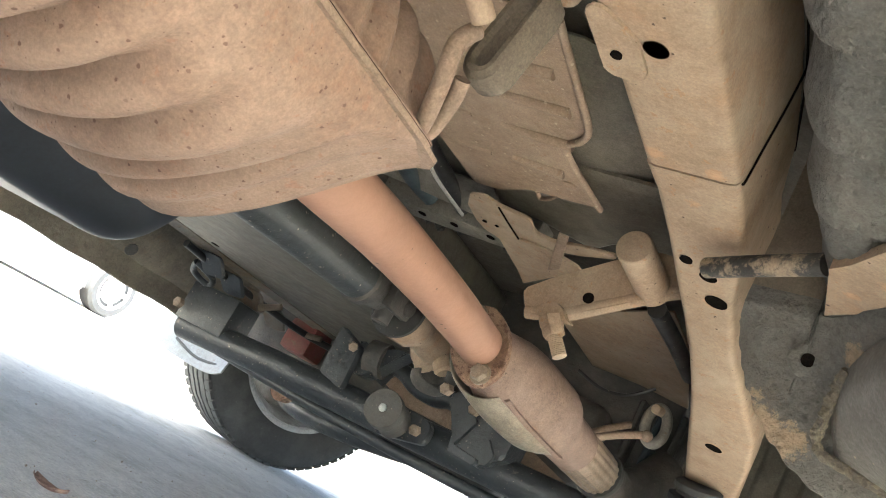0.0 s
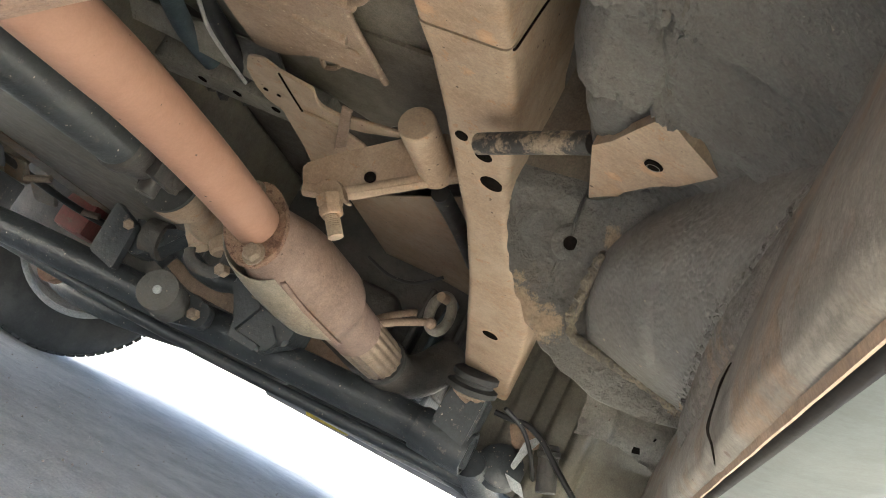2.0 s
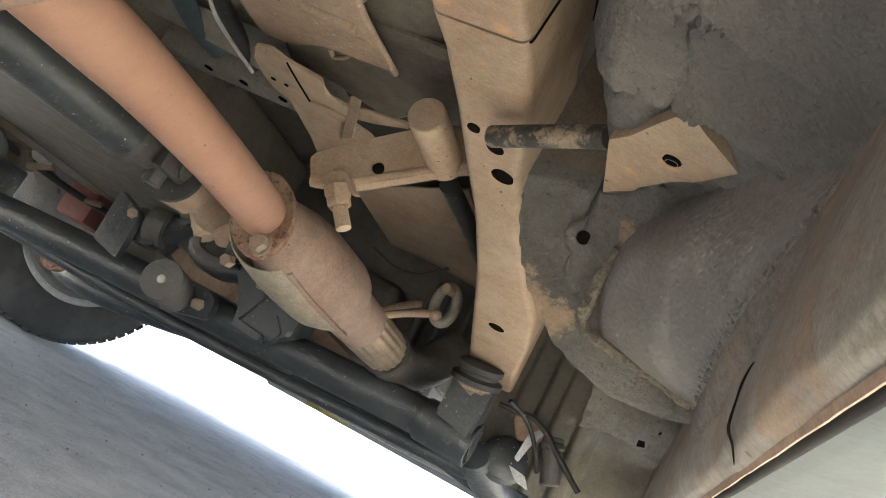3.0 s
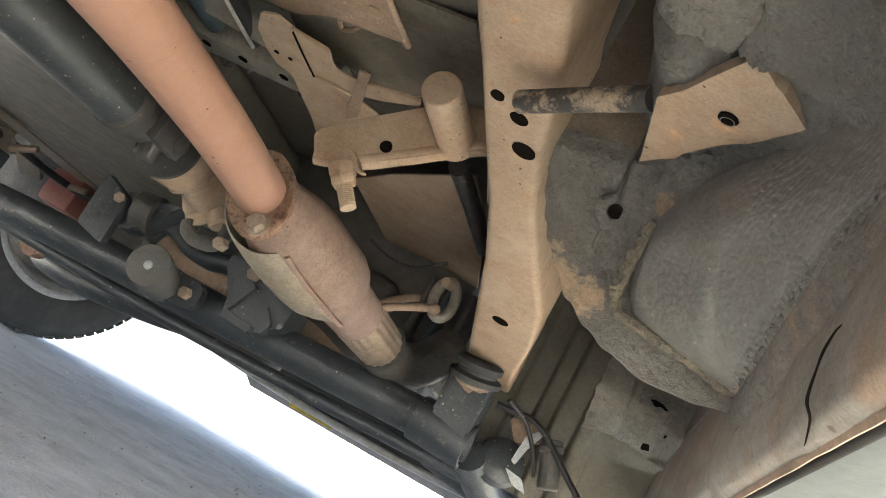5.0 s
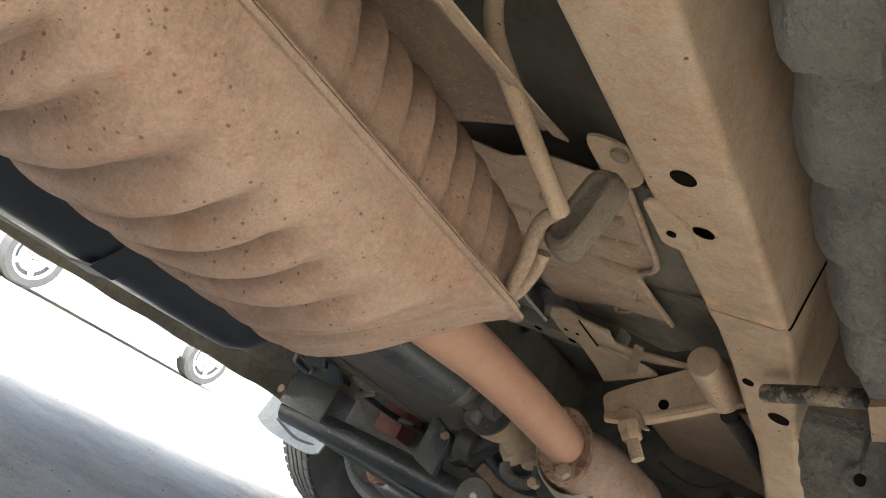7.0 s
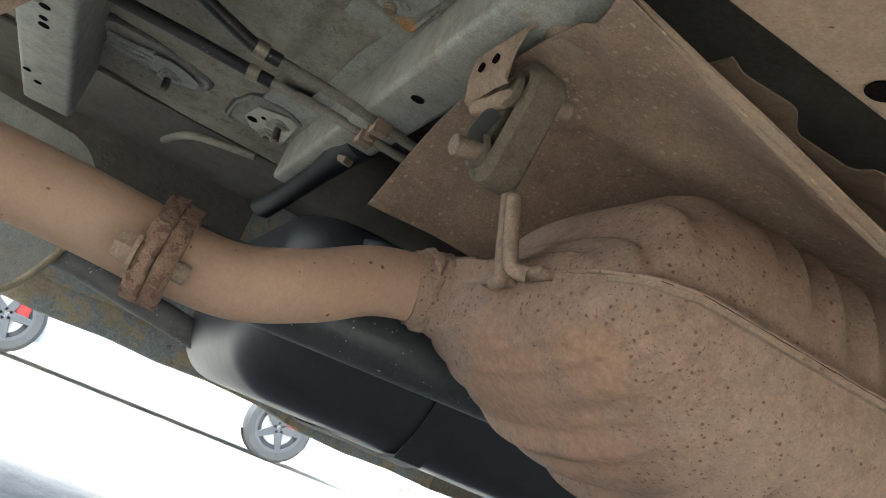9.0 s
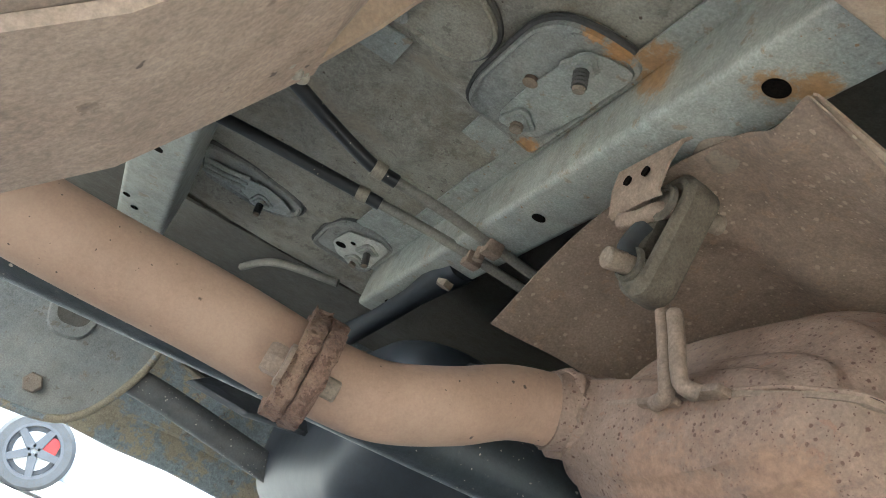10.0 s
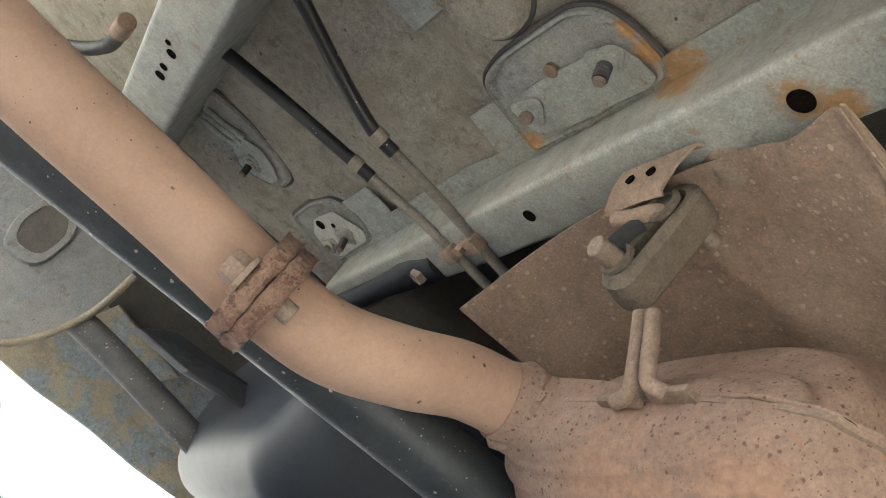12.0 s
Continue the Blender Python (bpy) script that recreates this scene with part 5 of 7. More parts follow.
bm = bmesh.new()
tube(bm, [(-0.450, 0.847, 0.547), (-0.452, 0.865, 0.547), (-0.437, 0.859, 0.547), (-0.421, 0.841, 0.547)], 0.003, 8)
part("ring_tab", bm, SHIELDPALE, hs2)
bm = bmesh.new()
lathe(bm, (-0.391, 0.797, 0.544), (0, 0, -1), [(0, 0.009), (0.002, 0.009), (0.003, 0.006), (0.003, 0.002)], 16)
part("rivet", bm, SHIELDPALE, hs2)
bm = bmesh.new()
plate(bm, [(-0.368, 0.077, 0.560), (-0.299, 0.118, 0.560), (-0.318, 0.148, 0.560), (-0.386, 0.146, 0.560)], (0, 0, 0.006), 0.001)
strip = thing("floor_strip", (-0.368, 0.077, 0.56), "dusty metal strip with two holes below the floor pan", "metal strip")
sp = part("strip", bm, FLOORGREY, strip)
for x, y, r in ((-0.370, 0.119, 0.0085), (-0.348, 0.125, 0.0055)):
    dimple((x, y, 0.5595), (0, 0, -1), r, 0.004, HOLE, sp)

# ---- brackets and panels above the front pipe ----
arm = thing("gearbox_bracket", (-0.33, 0.91, 0.42), "tan steel gearbox mount bracket with a stub and a hanging bolt", "bracket")
bm = bmesh.new()
plate(bm, rounded([(-0.4181, 0.906, 0.416), (-0.4327, 0.906, 0.4383), (-0.4333, 0.906, 0.4451), (-0.4084, 0.906, 0.468), (-0.3449, 0.906, 0.5164), (-0.299, 0.906, 0.543), (-0.215, 0.906, 0.545), (-0.215, 0.906, 0.522), (-0.2728, 0.906, 0.4961), (-0.3283, 0.906, 0.4578), (-0.3677, 0.906, 0.4331), (-0.4033, 0.906, 0.4187)], 0.004), (0.003, 0.020, 0.004), 0.0015)
face = part("face_plate", bm, TAN, arm)
dimple((-0.3535, 0.9050, 0.4600), (0, -1, 0), 0.0070, 0.006, HOLE, face)
bm = bmesh.new()
tube(bm, [(-0.4213, 0.914, 0.4204), (-0.4082, 0.914, 0.4237), (-0.3721, 0.914, 0.4368), (-0.3326, 0.914, 0.4623), (-0.2758, 0.914, 0.4998), (-0.222, 0.914, 0.5285)], 0.0092, 24)
part("lower_fold", bm, TAN, arm, "rounded lower fold of the plate")
bm = bmesh.new()
d = (Vector((-0.2929, 0.905, 0.5023)) - Vector((-0.298, 0.815, 0.5049))).normalized()
lathe(bm, (-0.298, 0.815, 0.5049), d, [(0, 0.0005), (0, 0.0185), (0.0012, 0.0200), (0.004, 0.0205), ((Vector((-0.2929, 0.905, 0.5023)) - Vector((-0.298, 0.815, 0.5049))).length, 0.0208), (0.012 + (Vector((-0.2929, 0.905, 0.5023)) - Vector((-0.298, 0.815, 0.5049))).length, 0.0235)], 36)
part("stub", bm, TAN, arm)
bm = bmesh.new()
plate(bm, rounded([(-0.4025, 0.899, 0.4199), (-0.4032, 0.899, 0.4302), (-0.3963, 0.899, 0.4381), (-0.3839, 0.899, 0.4396), (-0.3737, 0.899, 0.434), (-0.3649, 0.899, 0.4233), (-0.3565, 0.899, 0.4215), (-0.3613, 0.899, 0.4177), (-0.3726, 0.899, 0.424), (-0.3849, 0.899, 0.4225), (-0.3977, 0.899, 0.4147)], 0.004), (0.002, 0.008, 0.002), 0.0015)
part("washer", bm, TAN, arm, "bent tan washer plate over the fold")
nut_at, nut_low, nut_end, bolt_end = Vector((-0.3856, 0.905, 0.4208)), Vector((-0.3772, 0.905, 0.4099)), Vector((-0.3703, 0.905, 0.4015)), Vector((-0.3528, 0.905, 0.3809))
bm = bmesh.new()
hexnut(bm, nut_at, nut_low, 0.0150)
part("nut", bm, TAN, arm)
bm = bmesh.new()
hexnut(bm, nut_low, nut_end, 0.0138)
part("nut", bm, TAN, arm)
bm = bmesh.new()
d = bolt_end - nut_end
lathe(bm, nut_end, d, [(d.length * i / 24, 0.0088 if i % 2 else 0.0079) for i in range(24)] + [(d.length, 0.006)], 18)
part("thread", bm, TAN, arm, "threaded bolt end")
bm = bmesh.new()
plate(bm, rounded([(-0.236, 0.86, 0.475), (-0.214, 0.86, 0.475), (-0.214, 0.93, 0.455), (-0.232, 0.93, 0.455)], 0.005), (0, 0, 0.05), 0.002)
part("end_lug", bm, TAN, arm)

gus = thing("gusset", (-0.46, 0.9, 0.5), "dusty tan pressed gusset plate with a slot and an opening", "bracket")
bm = bmesh.new()
plate(bm, rounded([(-0.5233, 0.8326, 0.512), (-0.4992, 0.8237, 0.512), (-0.484, 0.8396, 0.512), (-0.4435, 0.8532, 0.512), (-0.4484, 0.8791, 0.512), (-0.4464, 0.8931, 0.512), (-0.4268, 0.8999, 0.512), (-0.3862, 0.8878, 0.512), (-0.3372, 0.8781, 0.512), (-0.3398, 0.8924, 0.512), (-0.3939, 0.9209, 0.512), (-0.4454, 0.9385, 0.512), (-0.4112, 0.9608, 0.512), (-0.407, 0.977, 0.512), (-0.5463, 1.1254, 0.512), (-0.5359, 1.0645, 0.512), (-0.5332, 1.0289, 0.512), (-0.5279, 0.9582, 0.512), (-0.545, 0.944, 0.512), (-0.5482, 0.9151, 0.512), (-0.5429, 0.8712, 0.512)], 0.003), (0, 0, 0.003), 0.0008)
gp = part("sheet", bm, TAN, gus)
bm = bmesh.new()
tube(bm, [(-0.4847, 0.8423, 0.5105), (-0.4864, 0.8847, 0.5105), (-0.4867, 0.9311, 0.5105)], 0.0012, 8)
part("slit", bm, HOLE, gp, "narrow dark slit in the gusset")
bm = bmesh.new()
tube(bm, [(-0.4876, 0.8463, 0.5105), (-0.4818, 0.8363, 0.5105), (-0.4616, 0.843, 0.5105), (-0.4433, 0.8509, 0.5105), (-0.4463, 0.8755, 0.5105), (-0.4444, 0.8894, 0.5105), (-0.4249, 0.8963, 0.5105), (-0.3844, 0.8842, 0.5105), (-0.3357, 0.8746, 0.5105)], 0.0020, 8)
tube(bm, [(-0.483, 0.9298, 0.5105), (-0.4621, 0.9302, 0.5105), (-0.4434, 0.9347, 0.5105), (-0.4235, 0.9435, 0.5105), (-0.4093, 0.9569, 0.5105)], 0.0022, 8)
part("fold", bm, TAN, gp)
bm = bmesh.new()
plate(bm, [(-0.406, 0.862, 0.508), (-0.394, 0.866, 0.508), (-0.442, 0.989, 0.508), (-0.467, 1.012, 0.508)], (0, 0, 0.004), 0.001)
part("strap", bm, HANGER, gus)
dimple((-0.5324, 0.9109, 0.512), (0, 0, -1), 0.0035, 0.003, HOLE, gp)
dimple((-0.5145, 0.9137, 0.512), (0, 0, -1), 0.003, 0.003, HOLE, gp)

bm = bmesh.new()


def olive(u, v):
    x, y1 = lerp([(0.0000, -0.7, 0.93), (0.0833, -0.6082, 0.9576), (0.1667, -0.5787, 0.9873), (0.2500, -0.5327, 0.9972), (0.3333, -0.4889, 1.0137), (0.4167, -0.4578, 1.0296), (0.5000, -0.442, 1.0367), (0.5833, -0.423, 1.0284), (0.6667, -0.3973, 1.0038), (0.7500, -0.3659, 0.9861), (0.8333, -0.3334, 0.9918), (0.9167, -0.3145, 1.0052), (1.0000, -0.232, 1.05)], u)
    y = y1 - 0.42 * (1 - v)
    z = 0.585 - 0.020 * math.sin(math.pi * (0.12 + 0.76 * u)) * min(1, v * 2.2) ** 0.6 + 0.008 * max(0, v - 0.93) / 0.07
    y += 0.0015 * noise.noise(Vector((x * 25, y * 10, 4)))
    return Vector((x, y, z))


sheet(bm, 66, 24, olive, 0.003)
tunnel = single("tunnel_cover", bm, OLIVE, "smooth dull olive tunnel cover behind the shield", "cover panel")
bm = bmesh.new()
tube(bm, [olive(u / 66, 1.0) + Vector((0, 0.001, -0.001)) for u in range(67)], 0.0022, 8, smooth=0)
part("rolled_edge", bm, RAILGREY, tunnel)

bm = bmesh.new()
plate(bm, rounded([(-0.3914, 0.7795, 0.562), (-0.3686, 0.7815, 0.562), (-0.2871, 0.7806, 0.562), (-0.2898, 0.8055, 0.562), (-0.3743, 0.8095, 0.562), (-0.3916, 0.8039, 0.562)], 0.003), (0, 0, 0.004), 0.001)
single("floor_strip", bm, OLIVE, "dusty olive strip across the tunnel cover", "metal strip")

# hose and pipe beside the shield
for pts, r, mat, lab in (([(-0.637, 0.774, 0.548), (-0.667, 0.849, 0.548), (-0.685, 0.929, 0.548), (-0.680, 0.991, 0.548)], 0.0135, BLUEPART, "dark blue dusty cable sleeve"),
                         ([(-0.574, 0.746, 0.548), (-0.596, 0.814, 0.548), (-0.605, 0.887, 0.548), (-0.624, 0.994, 0.548)], 0.0105, HOSE, "black hose clipped beside the shield"),
                         ([(-0.567, 0.728, 0.536), (-0.588, 0.795, 0.536), (-0.610, 0.871, 0.536), (-0.614, 0.986, 0.536)], 0.0026, RIM, "thin bright metal line")):
    bm = bmesh.new()
    tube(bm, pts, r, 14)
    single("hose", bm, mat, lab, "hose")

# front transverse channel with slots
ch = thing("cross_channel", (-0.7, 1.04, 0.53), "dirty grey channel section with slots and mud", "cross member")
bm = bmesh.new()
box(bm, -1.15, -0.50, 1.000, 1.050, 0.530, 0.575, 0.004, 2)
part("channel", bm, LINERGREY, ch)
for x in (-0.80, -0.70, -0.64, -0.575, -0.54):
    dimple((x, 1.020, 0.53), (0, 0, -1), 0.007, 0.004, HOLE, ch)
bm = bmesh.new()
rng = random.Random(4)
for k in range(26):
    c = Vector((-0.72 + 0.20 * rng.random(), 1.052 + 0.012 * rng.random(), 0.532 + 0.02 * rng.random()))
    bmesh.ops.create_icosphere(bm, subdivisions=1, radius=0.005 + 0.007 * rng.random(), matrix=Matrix.Translation(c))
tagged(part("mud_clods", bm, GRIME, None), "dried mud clods stuck to the channel", "mud", kind="stuff")
bm = bmesh.new()
sheet(bm, 20, 10, lambda u, v: Vector((-1.10 + 0.56 * u, 0.90 + 0.10 * v - 0.07 * math.sin(math.pi * u) * v, 0.560 - 0.018 * v)), 0.003)
single("floor_edge", bm, LINERGREY, "pale grey floor edge with a curved cut-out", "floor panel", kind="structure")
bm = bmesh.new()
plate(bm, [(-0.545, 1.297, 0.53), (-0.448, 1.193, 0.53), (-0.300, 1.063, 0.53), (-0.300, 1.22, 0.53), (-0.345, 1.56, 0.522), (-0.443, 1.564, 0.53), (-0.545, 1.649, 0.53)], (0, 0, 0.003), 0.001)
single("splash_sheet", bm, TAN, "flat tan sheet of metal between engine and rail", "cover panel")
bm = bmesh.new()
tube(bm, [(-0.288, 0.95, 0.49), (-0.288, 1.08, 0.497), (-0.28, 1.2, 0.491)], 0.0115, 14)
single("hose", bm, HOSE, "dark hose running along the rail", "hose")

# ---- propeller shaft and gearbox output ----
ps = thing("propeller_shaft", (-0.62, 0.3, 0.3), "black propeller shaft speckled with dust", "propeller shaft")
bm = bmesh.new()
tube(bm, [(-0.66, -1.3, 0.288), (-0.648, -0.5, 0.316), (-0.640, 0.1, 0.338), (-0.632, 0.5, 0.354), (-0.630, 0.72, 0.364), (-0.629, 0.87, 0.370)], 0.0305, 36)
part("tube", bm, SHAFT, ps)
bm = bmesh.new()
lathe(bm, (-0.629, 0.862, 0.370), (0.03, 1, 0.03), [(0, 0.0305), (0.004, 0.034), (0.018, 0.034), (0.028, 0.027), (0.06, 0.024)], 30)
part("end_cap", bm, GRIME, ps)
for s in (1, -1):
    bm = bmesh.new()
    box(bm, -0.622 + s * 0.024 - 0.008, -0.622 + s * 0.024 + 0.008, 0.900, 0.960, 0.354, 0.390, 0.006, 2)
    part("yoke_ear", bm, GRIME, ps)
bm = bmesh.new()
rod(bm, (-0.657, 0.945, 0.372), (-0.586, 0.945, 0.372), 0.013, 18)
rod(bm, (-0.622, 0.945, 0.338), (-0.622, 0.945, 0.406), 0.013, 18)
part("universal_joint", bm, GRIME, ps)
gb = thing("gearbox_tail", (-0.62, 1.12, 0.32), "tan dusty cast gearbox tail housing", "gearbox")
gax = Vector((0.02, 1, 0.02)).normalized()
bm = bmesh.new()
lathe(bm, (-0.622, 0.975, 0.372), gax, [(0, 0.036), (0.004, 0.041), (0.012, 0.042), (0.03, 0.041), (0.05, 0.038), (0.07, 0.030), (0.09, 0.031), (0.11, 0.039), (0.14, 0.044), (0.17, 0.042), (0.19, 0.03), (0.20, 0.02)], 36)
for v in bm.verts:
    if v.co.y > 1.03:
        v.co += Vector((1, 0.6, 1)) * 0.012 * noise.noise(v.co * 28)
part("housing", bm, TAN, gb)
bm = bmesh.new()
lathe(bm, (-0.622, 0.970, 0.372), gax, [(0, 0.036), (0.0, 0.0425), (0.006, 0.0425), (0.006, 0.03)], 32)
part("dust_ring", bm, DARKRUBBER, gb)
for p0, p1 in (((-0.6423, 1.10, 0.3640), (-0.6105, 1.10, 0.3275)), ((-0.6091, 1.10, 0.3704), (-0.5780, 1.10, 0.3340)), ((-0.650, 1.05, 0.372), (-0.630, 1.06, 0.345))):
    bm = bmesh.new()
    rod(bm, p0, p1, 0.019, 18, 0.0165, 0.004)
    part("boss", bm, TAN, gb)
bm = bmesh.new()
tube(bm, [(-0.620, 1.092, 0.320), (-0.612, 1.09, 0.3085), (-0.594, 1.09, 0.3020), (-0.571, 1.09, 0.3055), (-0.5600, 1.09, 0.3200), (-0.562, 1.09, 0.338)], 0.0052, 10, flat=1.8)
part("clamp", bm, GRIME, gb, "dark pressed clamp under the housing")
bm = bmesh.new()
hexnut(bm, (-0.5548, 1.088, 0.3128), (-0.5548, 1.074, 0.3110), 0.0095)
part("bolt", bm, BOLT, gb)

# engine and axle mass in front, dark
eng = thing("engine_sump", (-0.5, 1.75, 0.3), "greasy dark engine sump and castings", "engine")
# the last box is dark filler, added to block bright ground behind the tube
for (x0, x1, y0, y1, z0, z1), mat in (((-0.98, -0.34, 1.56, 2.25, 0.34, 0.72), GRIME), ((-0.86, -0.46, 1.50, 1.62, 0.30, 0.46), GRIME), ((-0.64, -0.36, 1.62, 2.0, 0.28, 0.40), BLACK), ((-1.06, -0.60, 1.52, 1.62, 0.215, 0.36), GRIME)):
    bm = bmesh.new()
    box(bm, x0, x1, y0, y1, z0, z1, 0.03, 3)
    part("casting", bm, mat, eng)
for k, x in enumerate((-0.42, -0.38, -0.34, -0.30)):
    bm = bmesh.new()
    box(bm, x, x + 0.014, 1.52, 1.66, 0.30 + 0.012 * k, 0.50, 0.004, 1)
    part("fin", bm, BLUEPART if k % 2 else GRIME, eng)
bm = bmesh.new()
tube(bm, [(-0.488, 1.35, 0.467), (-0.441, 1.35, 0.454), (-0.398, 1.35, 0.459), (-0.357, 1.35, 0.488)], 0.003, 8)
single("cable", bm, HOSE, "thin dark cable looped above the converter", "cable")
bm = bmesh.new()
box(bm, -1.52, 0.04, 2.2, 2.62, 0.42, 0.70, 0.03, 2)
single("front_panel", bm, GRIME, "dark panel closing the engine bay at the front", "panel", kind="structure")

# tan plates behind the tube
for ol in ([(-0.9066, 1.47, 0.3209), (-0.8532, 1.47, 0.3438), (-0.8131, 1.47, 0.337), (-0.7241, 1.47, 0.3316), (-0.7007, 1.47, 0.290), (-0.8147, 1.47, 0.2900), (-0.8433, 1.47, 0.2977)], [(-0.6292, 1.47, 0.325), (-0.5379, 1.47, 0.3201), (-0.4524, 1.47, 0.2933), (-0.4595, 1.47, 0.275), (-0.5168, 1.47, 0.278), (-0.6071, 1.47, 0.275)]):
    bm = bmesh.new()
    plate(bm, rounded(ol, 0.006), (0, 0.006, 0), 0.0015)
    single("mount_plate", bm, HANGER, "dusty tan-brown plate behind the front tube", "plate")

# ---- front cross tube ----
ft = thing("cross_tube", (-0.78, 1.4, 0.25), "black painted front cross tube with brackets", "cross tube")
bm = bmesh.new()
tube(bm, [(-1.375, 1.405, 0.228), (-1.10, 1.402, 0.240), (-0.80, 1.400, 0.248), (-0.50, 1.400, 0.258), (-0.20, 1.400, 0.266)], 0.031, 32)
part("tube", bm, BLACK, ft)
bm = bmesh.new()
tube(bm, [(-1.30, 1.46, 0.214), (-0.80, 1.47, 0.205), (-0.20, 1.47, 0.222)], 0.012, 16)
part("lower_bar", bm, BLACK, ft)
bm = bmesh.new()
lathe(bm, (-0.290, 1.385, 0.262), (1, 0, -0.05), [(0, 0.0300), (0.0, 0.0345), (0.004, 0.0355), (0.088, 0.0355), (0.091, 0.0345), (0.091, 0.0290), (0.030, 0.0285), (0.030, 0.004)], 36)
for v in bm.verts:
    v.co += Vector((1, 1, 1)) * 0.0012 * noise.noise(v.co * 60)
sl = part("sleeve", bm, BLACK, ft, "open black tube end")
bm = bmesh.new()
rings(bm, [[(x0 - 0.030 * k, 1.340 + 0.012 * k, z0), (x0 + 0.034, 1.336 + 0.012 * k, z0 + 0.002), (x0 + 0.034, 1.410, z0), (x0 - 0.030 * k, 1.410, z0)] for x0, z0, k in ((-0.240, 0.238, 1.4), (-0.238, 0.262, 1.1), (-0.236, 0.330, 1.0), (-0.236, 0.347, 0.9))])
bmesh.ops.bevel(bm, geom=list(bm.edges), offset=0.004, segments=2, affect="EDGES")
part("bracket", bm, BLACK, ft)
bm = bmesh.new()
box(bm, -1.385, -1.24, 1.37, 1.45, 0.235, 0.325, 0.006, 2)
part("bracket", bm, BLACK, ft)
bm = bmesh.new()
rod(bm, (-1.375, 1.36, 0.262), (-1.375, 1.345, 0.262), 0.012, 6)
part("bolt", bm, BOLT, ft)
bm = bmesh.new()
plate(bm, rounded([(-0.936, 1.315, 0.362), (-0.877, 1.315, 0.340), (-0.872, 1.315, 0.254), (-0.932, 1.315, 0.267)], 0.005), (0.005, 0.010, 0.002), 0.0015)
br = part("bracket", bm, BLACK, ft)
bm = bmesh.new()
hexnut(bm, (-0.891, 1.315, 0.335), (-0.882, 1.303, 0.333), 0.010)
part("bolt", bm, BOLT, ft)
bm = bmesh.new()
plate(bm, rounded([(-0.6829, 1.345, 0.3339), (-0.6528, 1.345, 0.3565), (-0.590, 1.345, 0.341), (-0.5343, 1.345, 0.3194), (-0.5345, 1.345, 0.2784), (-0.5769, 1.345, 0.2443), (-0.6327, 1.345, 0.2483), (-0.6432, 1.345, 0.2846)], 0.008), (0.004, 0.060, 0.0), 0.006)
for v in bm.verts:
    v.co += Vector((1, 1, 1)) * 0.004 * noise.noise(v.co * 45)
part("bracket", bm, BLACK, ft)
for ol in ([(-0.5813, 1.338, 0.2766), (-0.5728, 1.338, 0.2964), (-0.5503, 1.338, 0.2723), (-0.5602, 1.338, 0.25)], [(-0.640, 1.338, 0.300), (-0.618, 1.338, 0.322), (-0.606, 1.338, 0.312), (-0.632, 1.338, 0.252)], [(-0.6327, 1.336, 0.262), (-0.575, 1.336, 0.256), (-0.5769, 1.336, 0.2443), (-0.6327, 1.336, 0.2483)]):
    bm = bmesh.new()
    plate(bm, rounded(ol, 0.003), (0.002, 0.014, 0.001), 0.001)
    part("gusset_rib", bm, BLACK, ft)
bm = bmesh.new()
hexnut(bm, (-0.6194, 1.342, 0.3299), (-0.6185, 1.326, 0.3290), 0.0115)
part("bolt", bm, BOLT, ft)
bm = bmesh.new()
hexnut(bm, (-0.701, 1.336, 0.252), (-0.701, 1.322, 0.251), 0.0105)
part("bolt", bm, BOLT, ft)
bm = bmesh.new()
plate(bm, rounded([(-0.785, 1.338, 0.285), (-0.68, 1.338, 0.275), (-0.678, 1.338, 0.236), (-0.78, 1.338, 0.215)], 0.012), (0, 0.02, 0), 0.002)
part("bush_plate", bm, BLACK, ft)
bush = thing("rubber_buffer", (-0.74, 1.29, 0.25), "round black rubber buffer with a pale centre bolt", "buffer")
bm = bmesh.new()
lathe(bm, (-0.737, 1.258, 0.257), (-0.16, 1, -0.10), [(0, 0.010), (0, 0.0335), (0.0015, 0.0345), (0.022, 0.0345), (0.026, 0.031), (0.050, 0.030), (0.075, 0.032)], 40)
part("block", bm, BUFFER, bush)
bm = bmesh.new()
lathe(bm, (-0.737, 1.2578, 0.257), (0.16, -1, 0.10), [(0, 0.0075), (0.003, 0.007), (0.0045, 0.004)], 14)
part("bolt", bm, WHITEFLAP, bush)
bl = thing("link_bush", (-0.84, 1.34, 0.34), "dark rubber link bush in a rusty ring", "bush")
bm = bmesh.new()
lathe(bm, (-0.865, 1.345, 0.335), (1, 0.1, 0.1), [(0, 0.030), (0.0, 0.034), (0.035, 0.034), (0.035, 0.022), (0.0, 0.022), (0.0, 0.030)], 26)
part("ring", bm, GRIME, bl)
bm = bmesh.new()
lathe(bm, (-0.872, 1.345, 0.335), (1, 0.1, 0.1), [(0, 0.008), (0.003, 0.012), (0.003, 0.021), (0.045, 0.021), (0.045, 0.006)], 22)
part("rubber", bm, DARKRUBBER, bl)
bm = bmesh.new()
plate(bm, rounded([(-0.8779, 1.330, 0.2909), (-0.8419, 1.330, 0.2998), (-0.8271, 1.330, 0.3205), (-0.7854, 1.330, 0.3702), (-0.8179, 1.330, 0.3655), (-0.8493, 1.330, 0.3455), (-0.8854, 1.330, 0.3576), (-0.8958, 1.330, 0.3468)], 0.010), (0.006, 0.030, 0), 0.004)
single("control_link", bm, BLACK, "black forged lever beside the link bush", "link")
bm = bmesh.new()
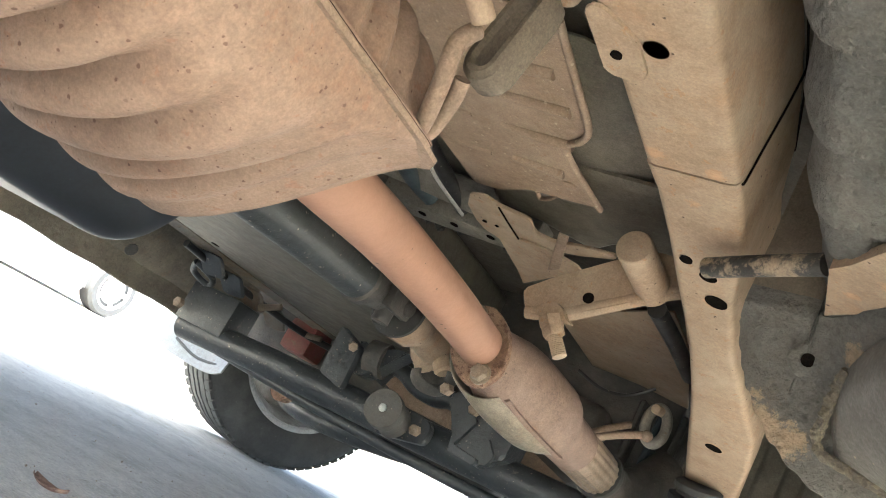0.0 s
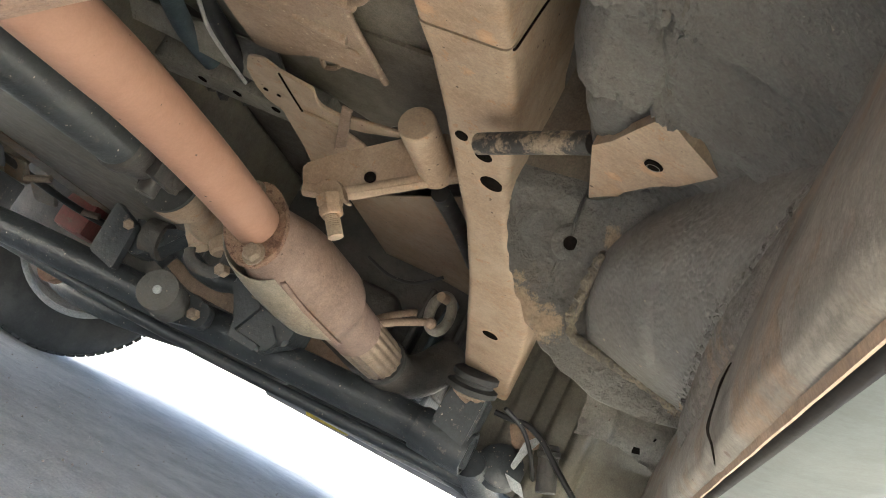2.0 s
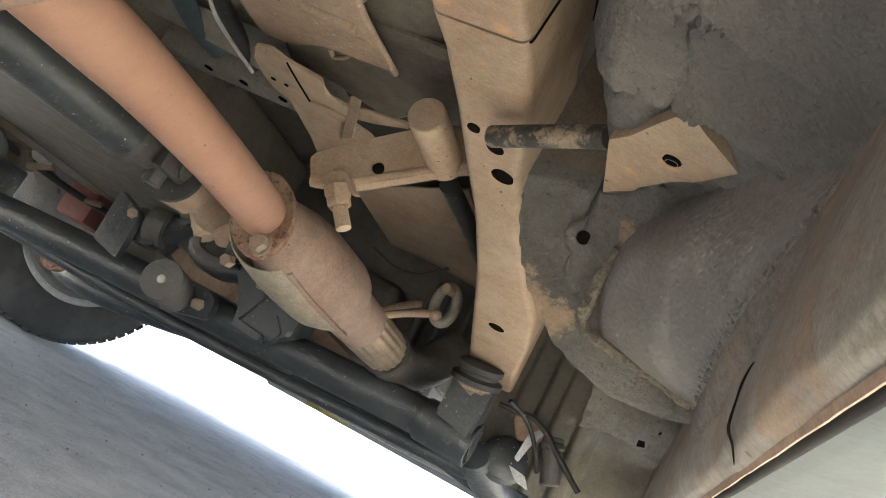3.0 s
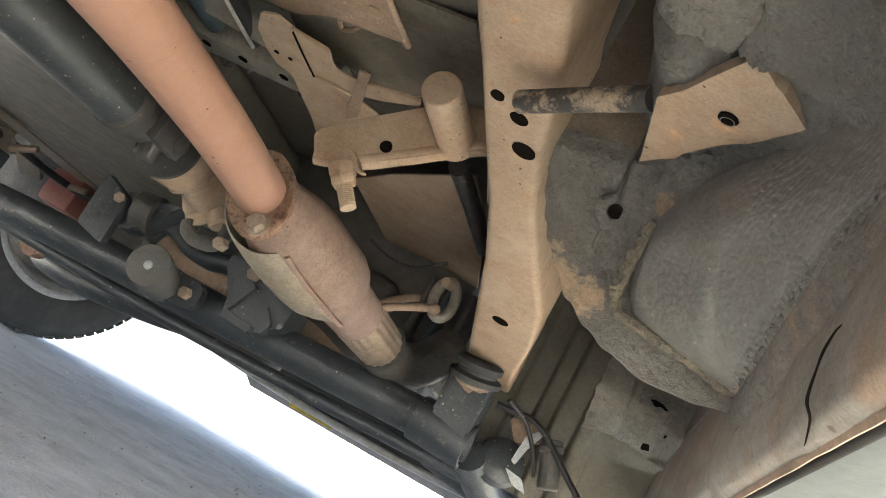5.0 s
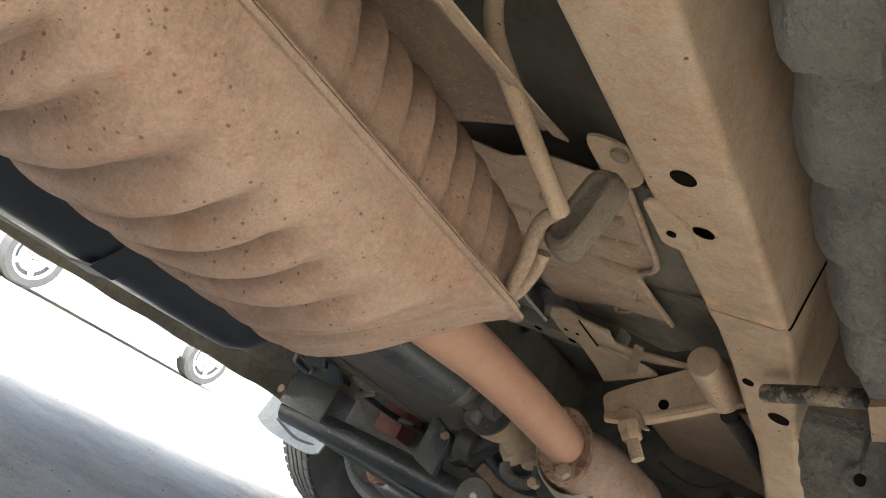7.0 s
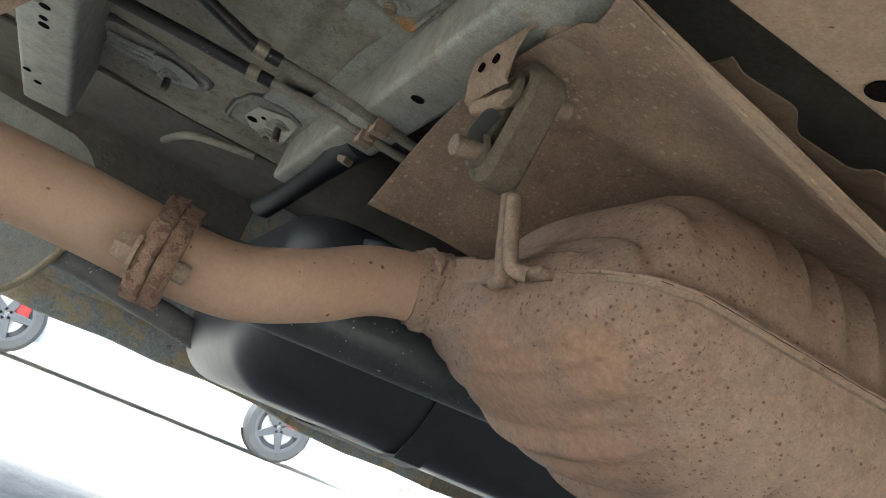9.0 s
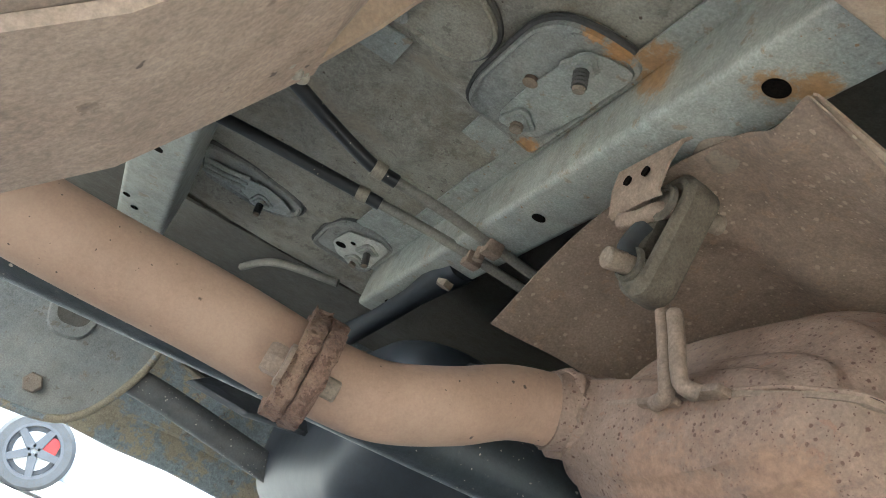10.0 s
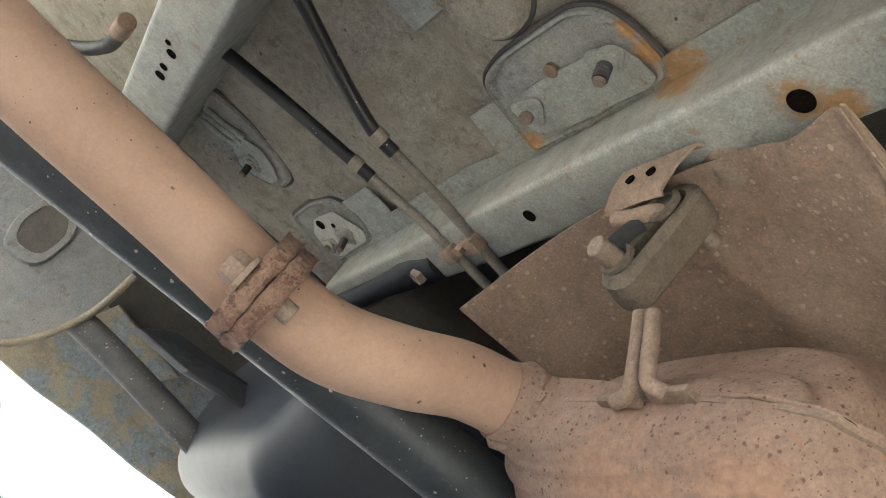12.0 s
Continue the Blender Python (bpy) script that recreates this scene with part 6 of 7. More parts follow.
tube(bm, [(-0.8764, 1.43, 0.3066), (-0.8616, 1.43, 0.3420), (-0.8319, 1.43, 0.3441), (-0.7939, 1.43, 0.33), (-0.7483, 1.43, 0.3272), (-0.7118, 1.43, 0.3363), (-0.6675, 1.43, 0.3245)], [0.014, 0.016, 0.017, 0.017, 0.018, 0.018, 0.018], 18)
single("control_link", bm, BLACK, "black curved control link below the gearbox", "link")
# bush where the rail meets the tube
rb = thing("rail_mount", (-0.23, 1.36, 0.34), "black rubber body mount under the rail", "mount")
mx = Vector((0.05, 0.35, -1)).normalized()
bm = bmesh.new()
lathe(bm, (-0.232, 1.325, 0.374), mx, [(0, 0.030), (0.004, 0.036), (0.012, 0.036), (0.015, 0.031), (0.020, 0.031), (0.024, 0.040), (0.032, 0.040), (0.035, 0.032)], 30)
part("rubber", bm, DARKRUBBER, rb)
bm = bmesh.new()
lathe(bm, Vector((-0.232, 1.325, 0.374)) + mx * 0.036, mx, [(0, 0.026), (0.004, 0.026), (0.006, 0.02)], 20)
part("washer", bm, BOLT, rb)
bm = bmesh.new()
plate(bm, rounded([(-0.2547, 1.318, 0.3353), (-0.2321, 1.318, 0.3435), (-0.2028, 1.318, 0.3387), (-0.2097, 1.318, 0.3277), (-0.2228, 1.318, 0.3281), (-0.224, 1.318, 0.3202), (-0.2351, 1.318, 0.3235), (-0.2523, 1.318, 0.331)], 0.003), (0, 0.006, 0.002), 0.001)
part("lock_plate", bm, HANGER, rb, "tan lock plate with a bent tab")

# ---- left floor panel with its edge brackets ----
fw = thing("footwell", (-1.0, 1.2, 0.385), "dull olive footwell panel with a bolted edge", "floor panel", kind="structure")
bm = bmesh.new()
box(bm, -1.262, -0.775, 0.62, 1.80, 0.384, 0.60, 0.02, 3)
part("pan", bm, DARKOLIVE, fw)
bm = bmesh.new()
plate(bm, [(-1.262, 0.62, 0.396), (-1.50, 0.62, 0.43), (-1.50, 1.75, 0.43), (-1.262, 1.75, 0.396)], (0, 0, 0.004), 0)
part("outer_pan", bm, SILLBLUE, fw)
bm = bmesh.new()
rings(bm, [[(-1.255, y, 0.384), (-1.285, y, 0.374), (-1.287, y, 0.378), (-1.258, y, 0.390)] for y in (0.65, 0.9, 1.2, 1.5, 1.8)], True, True)
part("edge_strip", bm, SILLRUST, fw)
dimple((-1.205, 1.186, 0.384), (0, 0, -1), 0.009, 0.004, HOLE, fw)
dimple((-1.276, 1.045, 0.376), (0.2, 0, -1), 0.008, 0.004, HOLE, fw)
for y, dz in ((1.24, 0), (1.32, -0.01), (1.40, -0.012), (1.50, -0.02)):
    bm = bmesh.new()
    plate(bm, rounded([(-1.30, y, 0.372 + dz), (-1.25, y + 0.02, 0.375 + dz), (-1.24, y + 0.05, 0.340 + dz), (-1.29, y + 0.045, 0.335 + dz)], 0.008), (0.003, 0.006, 0.003), 0.001)
    part("bracket", bm, BLACK if y < 1.35 else SILLRUST, fw)
bm = bmesh.new()
rod(bm, (-1.247, 1.441, 0.336), (-1.20, 1.45, 0.36), 0.008, 8)
part("stud", bm, BOLT, fw)
bm = bmesh.new()
tube(bm, [(-1.34, 1.30, 0.352), (-1.37, 1.335, 0.336), (-1.35, 1.375, 0.325), (-1.325, 1.35, 0.34), (-1.34, 1.30, 0.352)], 0.007, 10)
single("clip", bm, BLACK, "oval black clip on the floor edge", "clip")
bm = bmesh.new()
rod(bm, (-1.22, 1.60, 0.342), (-1.18, 1.61, 0.350), 0.007, 12)
single("line_union", bm, BOLT, "small bright brake line union", "fitting")
bm = bmesh.new()
tube(bm, [(-1.29, 1.2, 0.365), (-1.275, 1.4, 0.352), (-1.22, 1.6, 0.343), (-1.10, 1.70, 0.35)], 0.008, 12)
single("brake_line", bm, HOSE, "dark brake line along the floor edge", "hose")

# ---- fuel tank ----
tank = thing("fuel_tank", (-1.08, 0.3, 0.265), "black plastic fuel tank with a rounded rear edge", "fuel tank")
bm = bmesh.new()
rows = []
for i in range(61):
    v = (1 - math.cos(math.pi * i / 60)) / 2
    y = -0.262 + 1.03 * v
    e = min(v, 1 - v) * 1.03
    drop = max(0, 0.075 - e) / 0.075
    k = 1 - math.sqrt(max(0, 1 - drop**2))
    lo = 0.250 + 0.070 * k
    ol = rounded([Vector((-1.37 + 0.085 * k, 0, lo + 0.012)), Vector((-0.865 - 0.05 * k, 0, lo)), Vector((-0.805 - 0.06 * k, 0, 0.345)), Vector((-0.775 - 0.06 * k, 0, 0.46 - 0.02 * k)), Vector((-1.37 + 0.085 * k, 0, 0.46 - 0.02 * k))], 0.055, 9)
    rows.append([Vector((p.x, y, p.z)) for p in ol])
rings(bm, rows)
part("shell", bm, PLASTIC, tank)
bm = bmesh.new()
plate(bm, rounded([(-1.40, -0.20, 0.43), (-0.755, -0.20, 0.43), (-0.755, 0.74, 0.43), (-1.40, 0.74, 0.43)], 0.06), (0, 0, 0.014), 0.003)
part("weld_rim", bm, PLASTIC, tank)
bm = bmesh.new()
loop = [(-1.372, 0.32), (-1.352, 0.268), (-1.32, 0.2585), (-1.10, 0.2530), (-0.92, 0.2470), (-0.872, 0.2520), (-0.838, 0.285), (-0.800, 0.345), (-0.786, 0.395), (-0.772, 0.455)]
for y0 in (-0.035, 0.44):
    bm = bmesh.new()
    rings(bm, [[(x, y0, z), (x, y0 + 0.036, z), (x - 0.001, y0 + 0.036, z - 0.004), (x - 0.001, y0, z - 0.004)] for x, z in loop], True, True)
    part("strap", bm, PLASTIC, tank)
strap = thing("tank_strap", (-0.9, -0.25, 0.53), "glossy black tank strap bolted to the cross member", "strap")
bm = bmesh.new()
tube(bm, [(-0.797, -0.239, 0.537), (-0.83, -0.242, 0.536), (-0.90, -0.25, 0.518), (-0.985, -0.258, 0.502), (-1.075, -0.268, 0.489)], [0.019, 0.021, 0.014, 0.014, 0.017], 18, flat=0.7)
part("bar", bm, PLASTIC, strap)
bm = bmesh.new()
hexnut(bm, (-0.826, -0.242, 0.530), (-0.829, -0.243, 0.518), 0.0105)
lathe(bm, (-0.826, -0.242, 0.533), (0, 0, -1), [(0, 0.017), (0.003, 0.017), (0.004, 0.012)], 16)
part("bolt", bm, BOLT, strap)

# ---- fuel lines ----
def fuel_line(hard, soft, clamp, d):
    t = thing("fuel_line", hard[0], "grey fuel line with a black rubber hose clamped on", "fuel line", "fuel lines under the floor")
    b = bmesh.new()
    tube(b, hard, 0.0054, 14)
    part("metal_line", b, LINE, t)
    b = bmesh.new()
    tube(b, soft, 0.0068, 16)
    part("rubber_hose", b, HOSE, t)
    b = bmesh.new()
    lathe(b, Vector(clamp) - Vector(d).normalized() * 0.006, d, [(0, 0.0075), (0.0, 0.0085), (0.012, 0.0085), (0.012, 0.0075)], 16)
    part("clamp", b, CATPALE, t, "pale hose clamp")


fuel_line([(-0.686, -0.365, 0.527), (-0.690, -0.31, 0.528), (-0.697, -0.25, 0.527), (-0.700, -0.16, 0.522), (-0.70, 0.0, 0.52)], [(-0.60, -0.60, 0.545), (-0.632, -0.52, 0.541), (-0.666, -0.45, 0.535), (-0.684, -0.395, 0.528), (-0.686, -0.365, 0.527)], (-0.6855, -0.385, 0.5275), (-0.04, 1, 0))
fuel_line([(-0.761, -0.357, 0.534), (-0.752, -0.30, 0.532), (-0.742, -0.25, 0.527), (-0.738, -0.16, 0.522), (-0.738, 0.0, 0.52)], [(-0.810, -0.56, 0.545), (-0.800, -0.53, 0.545), (-0.783, -0.46, 0.541), (-0.768, -0.40, 0.536), (-0.761, -0.357, 0.534)], (-0.764, -0.377, 0.5345), (0.2, 1, 0))
clipo = thing("line_clip", (-0.71, -0.25, 0.525), "rusty double clip holding two lines", "clip")
for x in (-0.697, -0.742):
    bm = bmesh.new()
    box(bm, x - 0.0085, x + 0.0085, -0.260, -0.242, 0.516, 0.531, 0.003, 2)
    part("saddle", bm, HANGER, clipo)
bm = bmesh.new()
rod(bm, (-0.72, -0.253, 0.530), (-0.72, -0.253, 0.516), 0.006, 6)
part("bolt", bm, HANGER, clipo)
bm = bmesh.new()
tube(bm, [(-1.06, -0.78, 0.50), (-1.04, -0.70, 0.53), (-0.98, -0.655, 0.541), (-0.915, -0.645, 0.541)], 0.0085, 14)
hv = single("vent_hose", bm, HOSE, "black curved vent hose with a brass collar", "hose")
bm = bmesh.new()
rod(bm, (-0.93, -0.646, 0.541), (-0.895, -0.642, 0.541), 0.0105, 16)
part("collar", bm, BROWNPLATE, hv)

# ---- pads, studs and patches on the floor ----
def pad(name, ol, z, mat, label, raise_by=0.010):
    t = thing(name, (ol[0][0], ol[0][1], z), label, "floor pad", "pressed pads on the floor")
    pts = rounded([(x, y, z) for x, y in ol], 0.016, 5)
    c = sum((Vector(p) for p in pts), Vector()) / len(pts)
    b = bmesh.new()
    rings(b, [[Vector(p) + Vector((0, 0, 0.016)) for p in pts], [Vector(p) + (Vector(p) - c) * 0.02 + Vector((0, 0, 0.004)) for p in pts], [Vector(p) for p in pts], [c + (Vector(p) - c) * 0.95 + Vector((0, 0, -0.001)) for p in pts],
              [c + (Vector(p) - c) * 0.90 + Vector((0, 0, 0.0025)) for p in pts]], True, True)
    part("pressing", b, mat, t)
    b = bmesh.new()
    tube(b, [c + (Vector(p) - c) * 1.035 + Vector((0, 0, 0.006)) for p in pts + pts[:1]], 0.0028, 8, smooth=0)
    part("dirty_edge", b, GRIME, t, "dark dirt line round the pad")
    return t


def stud(t, p, d, length, washer=True, r=0.0075, mat=BOLT):
    p, d = Vector(p), Vector(d).normalized()
    b = bmesh.new()
    a_, b_ = frame_at(d)
    if washer:
        ring = [(0.0145 + 0.003 * math.cos(3 * a), a) for a in [2 * math.pi * k / 24 for k in range(24)]]
        rings(b, [[p + d * h + (a_ * math.cos(a) + b_ * math.sin(a)) * (q * f) for q, a in ring] for h, f in ((0, 1), (0.0025, 1), (0.003, 0.92), (0.003, 0.72), (0.0055, 0.70), (0.006, 0.6))])
        part("weld_nut", b, RAILGREY, t)
        b = bmesh.new()
    r *= 0.68
    rings(b, [[p + d * s + (a_ * math.cos(a) + b_ * math.sin(a)) * q for a in [2 * math.pi * k / 12 for k in range(12)]] for s, q in [(0.0015 * i, r if i % 2 else r * 0.88) for i in range(int(length / 0.0015))]])
    st = part("stud", b, GRIME if length > 0.02 else mat, t)
    if length > 0.02:
        b = bmesh.new()
        lathe(b, p + d * (length - 0.002), d, [(0, 0.001), (0, r * 0.86), (0.003, r * 0.7), (0.0035, 0.001)], 12)
        part("tip", b, BOLT, st, "worn pale stud tip")
    return st


def bare(t, ol, z, mat=RAILGREY):
    """The paler area on a pad that the undercoat has left free, with a wavy edge."""
    b = bmesh.new()
    pts = rounded([(x, y, z) for x, y in ol], 0.008, 5)
    plate(b, [p + Vector((0.0025 * noise.noise(p * 90), 0.0025 * noise.noise(p * 90 + Vector((4, 0, 0))), 0)) for p in pts], (0, 0, 0.0012), 0.0003)
    return part("bare_area", b, mat, t, "pale paint left free of undercoat")


pa = pad("seat_pad", [(-0.597, -0.358), (-0.561, -0.366), (-0.470, -0.363), (-0.448, -0.350), (-0.440, -0.325), (-0.439, -0.297), (-0.443, -0.284), (-0.465, -0.279), (-0.610, -0.281), (-0.606, -0.300)], 0.5805, PADGREY, "grey pressed floor pad with studs, rust and a bare pale area")
bare(pa, [(-0.581, -0.332), (-0.538, -0.333), (-0.483, -0.327), (-0.459, -0.327), (-0.449, -0.303), (-0.449, -0.286), (-0.457, -0.2835), (-0.492, -0.285), (-0.521, -0.284), (-0.559, -0.289), (-0.582, -0.292), (-0.589, -0.300)], 0.5790)
stud(pa, (-0.571, -0.316, 0.5785), (0.0, 0.1, -1), 0.014, r=0.009)
stud(pa, (-0.470, -0.318, 0.5785), (-0.05, 0.25, -1), 0.022, r=0.0092)
dimple((-0.522, -0.334, 0.5790), (0, 0, -1), 0.0064, 0.004, BROWNPLATE, pa)
pb = pad("seat_pad", [(-0.554, -0.475), (-0.562, -0.404), (-0.556, -0.382), (-0.535, -0.372), (-0.507, -0.375), (-0.488, -0.390), (-0.460, -0.440), (-0.490, -0.480)], 0.5825, FLOORGREY, "large oval pressed floor pad in dusty grey")
stud(pb, (-0.540, -0.455, 0.581), (0.1, -0.1, -1), 0.026, r=0.0085)
pc = pad("small_pad", [(-0.970, -0.545), (-0.962, -0.488), (-0.978, -0.430), (-0.994, -0.404), (-1.030, -0.402), (-1.056, -0.418), (-1.073, -0.452), (-1.063, -0.530)], 0.582, PADGREY, "oblong pressed floor pad with grooves and a stud")
bare(pc, [(-1.005, -0.490), (-0.988, -0.455), (-1.003, -0.426), (-1.020, -0.412), (-1.046, -0.420), (-1.060, -0.446), (-1.045, -0.480)], 0.5806)
for dx in (0.0, 0.016, 0.032):
    bm = bmesh.new()
    tube(bm, [(-1.040 + dx, -0.535, 0.5815), (-1.034 + dx, -0.505, 0.5800), (-1.026 + dx, -0.478, 0.5815)], 0.0036, 8)
    part("groove", bm, RAILGREY, pc)
stud(pc, (-1.035, -0.452, 0.580), (0.1, 0.1, -1), 0.022)
pd = pad("small_pad", [(-1.085, -0.366), (-1.008, -0.366), (-0.960, -0.354), (-0.944, -0.318), (-0.958, -0.284), (-0.992, -0.279), (-1.090, -0.281)], 0.582, PADGREY, "small pressed floor pad with two studs and a pale cap")
pq = bare(pd, [(-1.030, -0.347), (-0.978, -0.342), (-0.958, -0.300), (-0.970, -0.287), (-1.059, -0.2835), (-1.072, -0.295), (-1.066, -0.330)], 0.5804, WHITECAP)
stud(pd, (-1.052, -0.306, 0.580), (0.05, -0.1, -1), 0.012)
stud(pd, (-0.998, -0.306, 0.580), (0.1, 0.2, -1), 0.024)
dimple((-1.029, -0.336, 0.5802), (0, 0, -1), 0.0075, 0.003, HOLE, pq)
dimple((-1.004, -0.326, 0.5802), (0, 0, -1), 0.0036, 0.003, HOLE, pq)
for ol in ([(-0.646, -0.339), (-0.606, -0.339), (-0.607, -0.294), (-0.654, -0.292)], [(-0.950, -0.343), (-0.879, -0.341), (-0.881, -0.292), (-0.953, -0.294)], [(-0.613, -0.480), (-0.573, -0.480), (-0.572, -0.424), (-0.616, -0.426)]):
    bm = bmesh.new()
    plate(bm, [(x, y, 0.5845) for x, y in ol], (0, 0, 0.0025), 0.0006)
    single("pale_patch", bm, RAILGREY, "pale grey rectangular patch free of dust", "patch", "pale patches on the floor")
bm = bmesh.new()
tube(bm, [(-1.30, -0.42, 0.57), (-1.22, -0.40, 0.568), (-1.17, -0.37, 0.566), (-1.13, -0.30, 0.566)], 0.006, 10)
single("ridge", bm, LINE, "bent metal line under the floor", "pipe")

# ---- hanging plate and lateral rod ----
hp = thing("spring_plate", (-1.25, -0.6, 0.25), "grey suspension plate with a slot and rusty edge", "bracket")
bm = bmesh.new()
ol = rounded([(-1.25, -0.95, 0.46), (-1.25, -0.95, 0.30), (-1.25, -0.62, 0.235), (-1.25, -0.520, 0.255), (-1.25, -0.470, 0.345), (-1.25, -0.462, 0.430), (-1.25, -0.50, 0.50), (-1.25, -0.80, 0.52)], 0.03)
plate(bm, ol, (-0.008, 0, 0), 0.002)
hpl = part("plate", bm, PLATEGREY, hp)
bm = bmesh.new()
slot = rounded([(-1.248, -0.604, 0.362), (-1.248, -0.566, 0.366), (-1.248, -0.562, 0.412), (-1.248, -0.580, 0.436), (-1.248, -0.608, 0.430), (-1.248, -0.616, 0.392)], 0.02, 6)
rings(bm, [slot, [p + Vector((0.004, 0, 0)) for p in slot], [p + Vector((0.004, (p.y + 0.589) * 0.3, (p.z - 0.40) * 0.4)) for p in slot], [p + Vector((-0.001, (p.y + 0.589) * 0.4, (p.z - 0.40) * 0.5)) for p in slot]], True, False)
part("slot_rim", bm, PLATEGREY, hpl)
# flat dark sheet painting the shaded depth of the slot
bm = bmesh.new()
plate(bm, [p + Vector((0.0015, 0, 0)) for p in slot], (0.001, 0, 0), 0)
part("slot", bm, SHADEBROWN, hpl)
bm = bmesh.new()
hexnut(bm, (-1.249, -0.585, 0.276), (-1.238, -0.585, 0.276), 0.014)
part("bolt", bm, BOLT, hp)
bm = bmesh.new()
tube(bm, [Vector(p) + Vector((-0.003, 0, 0)) for p in ((-1.25, -0.63, 0.236), (-1.25, -0.525, 0.254), (-1.25, -0.472, 0.343), (-1.25, -0.462, 0.43))], 0.006, 10)
part("edge_lip", bm, SILLBLUE, hp)
bm = bmesh.new()
tube(bm, [(-1.32, -0.60, 0.345), (-1.27, -0.45, 0.338), (-1.24, -0.22, 0.306), (-1.22, -0.05, 0.29)], 0.0205, 20)
single("lateral_rod", bm, RODGREY, "dusty black suspension rod", "rod")
bm = bmesh.new()
plate(bm, [(-1.540, -0.50, 0.328), (-1.536, -0.36, 0.328), (-1.490, -0.30, 0.412), (-1.494, -0.45, 0.440)], (0.012, 0, -0.006), 0.002)
single("sill_bracket", bm, SILLBLUE, "flaking pale bracket on the sill", "bracket")
bm = bmesh.new()
plate(bm, [(-1.12, -0.42, 0.345), (-1.05, -0.345, 0.330), (-1.06, -0.250, 0.345), (-1.14, -0.250, 0.385), (-1.13, -0.38, 0.375)], (0.01, 0.004, 0.006), 0.002)
part("strap_end", bm, BODYDARK, tank, "dark strap end with a bright tip")

# ---- rear arm close above the camera ----
ra = thing("rear_arm", (-0.2, -0.55, 0.3), "dusty tan welded suspension arm with a gusset", "suspension arm")
bm = bmesh.new()
LOW = [(-0.85, 0.225), (-0.66, 0.212), (-0.60, 0.212), (-0.565, 0.222), (-0.538, 0.241), (-0.517, 0.264), (-0.500, 0.293), (-0.481, 0.327), (-0.470, 0.40), (-0.468, 0.46)]
rows = []
for y, z in LOW:
    k = 1.0 if y > -0.52 else 0.8
    ol = [Vector((-0.252, y, z)), Vector((-0.205, y, z + 0.002)), Vector((-0.150, y - 0.004, z + 0.004)), Vector((-0.095, y - 0.02 * k, z + 0.05)), Vector((-0.055, y - 0.03 * k, z + 0.11)), Vector((-0.055, y - 0.06, z + 0.20)), Vector((-0.252, y - 0.06, z + 0.16))]
    rows.append(rounded(ol, 0.012, 4))
rings(bm, rows)
for v in bm.verts:
    v.co += Vector((0.3, 0, 1)) * 0.0015 * noise.noise(v.co * 40)
part("arm", bm, HANGER, ra)
# separate brown sheet below the arm, coloured to stand for its shaded face
bm = bmesh.new()
web = [(y, z) for y, z in LOW if -0.61 < y < -0.475]
rings(bm, [[(-0.2535, y + 0.001, z - 0.0015), (-0.165, y - 0.001, z - 0.0005), (-0.165, y - 0.002, z + 0.004), (-0.2535, y - 0.001, z + 0.004)] for y, z in web])
part("lower_web", bm, ARMBROWN, ra, "underside of the arm in its own brown, put there for shade")
bm = bmesh.new()
plate(bm, [(-0.254, -0.484, 0.320), (-0.254, -0.481, 0.328), (-0.254, -0.468, 0.356), (-0.254, -0.461, 0.374), (-0.254, -0.450, 0.402), (-0.254, -0.440, 0.44), (-0.254, -0.472, 0.44), (-0.254, -0.481, 0.385)], (0.006, 0, 0), 0.001)
part("gusset", bm, TAN, ra)
bm = bmesh.new()
for k in range(11):
    bmesh.ops.create_icosphere(bm, subdivisions=2, radius=0.0028, matrix=Matrix.Translation((-0.254 + 0.0035 * k, -0.483 - 0.0012 * k, 0.3225 - 0.0012 * k + 0.0015 * math.sin(k * 2.1))))
part("weld", bm, CATPALE, ra)

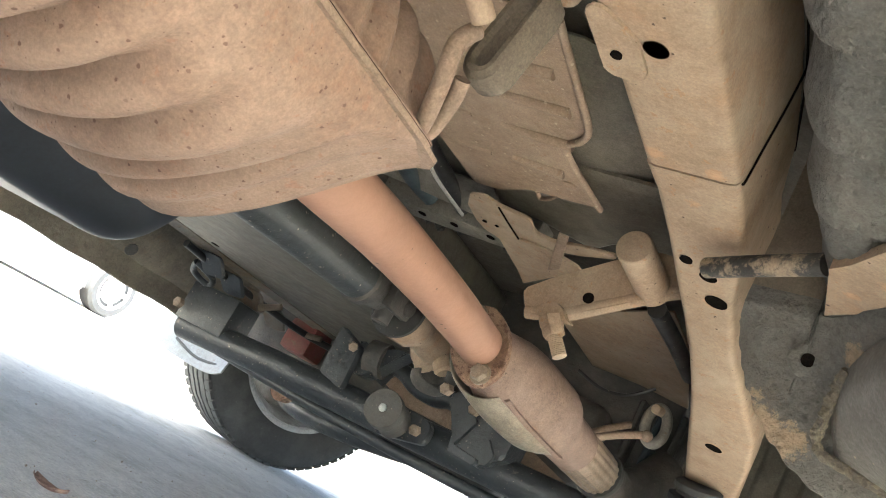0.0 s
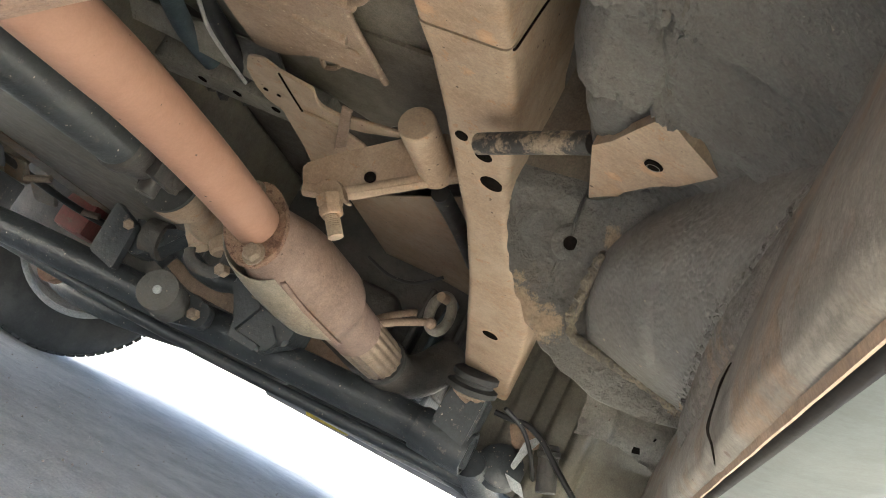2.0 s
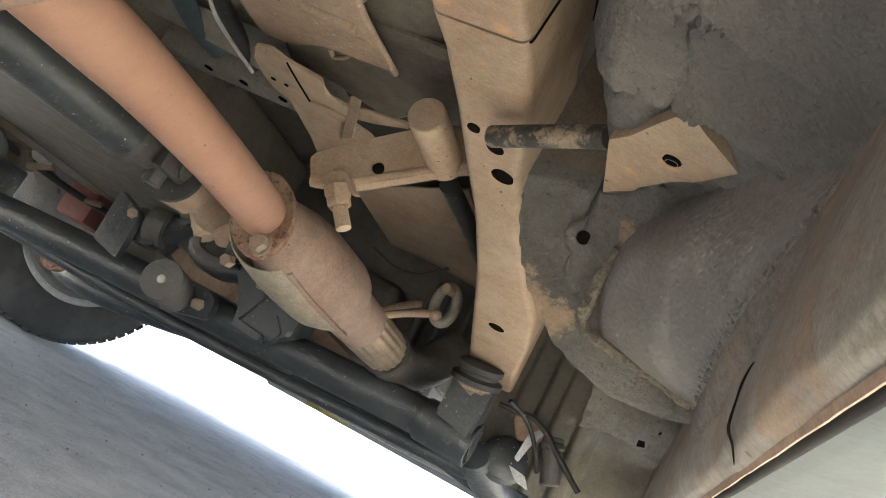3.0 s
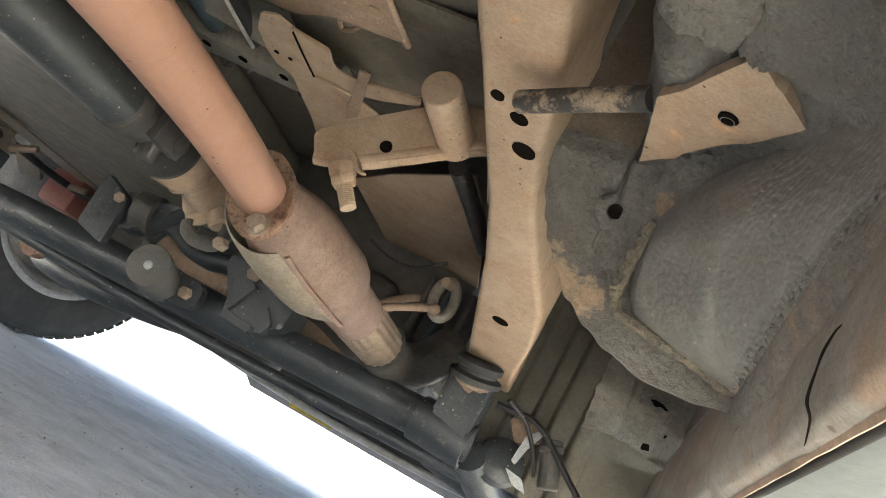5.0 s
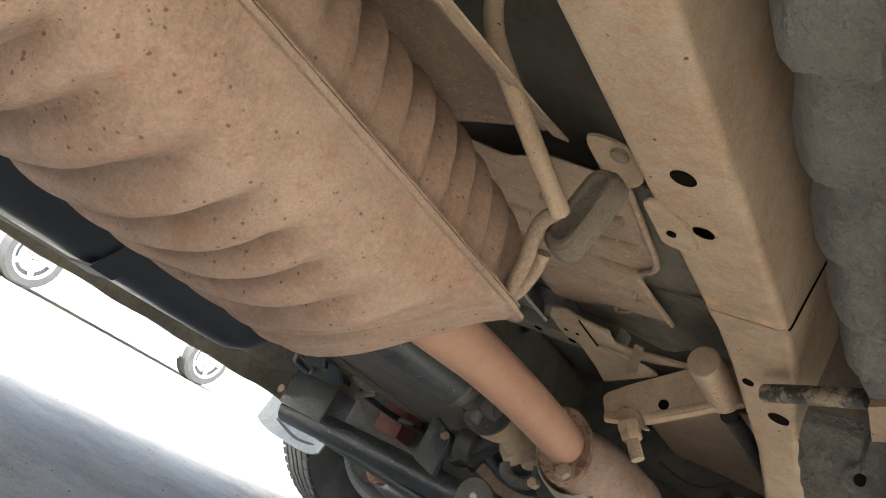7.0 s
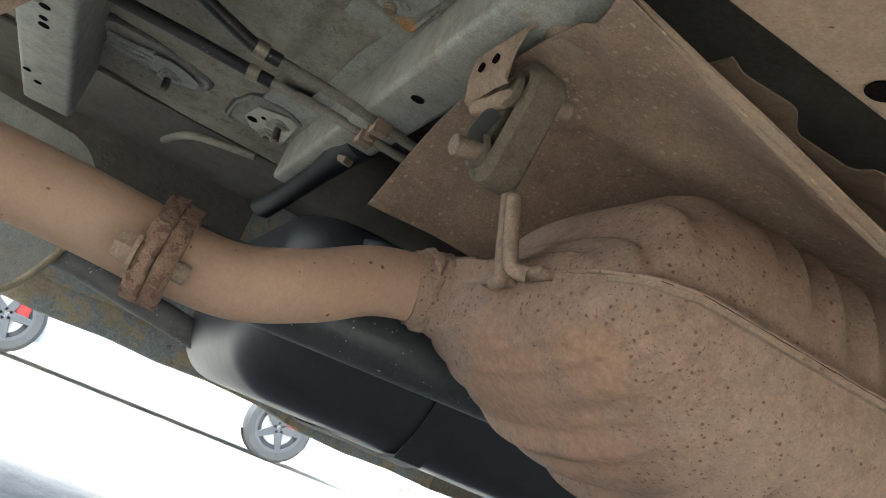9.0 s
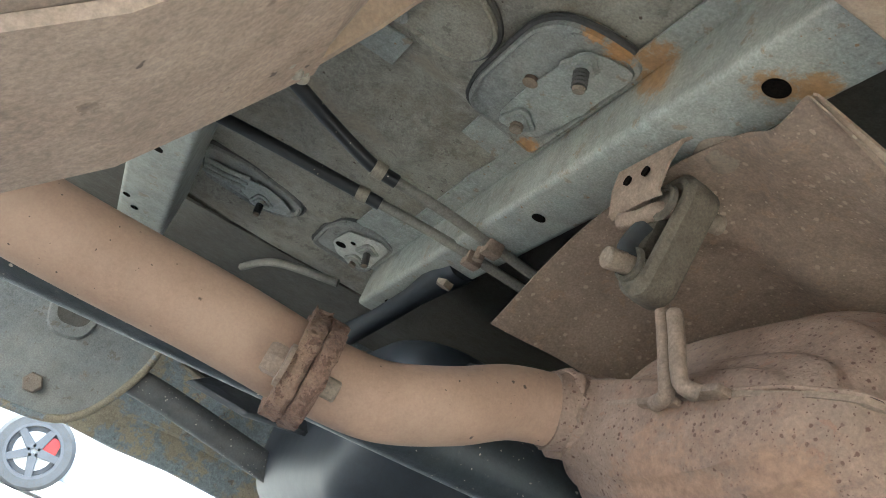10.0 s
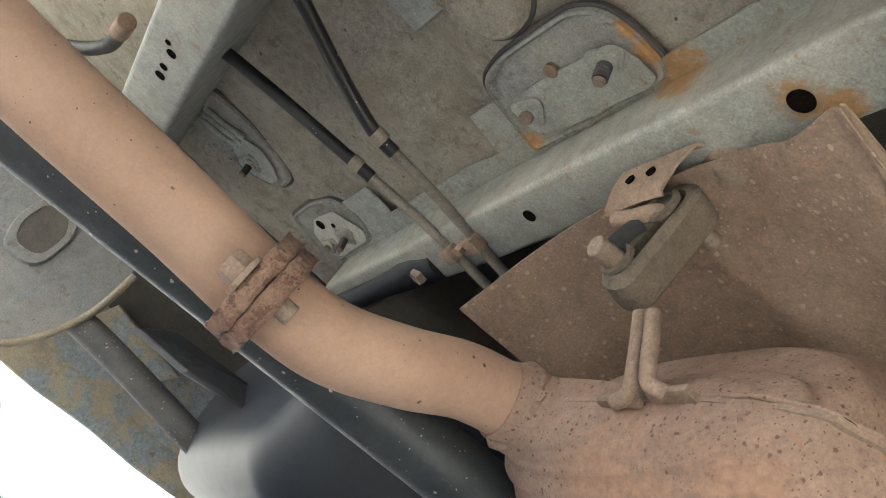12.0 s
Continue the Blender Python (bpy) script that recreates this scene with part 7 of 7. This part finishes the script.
# ---- front wheels ----
def wheel(x, side):
    t = thing("road_wheel", (x, 2.13, 0), "black road tyre on a grey steel rim", "wheel", "front wheels of the vehicle")
    R, W = 0.328, 0.105
    b = bmesh.new()
    prof = [(-0.095, 0.205), (-0.105, 0.225), (-0.112, 0.265), (-0.108, 0.300), (-0.092, 0.320)]
    tread = [(-0.086, 0.3235), (-0.062, 0.326), (-0.060, 0.318), (-0.054, 0.318), (-0.052, 0.327), (-0.022, 0.328), (-0.020, 0.319), (-0.013, 0.319), (-0.011, 0.328)]
    full = prof + tread + [(-a, r) for a, r in tread[::-1]] + [(-a, r) for a, r in prof[::-1]]
    full += [(0.09, 0.200), (-0.09, 0.200), (-0.095, 0.205)]
    n = 96
    rows = []
    for a_, r_ in full:
        row = []
        for k in range(n):
            wob = 0.0035 * math.sin(2 * math.pi * k / 3) if 0.317 < r_ < 0.3285 and abs(a_) < 0.066 else 0
            ang = 2 * math.pi * k / n
            row.append((x + a_ * 1.08 + wob, 2.13 + r_ * 1.03 * math.sin(ang), 0.338 + r_ * 1.03 * math.cos(ang)))
        rows.append(row)
    rings(b, rows, True, False)
    part("tyre", b, TYRE, t)
    b = bmesh.new()
    s = -side
    barrel = [(0.106, 0.222), (0.105, 0.228), (0.100, 0.222), (0.103, 0.206), (0.095, 0.204), (0.085, 0.196), (0.06, 0.186), (0.0, 0.180), (-0.05, 0.182), (-0.075, 0.192), (-0.078, 0.10), (-0.06, 0.06)]
    rings(b, [[Vector((x + s * h, 2.13 + q * math.cos(2 * math.pi * k / 64), 0.338 + q * math.sin(2 * math.pi * k / 64))) for k in range(64)] for h, q in barrel], True, False)
    part("rim", b, RIM, t)
    for q in range(72):
        ang = 2 * math.pi * q / 72
        for h in (-0.078, 0.078):
            b = bmesh.new()
            c = Vector((x + h * 1.08, 2.13 + 0.3375 * math.sin(ang), 0.338 + 0.3375 * math.cos(ang)))
            e, o = Vector((0, math.cos(ang), -math.sin(ang))), Vector((0, math.sin(ang), math.cos(ang)))
            lo = [c + Vector((sx * 0.020, 0, 0)) + e * (sy * 0.0120 + sx * 0.004) - o * 0.008 for sx, sy in ((-1, -1), (1, -1), (1, 1), (-1, 1))]
            rings(b, [lo, [v + o * 0.0068 - (v - c) * 0.06 for v in lo]])
            part("tread_block", b, TYRE, t, smooth=False)
    b = bmesh.new()
    a_, b_ = Vector((0, 1, 0)), Vector((0, 0, 1))
    rings(b, [[Vector((x + s * h, 2.13, 0.338)) + (a_ * math.cos(2 * math.pi * k / 64) + b_ * math.sin(2 * math.pi * k / 64)) * q for k in range(64)] for h, q in ((0.1060, 0.2075), (0.1105, 0.2120), (0.1125, 0.2200), (0.1105, 0.2235), (0.1075, 0.2215))], True, False)
    part("rim_lip", b, WHITEFLAP, t, "bright worn rim lip")
    b = bmesh.new()
    lathe(b, (x, 2.13, 0.328), (s, 0, 0), [(0.085, 0.050), (0.100, 0.048), (0.112, 0.040), (0.118, 0.020), (0.118, 0.002)], 28)
    part("hub_cap", b, RIM, t, "dull grey hub cap")
    b = bmesh.new()
    lathe(b, (x, 2.13, 0.328), (s, 0, 0), [(-0.03, 0.03), (-0.03, 0.125), (0.010, 0.130), (0.016, 0.125), (0.016, 0.07), (0.07, 0.06), (0.095, 0.045), (0.10, 0.01)], 32)
    part("brake_hub", b, GRIME, t)
    b = bmesh.new()
    box(b, x + s * 0.02 - 0.045, x + s * 0.02 + 0.045, 1.98, 2.05, 0.36, 0.47, 0.012, 2)
    part("caliper", b, RED, t, "faded red brake caliper")
    t.rotation_euler = (0, 0, radians(-24 if side < 0 else -14))
    return t


wheel(-1.60, -1)
wheel(0.10, 1)
bm = bmesh.new()
tube(bm, [(-1.42, 2.02, 0.22), (-1.34, 1.86, 0.21), (-1.20, 1.66, 0.195), (-1.05, 1.60, 0.19), (-0.88, 1.62, 0.21), (-0.70, 1.70, 0.25)], [0.03, 0.034, 0.036, 0.034, 0.032, 0.03], 18, flat=0.75)
rod(bm, (-1.50, 2.10, 0.30), (-1.42, 2.02, 0.215), 0.03, 16)
rod(bm, (-0.74, 1.68, 0.24), (-0.66, 1.72, 0.31), 0.028, 14)
single("lower_arm", bm, BLACK, "black lower suspension arm", "suspension arm")
bm = bmesh.new()
box(bm, -1.36, -1.27, 1.70, 1.80, 0.30, 0.385, 0.015, 2)
single("bump_cup", bm, RED, "faded red suspension cup", "suspension part")
bm = bmesh.new()
lathe(bm, (-1.13, 1.50, 0.225), (0.3, 1, 0.1), [(0, 0.03), (0.0, 0.045), (0.02, 0.045), (0.02, 0.03)], 24)
single("arm_bush", bm, CASTING, "rusty ring of the arm bush", "bush")
bm = bmesh.new()
tube(bm, [(-0.20, 1.42, 0.25), (-0.16, 1.56, 0.215), (-0.10, 1.72, 0.205), (-0.03, 1.95, 0.22), (0.02, 2.08, 0.25)], [0.03, 0.034, 0.036, 0.034, 0.03], 18, flat=0.8)
rod(bm, (-0.30, 1.66, 0.24), (-0.10, 1.70, 0.21), 0.03, 16)
single("lower_arm", bm, BLACK, "black lower suspension arm beside the frame rail", "suspension arm")
bm = bmesh.new()
rod(bm, (-0.105, 1.72, 0.21), (-0.13, 1.70, 0.50), 0.026, 20)
rod(bm, (-0.118, 1.71, 0.34), (-0.13, 1.70, 0.52), 0.036, 20)
single("shock_absorber", bm, GRIME, "dirty dark shock absorber behind the front wheel", "shock absorber")
bm = bmesh.new()
tube(bm, [(-0.175, 1.36, 0.345), (-0.14, 1.40, 0.33), (-0.11, 1.45, 0.29), (-0.10, 1.52, 0.25), (-0.12, 1.60, 0.215)], 0.0036, 10)
tube(bm, [(-0.1937, 1.4, 0.3371), (-0.1701, 1.4, 0.3381), (-0.1382, 1.4, 0.3408), (-0.1092, 1.4, 0.33), (-0.0871, 1.4, 0.3139), (-0.0583, 1.4, 0.2928), (-0.028, 1.4, 0.2716)], 0.0048, 12)
single("brake_hose", bm, HOSE, "thin black brake hose curving below the wing", "hose")
# dark wall added to block the sky that showed through the arch
bm = bmesh.new()
box(bm, -1.74, -0.96, 1.775, 1.80, 0.262, 0.66, 0.004, 1)
single("arch_liner", bm, GRIME, "dark wall added to close the rear of the front wheel arch", "wheel arch", kind="structure")
# joint and brackets where the right arm meets the rail
joint = thing("arm_joint", (-0.15, 1.42, 0.30), "dirty steel ball joint with a brown bracket and pale bare edges", "suspension part")
bm = bmesh.new()
plate(bm, rounded([(-0.172, 1.44, 0.335), (-0.120, 1.44, 0.345), (-0.112, 1.44, 0.318), (-0.150, 1.44, 0.302)], 0.006), (0, 0.006, 0), 0.0015)
part("bracket", bm, BROWNPLATE, joint)
bm = bmesh.new()
plate(bm, rounded([(-0.136, 1.43, 0.318), (-0.118, 1.43, 0.338), (-0.112, 1.43, 0.334), (-0.126, 1.43, 0.300), (-0.132, 1.43, 0.272), (-0.140, 1.43, 0.275)], 0.003), (0, 0.004, 0), 0.001)
plate(bm, rounded([(-0.142, 1.42, 0.262), (-0.112, 1.42, 0.258), (-0.098, 1.42, 0.240), (-0.122, 1.42, 0.244)], 0.003), (0, 0.004, 0), 0.001)
part("bare_edge", bm, WHITEFLAP, joint, "pale bare metal edge")
bm = bmesh.new()
lathe(bm, (-0.158, 1.46, 0.262), (0.25, -1, 0.35), [(0, 0.012), (0, 0.036), (0.012, 0.040), (0.018, 0.034), (0.026, 0.036), (0.032, 0.026), (0.036, 0.010)], 28)
part("boot", bm, BLACK, joint, "black rubber joint boot")
bm = bmesh.new()
rod(bm, (-0.097, 1.42, 0.330), (-0.072, 1.42, 0.262), 0.016, 18)
rod(bm, (-0.094, 1.418, 0.322), (-0.090, 1.418, 0.312), 0.0185, 18)
part("link", bm, GRIME, joint)

# mud flap behind the left wheel
mf = thing("mud_flap", (-1.6, 1.72, 0.15), "pale grey moulded mud flap", "mud flap")
bm = bmesh.new()


def flap(u, v):
    x = -1.765 + 0.265 * u
    return Vector((x, 1.725 + 0.03 * math.sin(u * 2.6) + 0.02 * v, 0.150 + 0.125 * v + 0.02 * (1 - v) * (2 * u - 1) ** 4))


sheet(bm, 14, 10, flap, 0.005)
part("flap", bm, FLAPGREY, mf)
bm = bmesh.new()
tube(bm, [(-1.70, 1.735, 0.195), (-1.62, 1.752, 0.175), (-1.53, 1.752, 0.185)], 0.004, 8)
part("moulded_line", bm, BODYDARK, mf)

# ---- under the front bumper ----
fb = thing("bumper_skirt", (-0.7, 2.7, 0.18), "black plastic skirt below the front bumper with a yellow label", "bumper")
bm = bmesh.new()
rings(bm, [[(x, y - 0.10, 0.212), (x, y, 0.178), (x, y + 0.02, 0.182), (x, y + 0.03, 0.33), (x, y - 0.10, 0.33)] for x, y in ((-1.09, 2.66), (-0.95, 2.69), (-0.75, 2.70), (-0.5, 2.69), (-0.3, 2.66))], True, True)
part("skirt", bm, BODYDARK, fb)
bm = bmesh.new()
tube(bm, [(-1.30, 2.45, 0.225), (-0.9, 2.52, 0.205), (-0.5, 2.52, 0.205), (-0.2, 2.45, 0.22)], 0.011, 12)
part("stay", bm, RIM, fb, "bare metal stay")
bm = bmesh.new()
plate(bm, [(-0.9308, 2.595, 0.2028), (-0.9202, 2.595, 0.2103), (-0.7607, 2.595, 0.2032), (-0.7643, 2.595, 0.1862), (-0.8205, 2.595, 0.1845), (-0.913, 2.595, 0.1831)], (0, 0.002, 0), 0)
part("label", bm, YELLOW, fb, "yellow paper label")

# ---- cars parked across the yard ----
def far_car(y0, label, alloy, cal):
    t = thing("parked_car", (-9.1, y0 + 1.3, 0), label, "car", "cars parked across the yard")
    b = bmesh.new()
    prof = [(-0.95, 0.30), (-0.80, 0.22), (0.55, 0.20), (2.05, 0.20), (3.35, 0.22), (3.55, 0.32), (3.60, 0.62), (3.45, 0.78), (2.65, 0.92), (1.95, 1.38), (0.45, 1.42), (-0.45, 0.98), (-0.95, 0.85)]
    rows = []
    for x, s in ((-8.20, 0.97), (-8.13, 1.0), (-9.90, 1.0), (-9.97, 0.97)):
        rows.append([(x if z < 0.95 else x + (0.12 if x < -9 else -0.12), y0 + (yy - 1.3) * s + 1.3, 0.2 + (z - 0.2) * (0.9 + 0.1 * s)) for yy, z in prof])
    rings(b, [rows[0], rows[1], rows[2], rows[3]])
    part("body", b, CARWHITE, t)
    b = bmesh.new()
    box(b, -8.16, -8.09, y0 + 0.42, y0 + 2.2, 0.16, 0.27, 0.02, 2)
    part("side_skirt", b, CARWHITE, t)
    for yy in (y0, y0 + 2.62):
        b = bmesh.new()
        lathe(b, (-8.32, yy, 0.33), (1, 0, 0), [(0, 0.20), (0, 0.30), (0.03, 0.33), (0.20, 0.33), (0.235, 0.30), (0.235, 0.235), (0.20, 0.225)], 40)
        w = part("tyre", b, FARTYRE, t)
        b = bmesh.new()
        for k in range(5):
            a = 2 * math.pi * k / 5 + 0.3
            d, n = Vector((0, math.sin(a), math.cos(a))), Vector((0, math.cos(a), -math.sin(a)))
            c = Vector((-8.088, yy, 0.33))
            plate(b, [c + d * 0.02 + n * 0.04, c + d * 0.22 + n * 0.028, c + d * 0.22 - n * 0.028, c + d * 0.02 - n * 0.04], (-0.014, 0, 0), 0.003)
        rings(b, [[Vector((-8.115 + h, yy + q * math.cos(2 * math.pi * k / 40), 0.33 + q * math.sin(2 * math.pi * k / 40))) for k in range(40)] for h, q in ((0, 0.205), (0.0, 0.235), (0.03, 0.235), (0.03, 0.210), (0, 0.205))], True, False)
        part("alloy_wheel", b, alloy, t)
        b = bmesh.new()
        lathe(b, (-8.1195, yy, 0.33), (1, 0, 0), [(0, 0.02), (0, 0.165), (0.004, 0.165), (0.004, 0.02)], 32)
        part("brake_disc", b, RIM, t)
        if cal:
            b = bmesh.new()
            box(b, -8.1155, -8.104, yy + 0.05, yy + 0.17, 0.33, 0.49, 0.004, 2)
            part("caliper", b, cal, t, "bright red brake caliper")
    for z0, y1, y2 in ((0.96, 0.35, 1.15), (0.96, 1.22, 1.95)):
        b = bmesh.new()
        plate(b, rounded([(-8.225, y0 + y1, z0), (-8.225, y0 + y2, z0), (-8.25, y0 + y2 - 0.12, 1.30), (-8.25, y0 + y1 + 0.1, 1.30)], 0.05), (-0.01, 0, 0), 0.002)
        part("side_window", b, BODYDARK, t)


BRIGHTRED = surface("bright_red_paint", (0.35, 0.015, 0.012), None, None, rough=0.4, bump=0)
far_car(-0.85, "white car with dark five-spoke wheels and red calipers", ALLOY, BRIGHTRED)
far_car(4.35, "white car with pale alloy wheels", RIM, None)
bm = bmesh.new()
rings(bm, [[(-11.5, y, 0), (-11.5, y, 0.14), (-11.52, y, 0.16), (-14, y, 0.17), (-14, y, 0)] for y in (-30, -10, 0, 10, 40)], True, True)
single("kerb", bm, CONCRETE, "pale concrete kerb behind the parked cars", "kerb", kind="structure")
# added wall: hides the dark sky at the horizon behind the cars
bm = bmesh.new()
box(bm, -18.2, -18.0, -45, 60, 0.0, 2.4, 0.02, 1)
single("yard_wall", bm, YARDWALL, "plain pale wall added to close the yard", "wall", kind="structure")

# ---- on the ground ----
bm = bmesh.new()
sheet(bm, 8, 4, lambda u, v: Vector((-0.70 + 0.055 * u, 0.648 + 0.02 * (v - 0.5) * math.sin(math.pi * min(1, u + 0.08)), 0.003 + 0.006 * (u - 0.4) ** 2 * 4 + 0.004 * (2 * v - 1) ** 2)), 0.0006)
single("dry_leaf", bm, CASTING, "curled reddish-brown dry leaf on the concrete", "leaf")
bm = bmesh.new()
rng = random.Random(11)
for k in range(1500):
    x, y = -0.35 - 1.5 * rng.random(), 0.5 + 1.7 * rng.random()
    r = 0.0006 + 0.0018 * rng.random() ** 4
    m = pose(x, y, r * 0.5, rng.random() * 90, rng.random() * 90, rng.random() * 360) @ Matrix.Diagonal((1, 0.8, 0.6, 1))
    bmesh.ops.create_icosphere(bm, subdivisions=1, radius=r, matrix=m)
tagged(part("grit", bm, STEEL, None, smooth=False), "fine pale sand grains and grit on the concrete", "grit", kind="stuff")
# pale rubble and a yellow block far ahead across the yard
for x, r, mat, lab in ((-14.15, 0.20, YARDWALL, "pale cream broken stone"), (-13.05, 0.24, YARDWALL, "pale cream broken stone"), (-12.44, 0.26, WHITEFLAP, "pale grey broken stone"), (-11.75, 0.20, YARDWALL, "pale cream broken stone"), (-6.6, 0.20, WHITEFLAP, "pale grey broken stone"), (-4.69, 0.22, YARDWALL, "pale cream broken stone")):
    bm = bmesh.new()
    bmesh.ops.create_icosphere(bm, subdivisions=2, radius=r, matrix=Matrix.Translation((x, 27.1, r * 0.62)))
    for v in bm.verts:
        q = v.co - Vector((x, 27.1, r * 0.62))
        v.co += q * (0.7 * noise.noise(q * (1.6 / r) + Vector((x, 0, 0))))
        v.co.z = max(v.co.z, 0.0)
    single("stone", bm, mat, lab + " lying on the yard", "stone", "rubble across the yard", smooth=False)
bm = bmesh.new()
box(bm, -8.5, -7.35, 27.0, 27.25, 0.0, 0.16, 0.03, 2)
single("kerb_block", bm, YELLOW, "yellow painted concrete kerb block on the yard", "kerb")
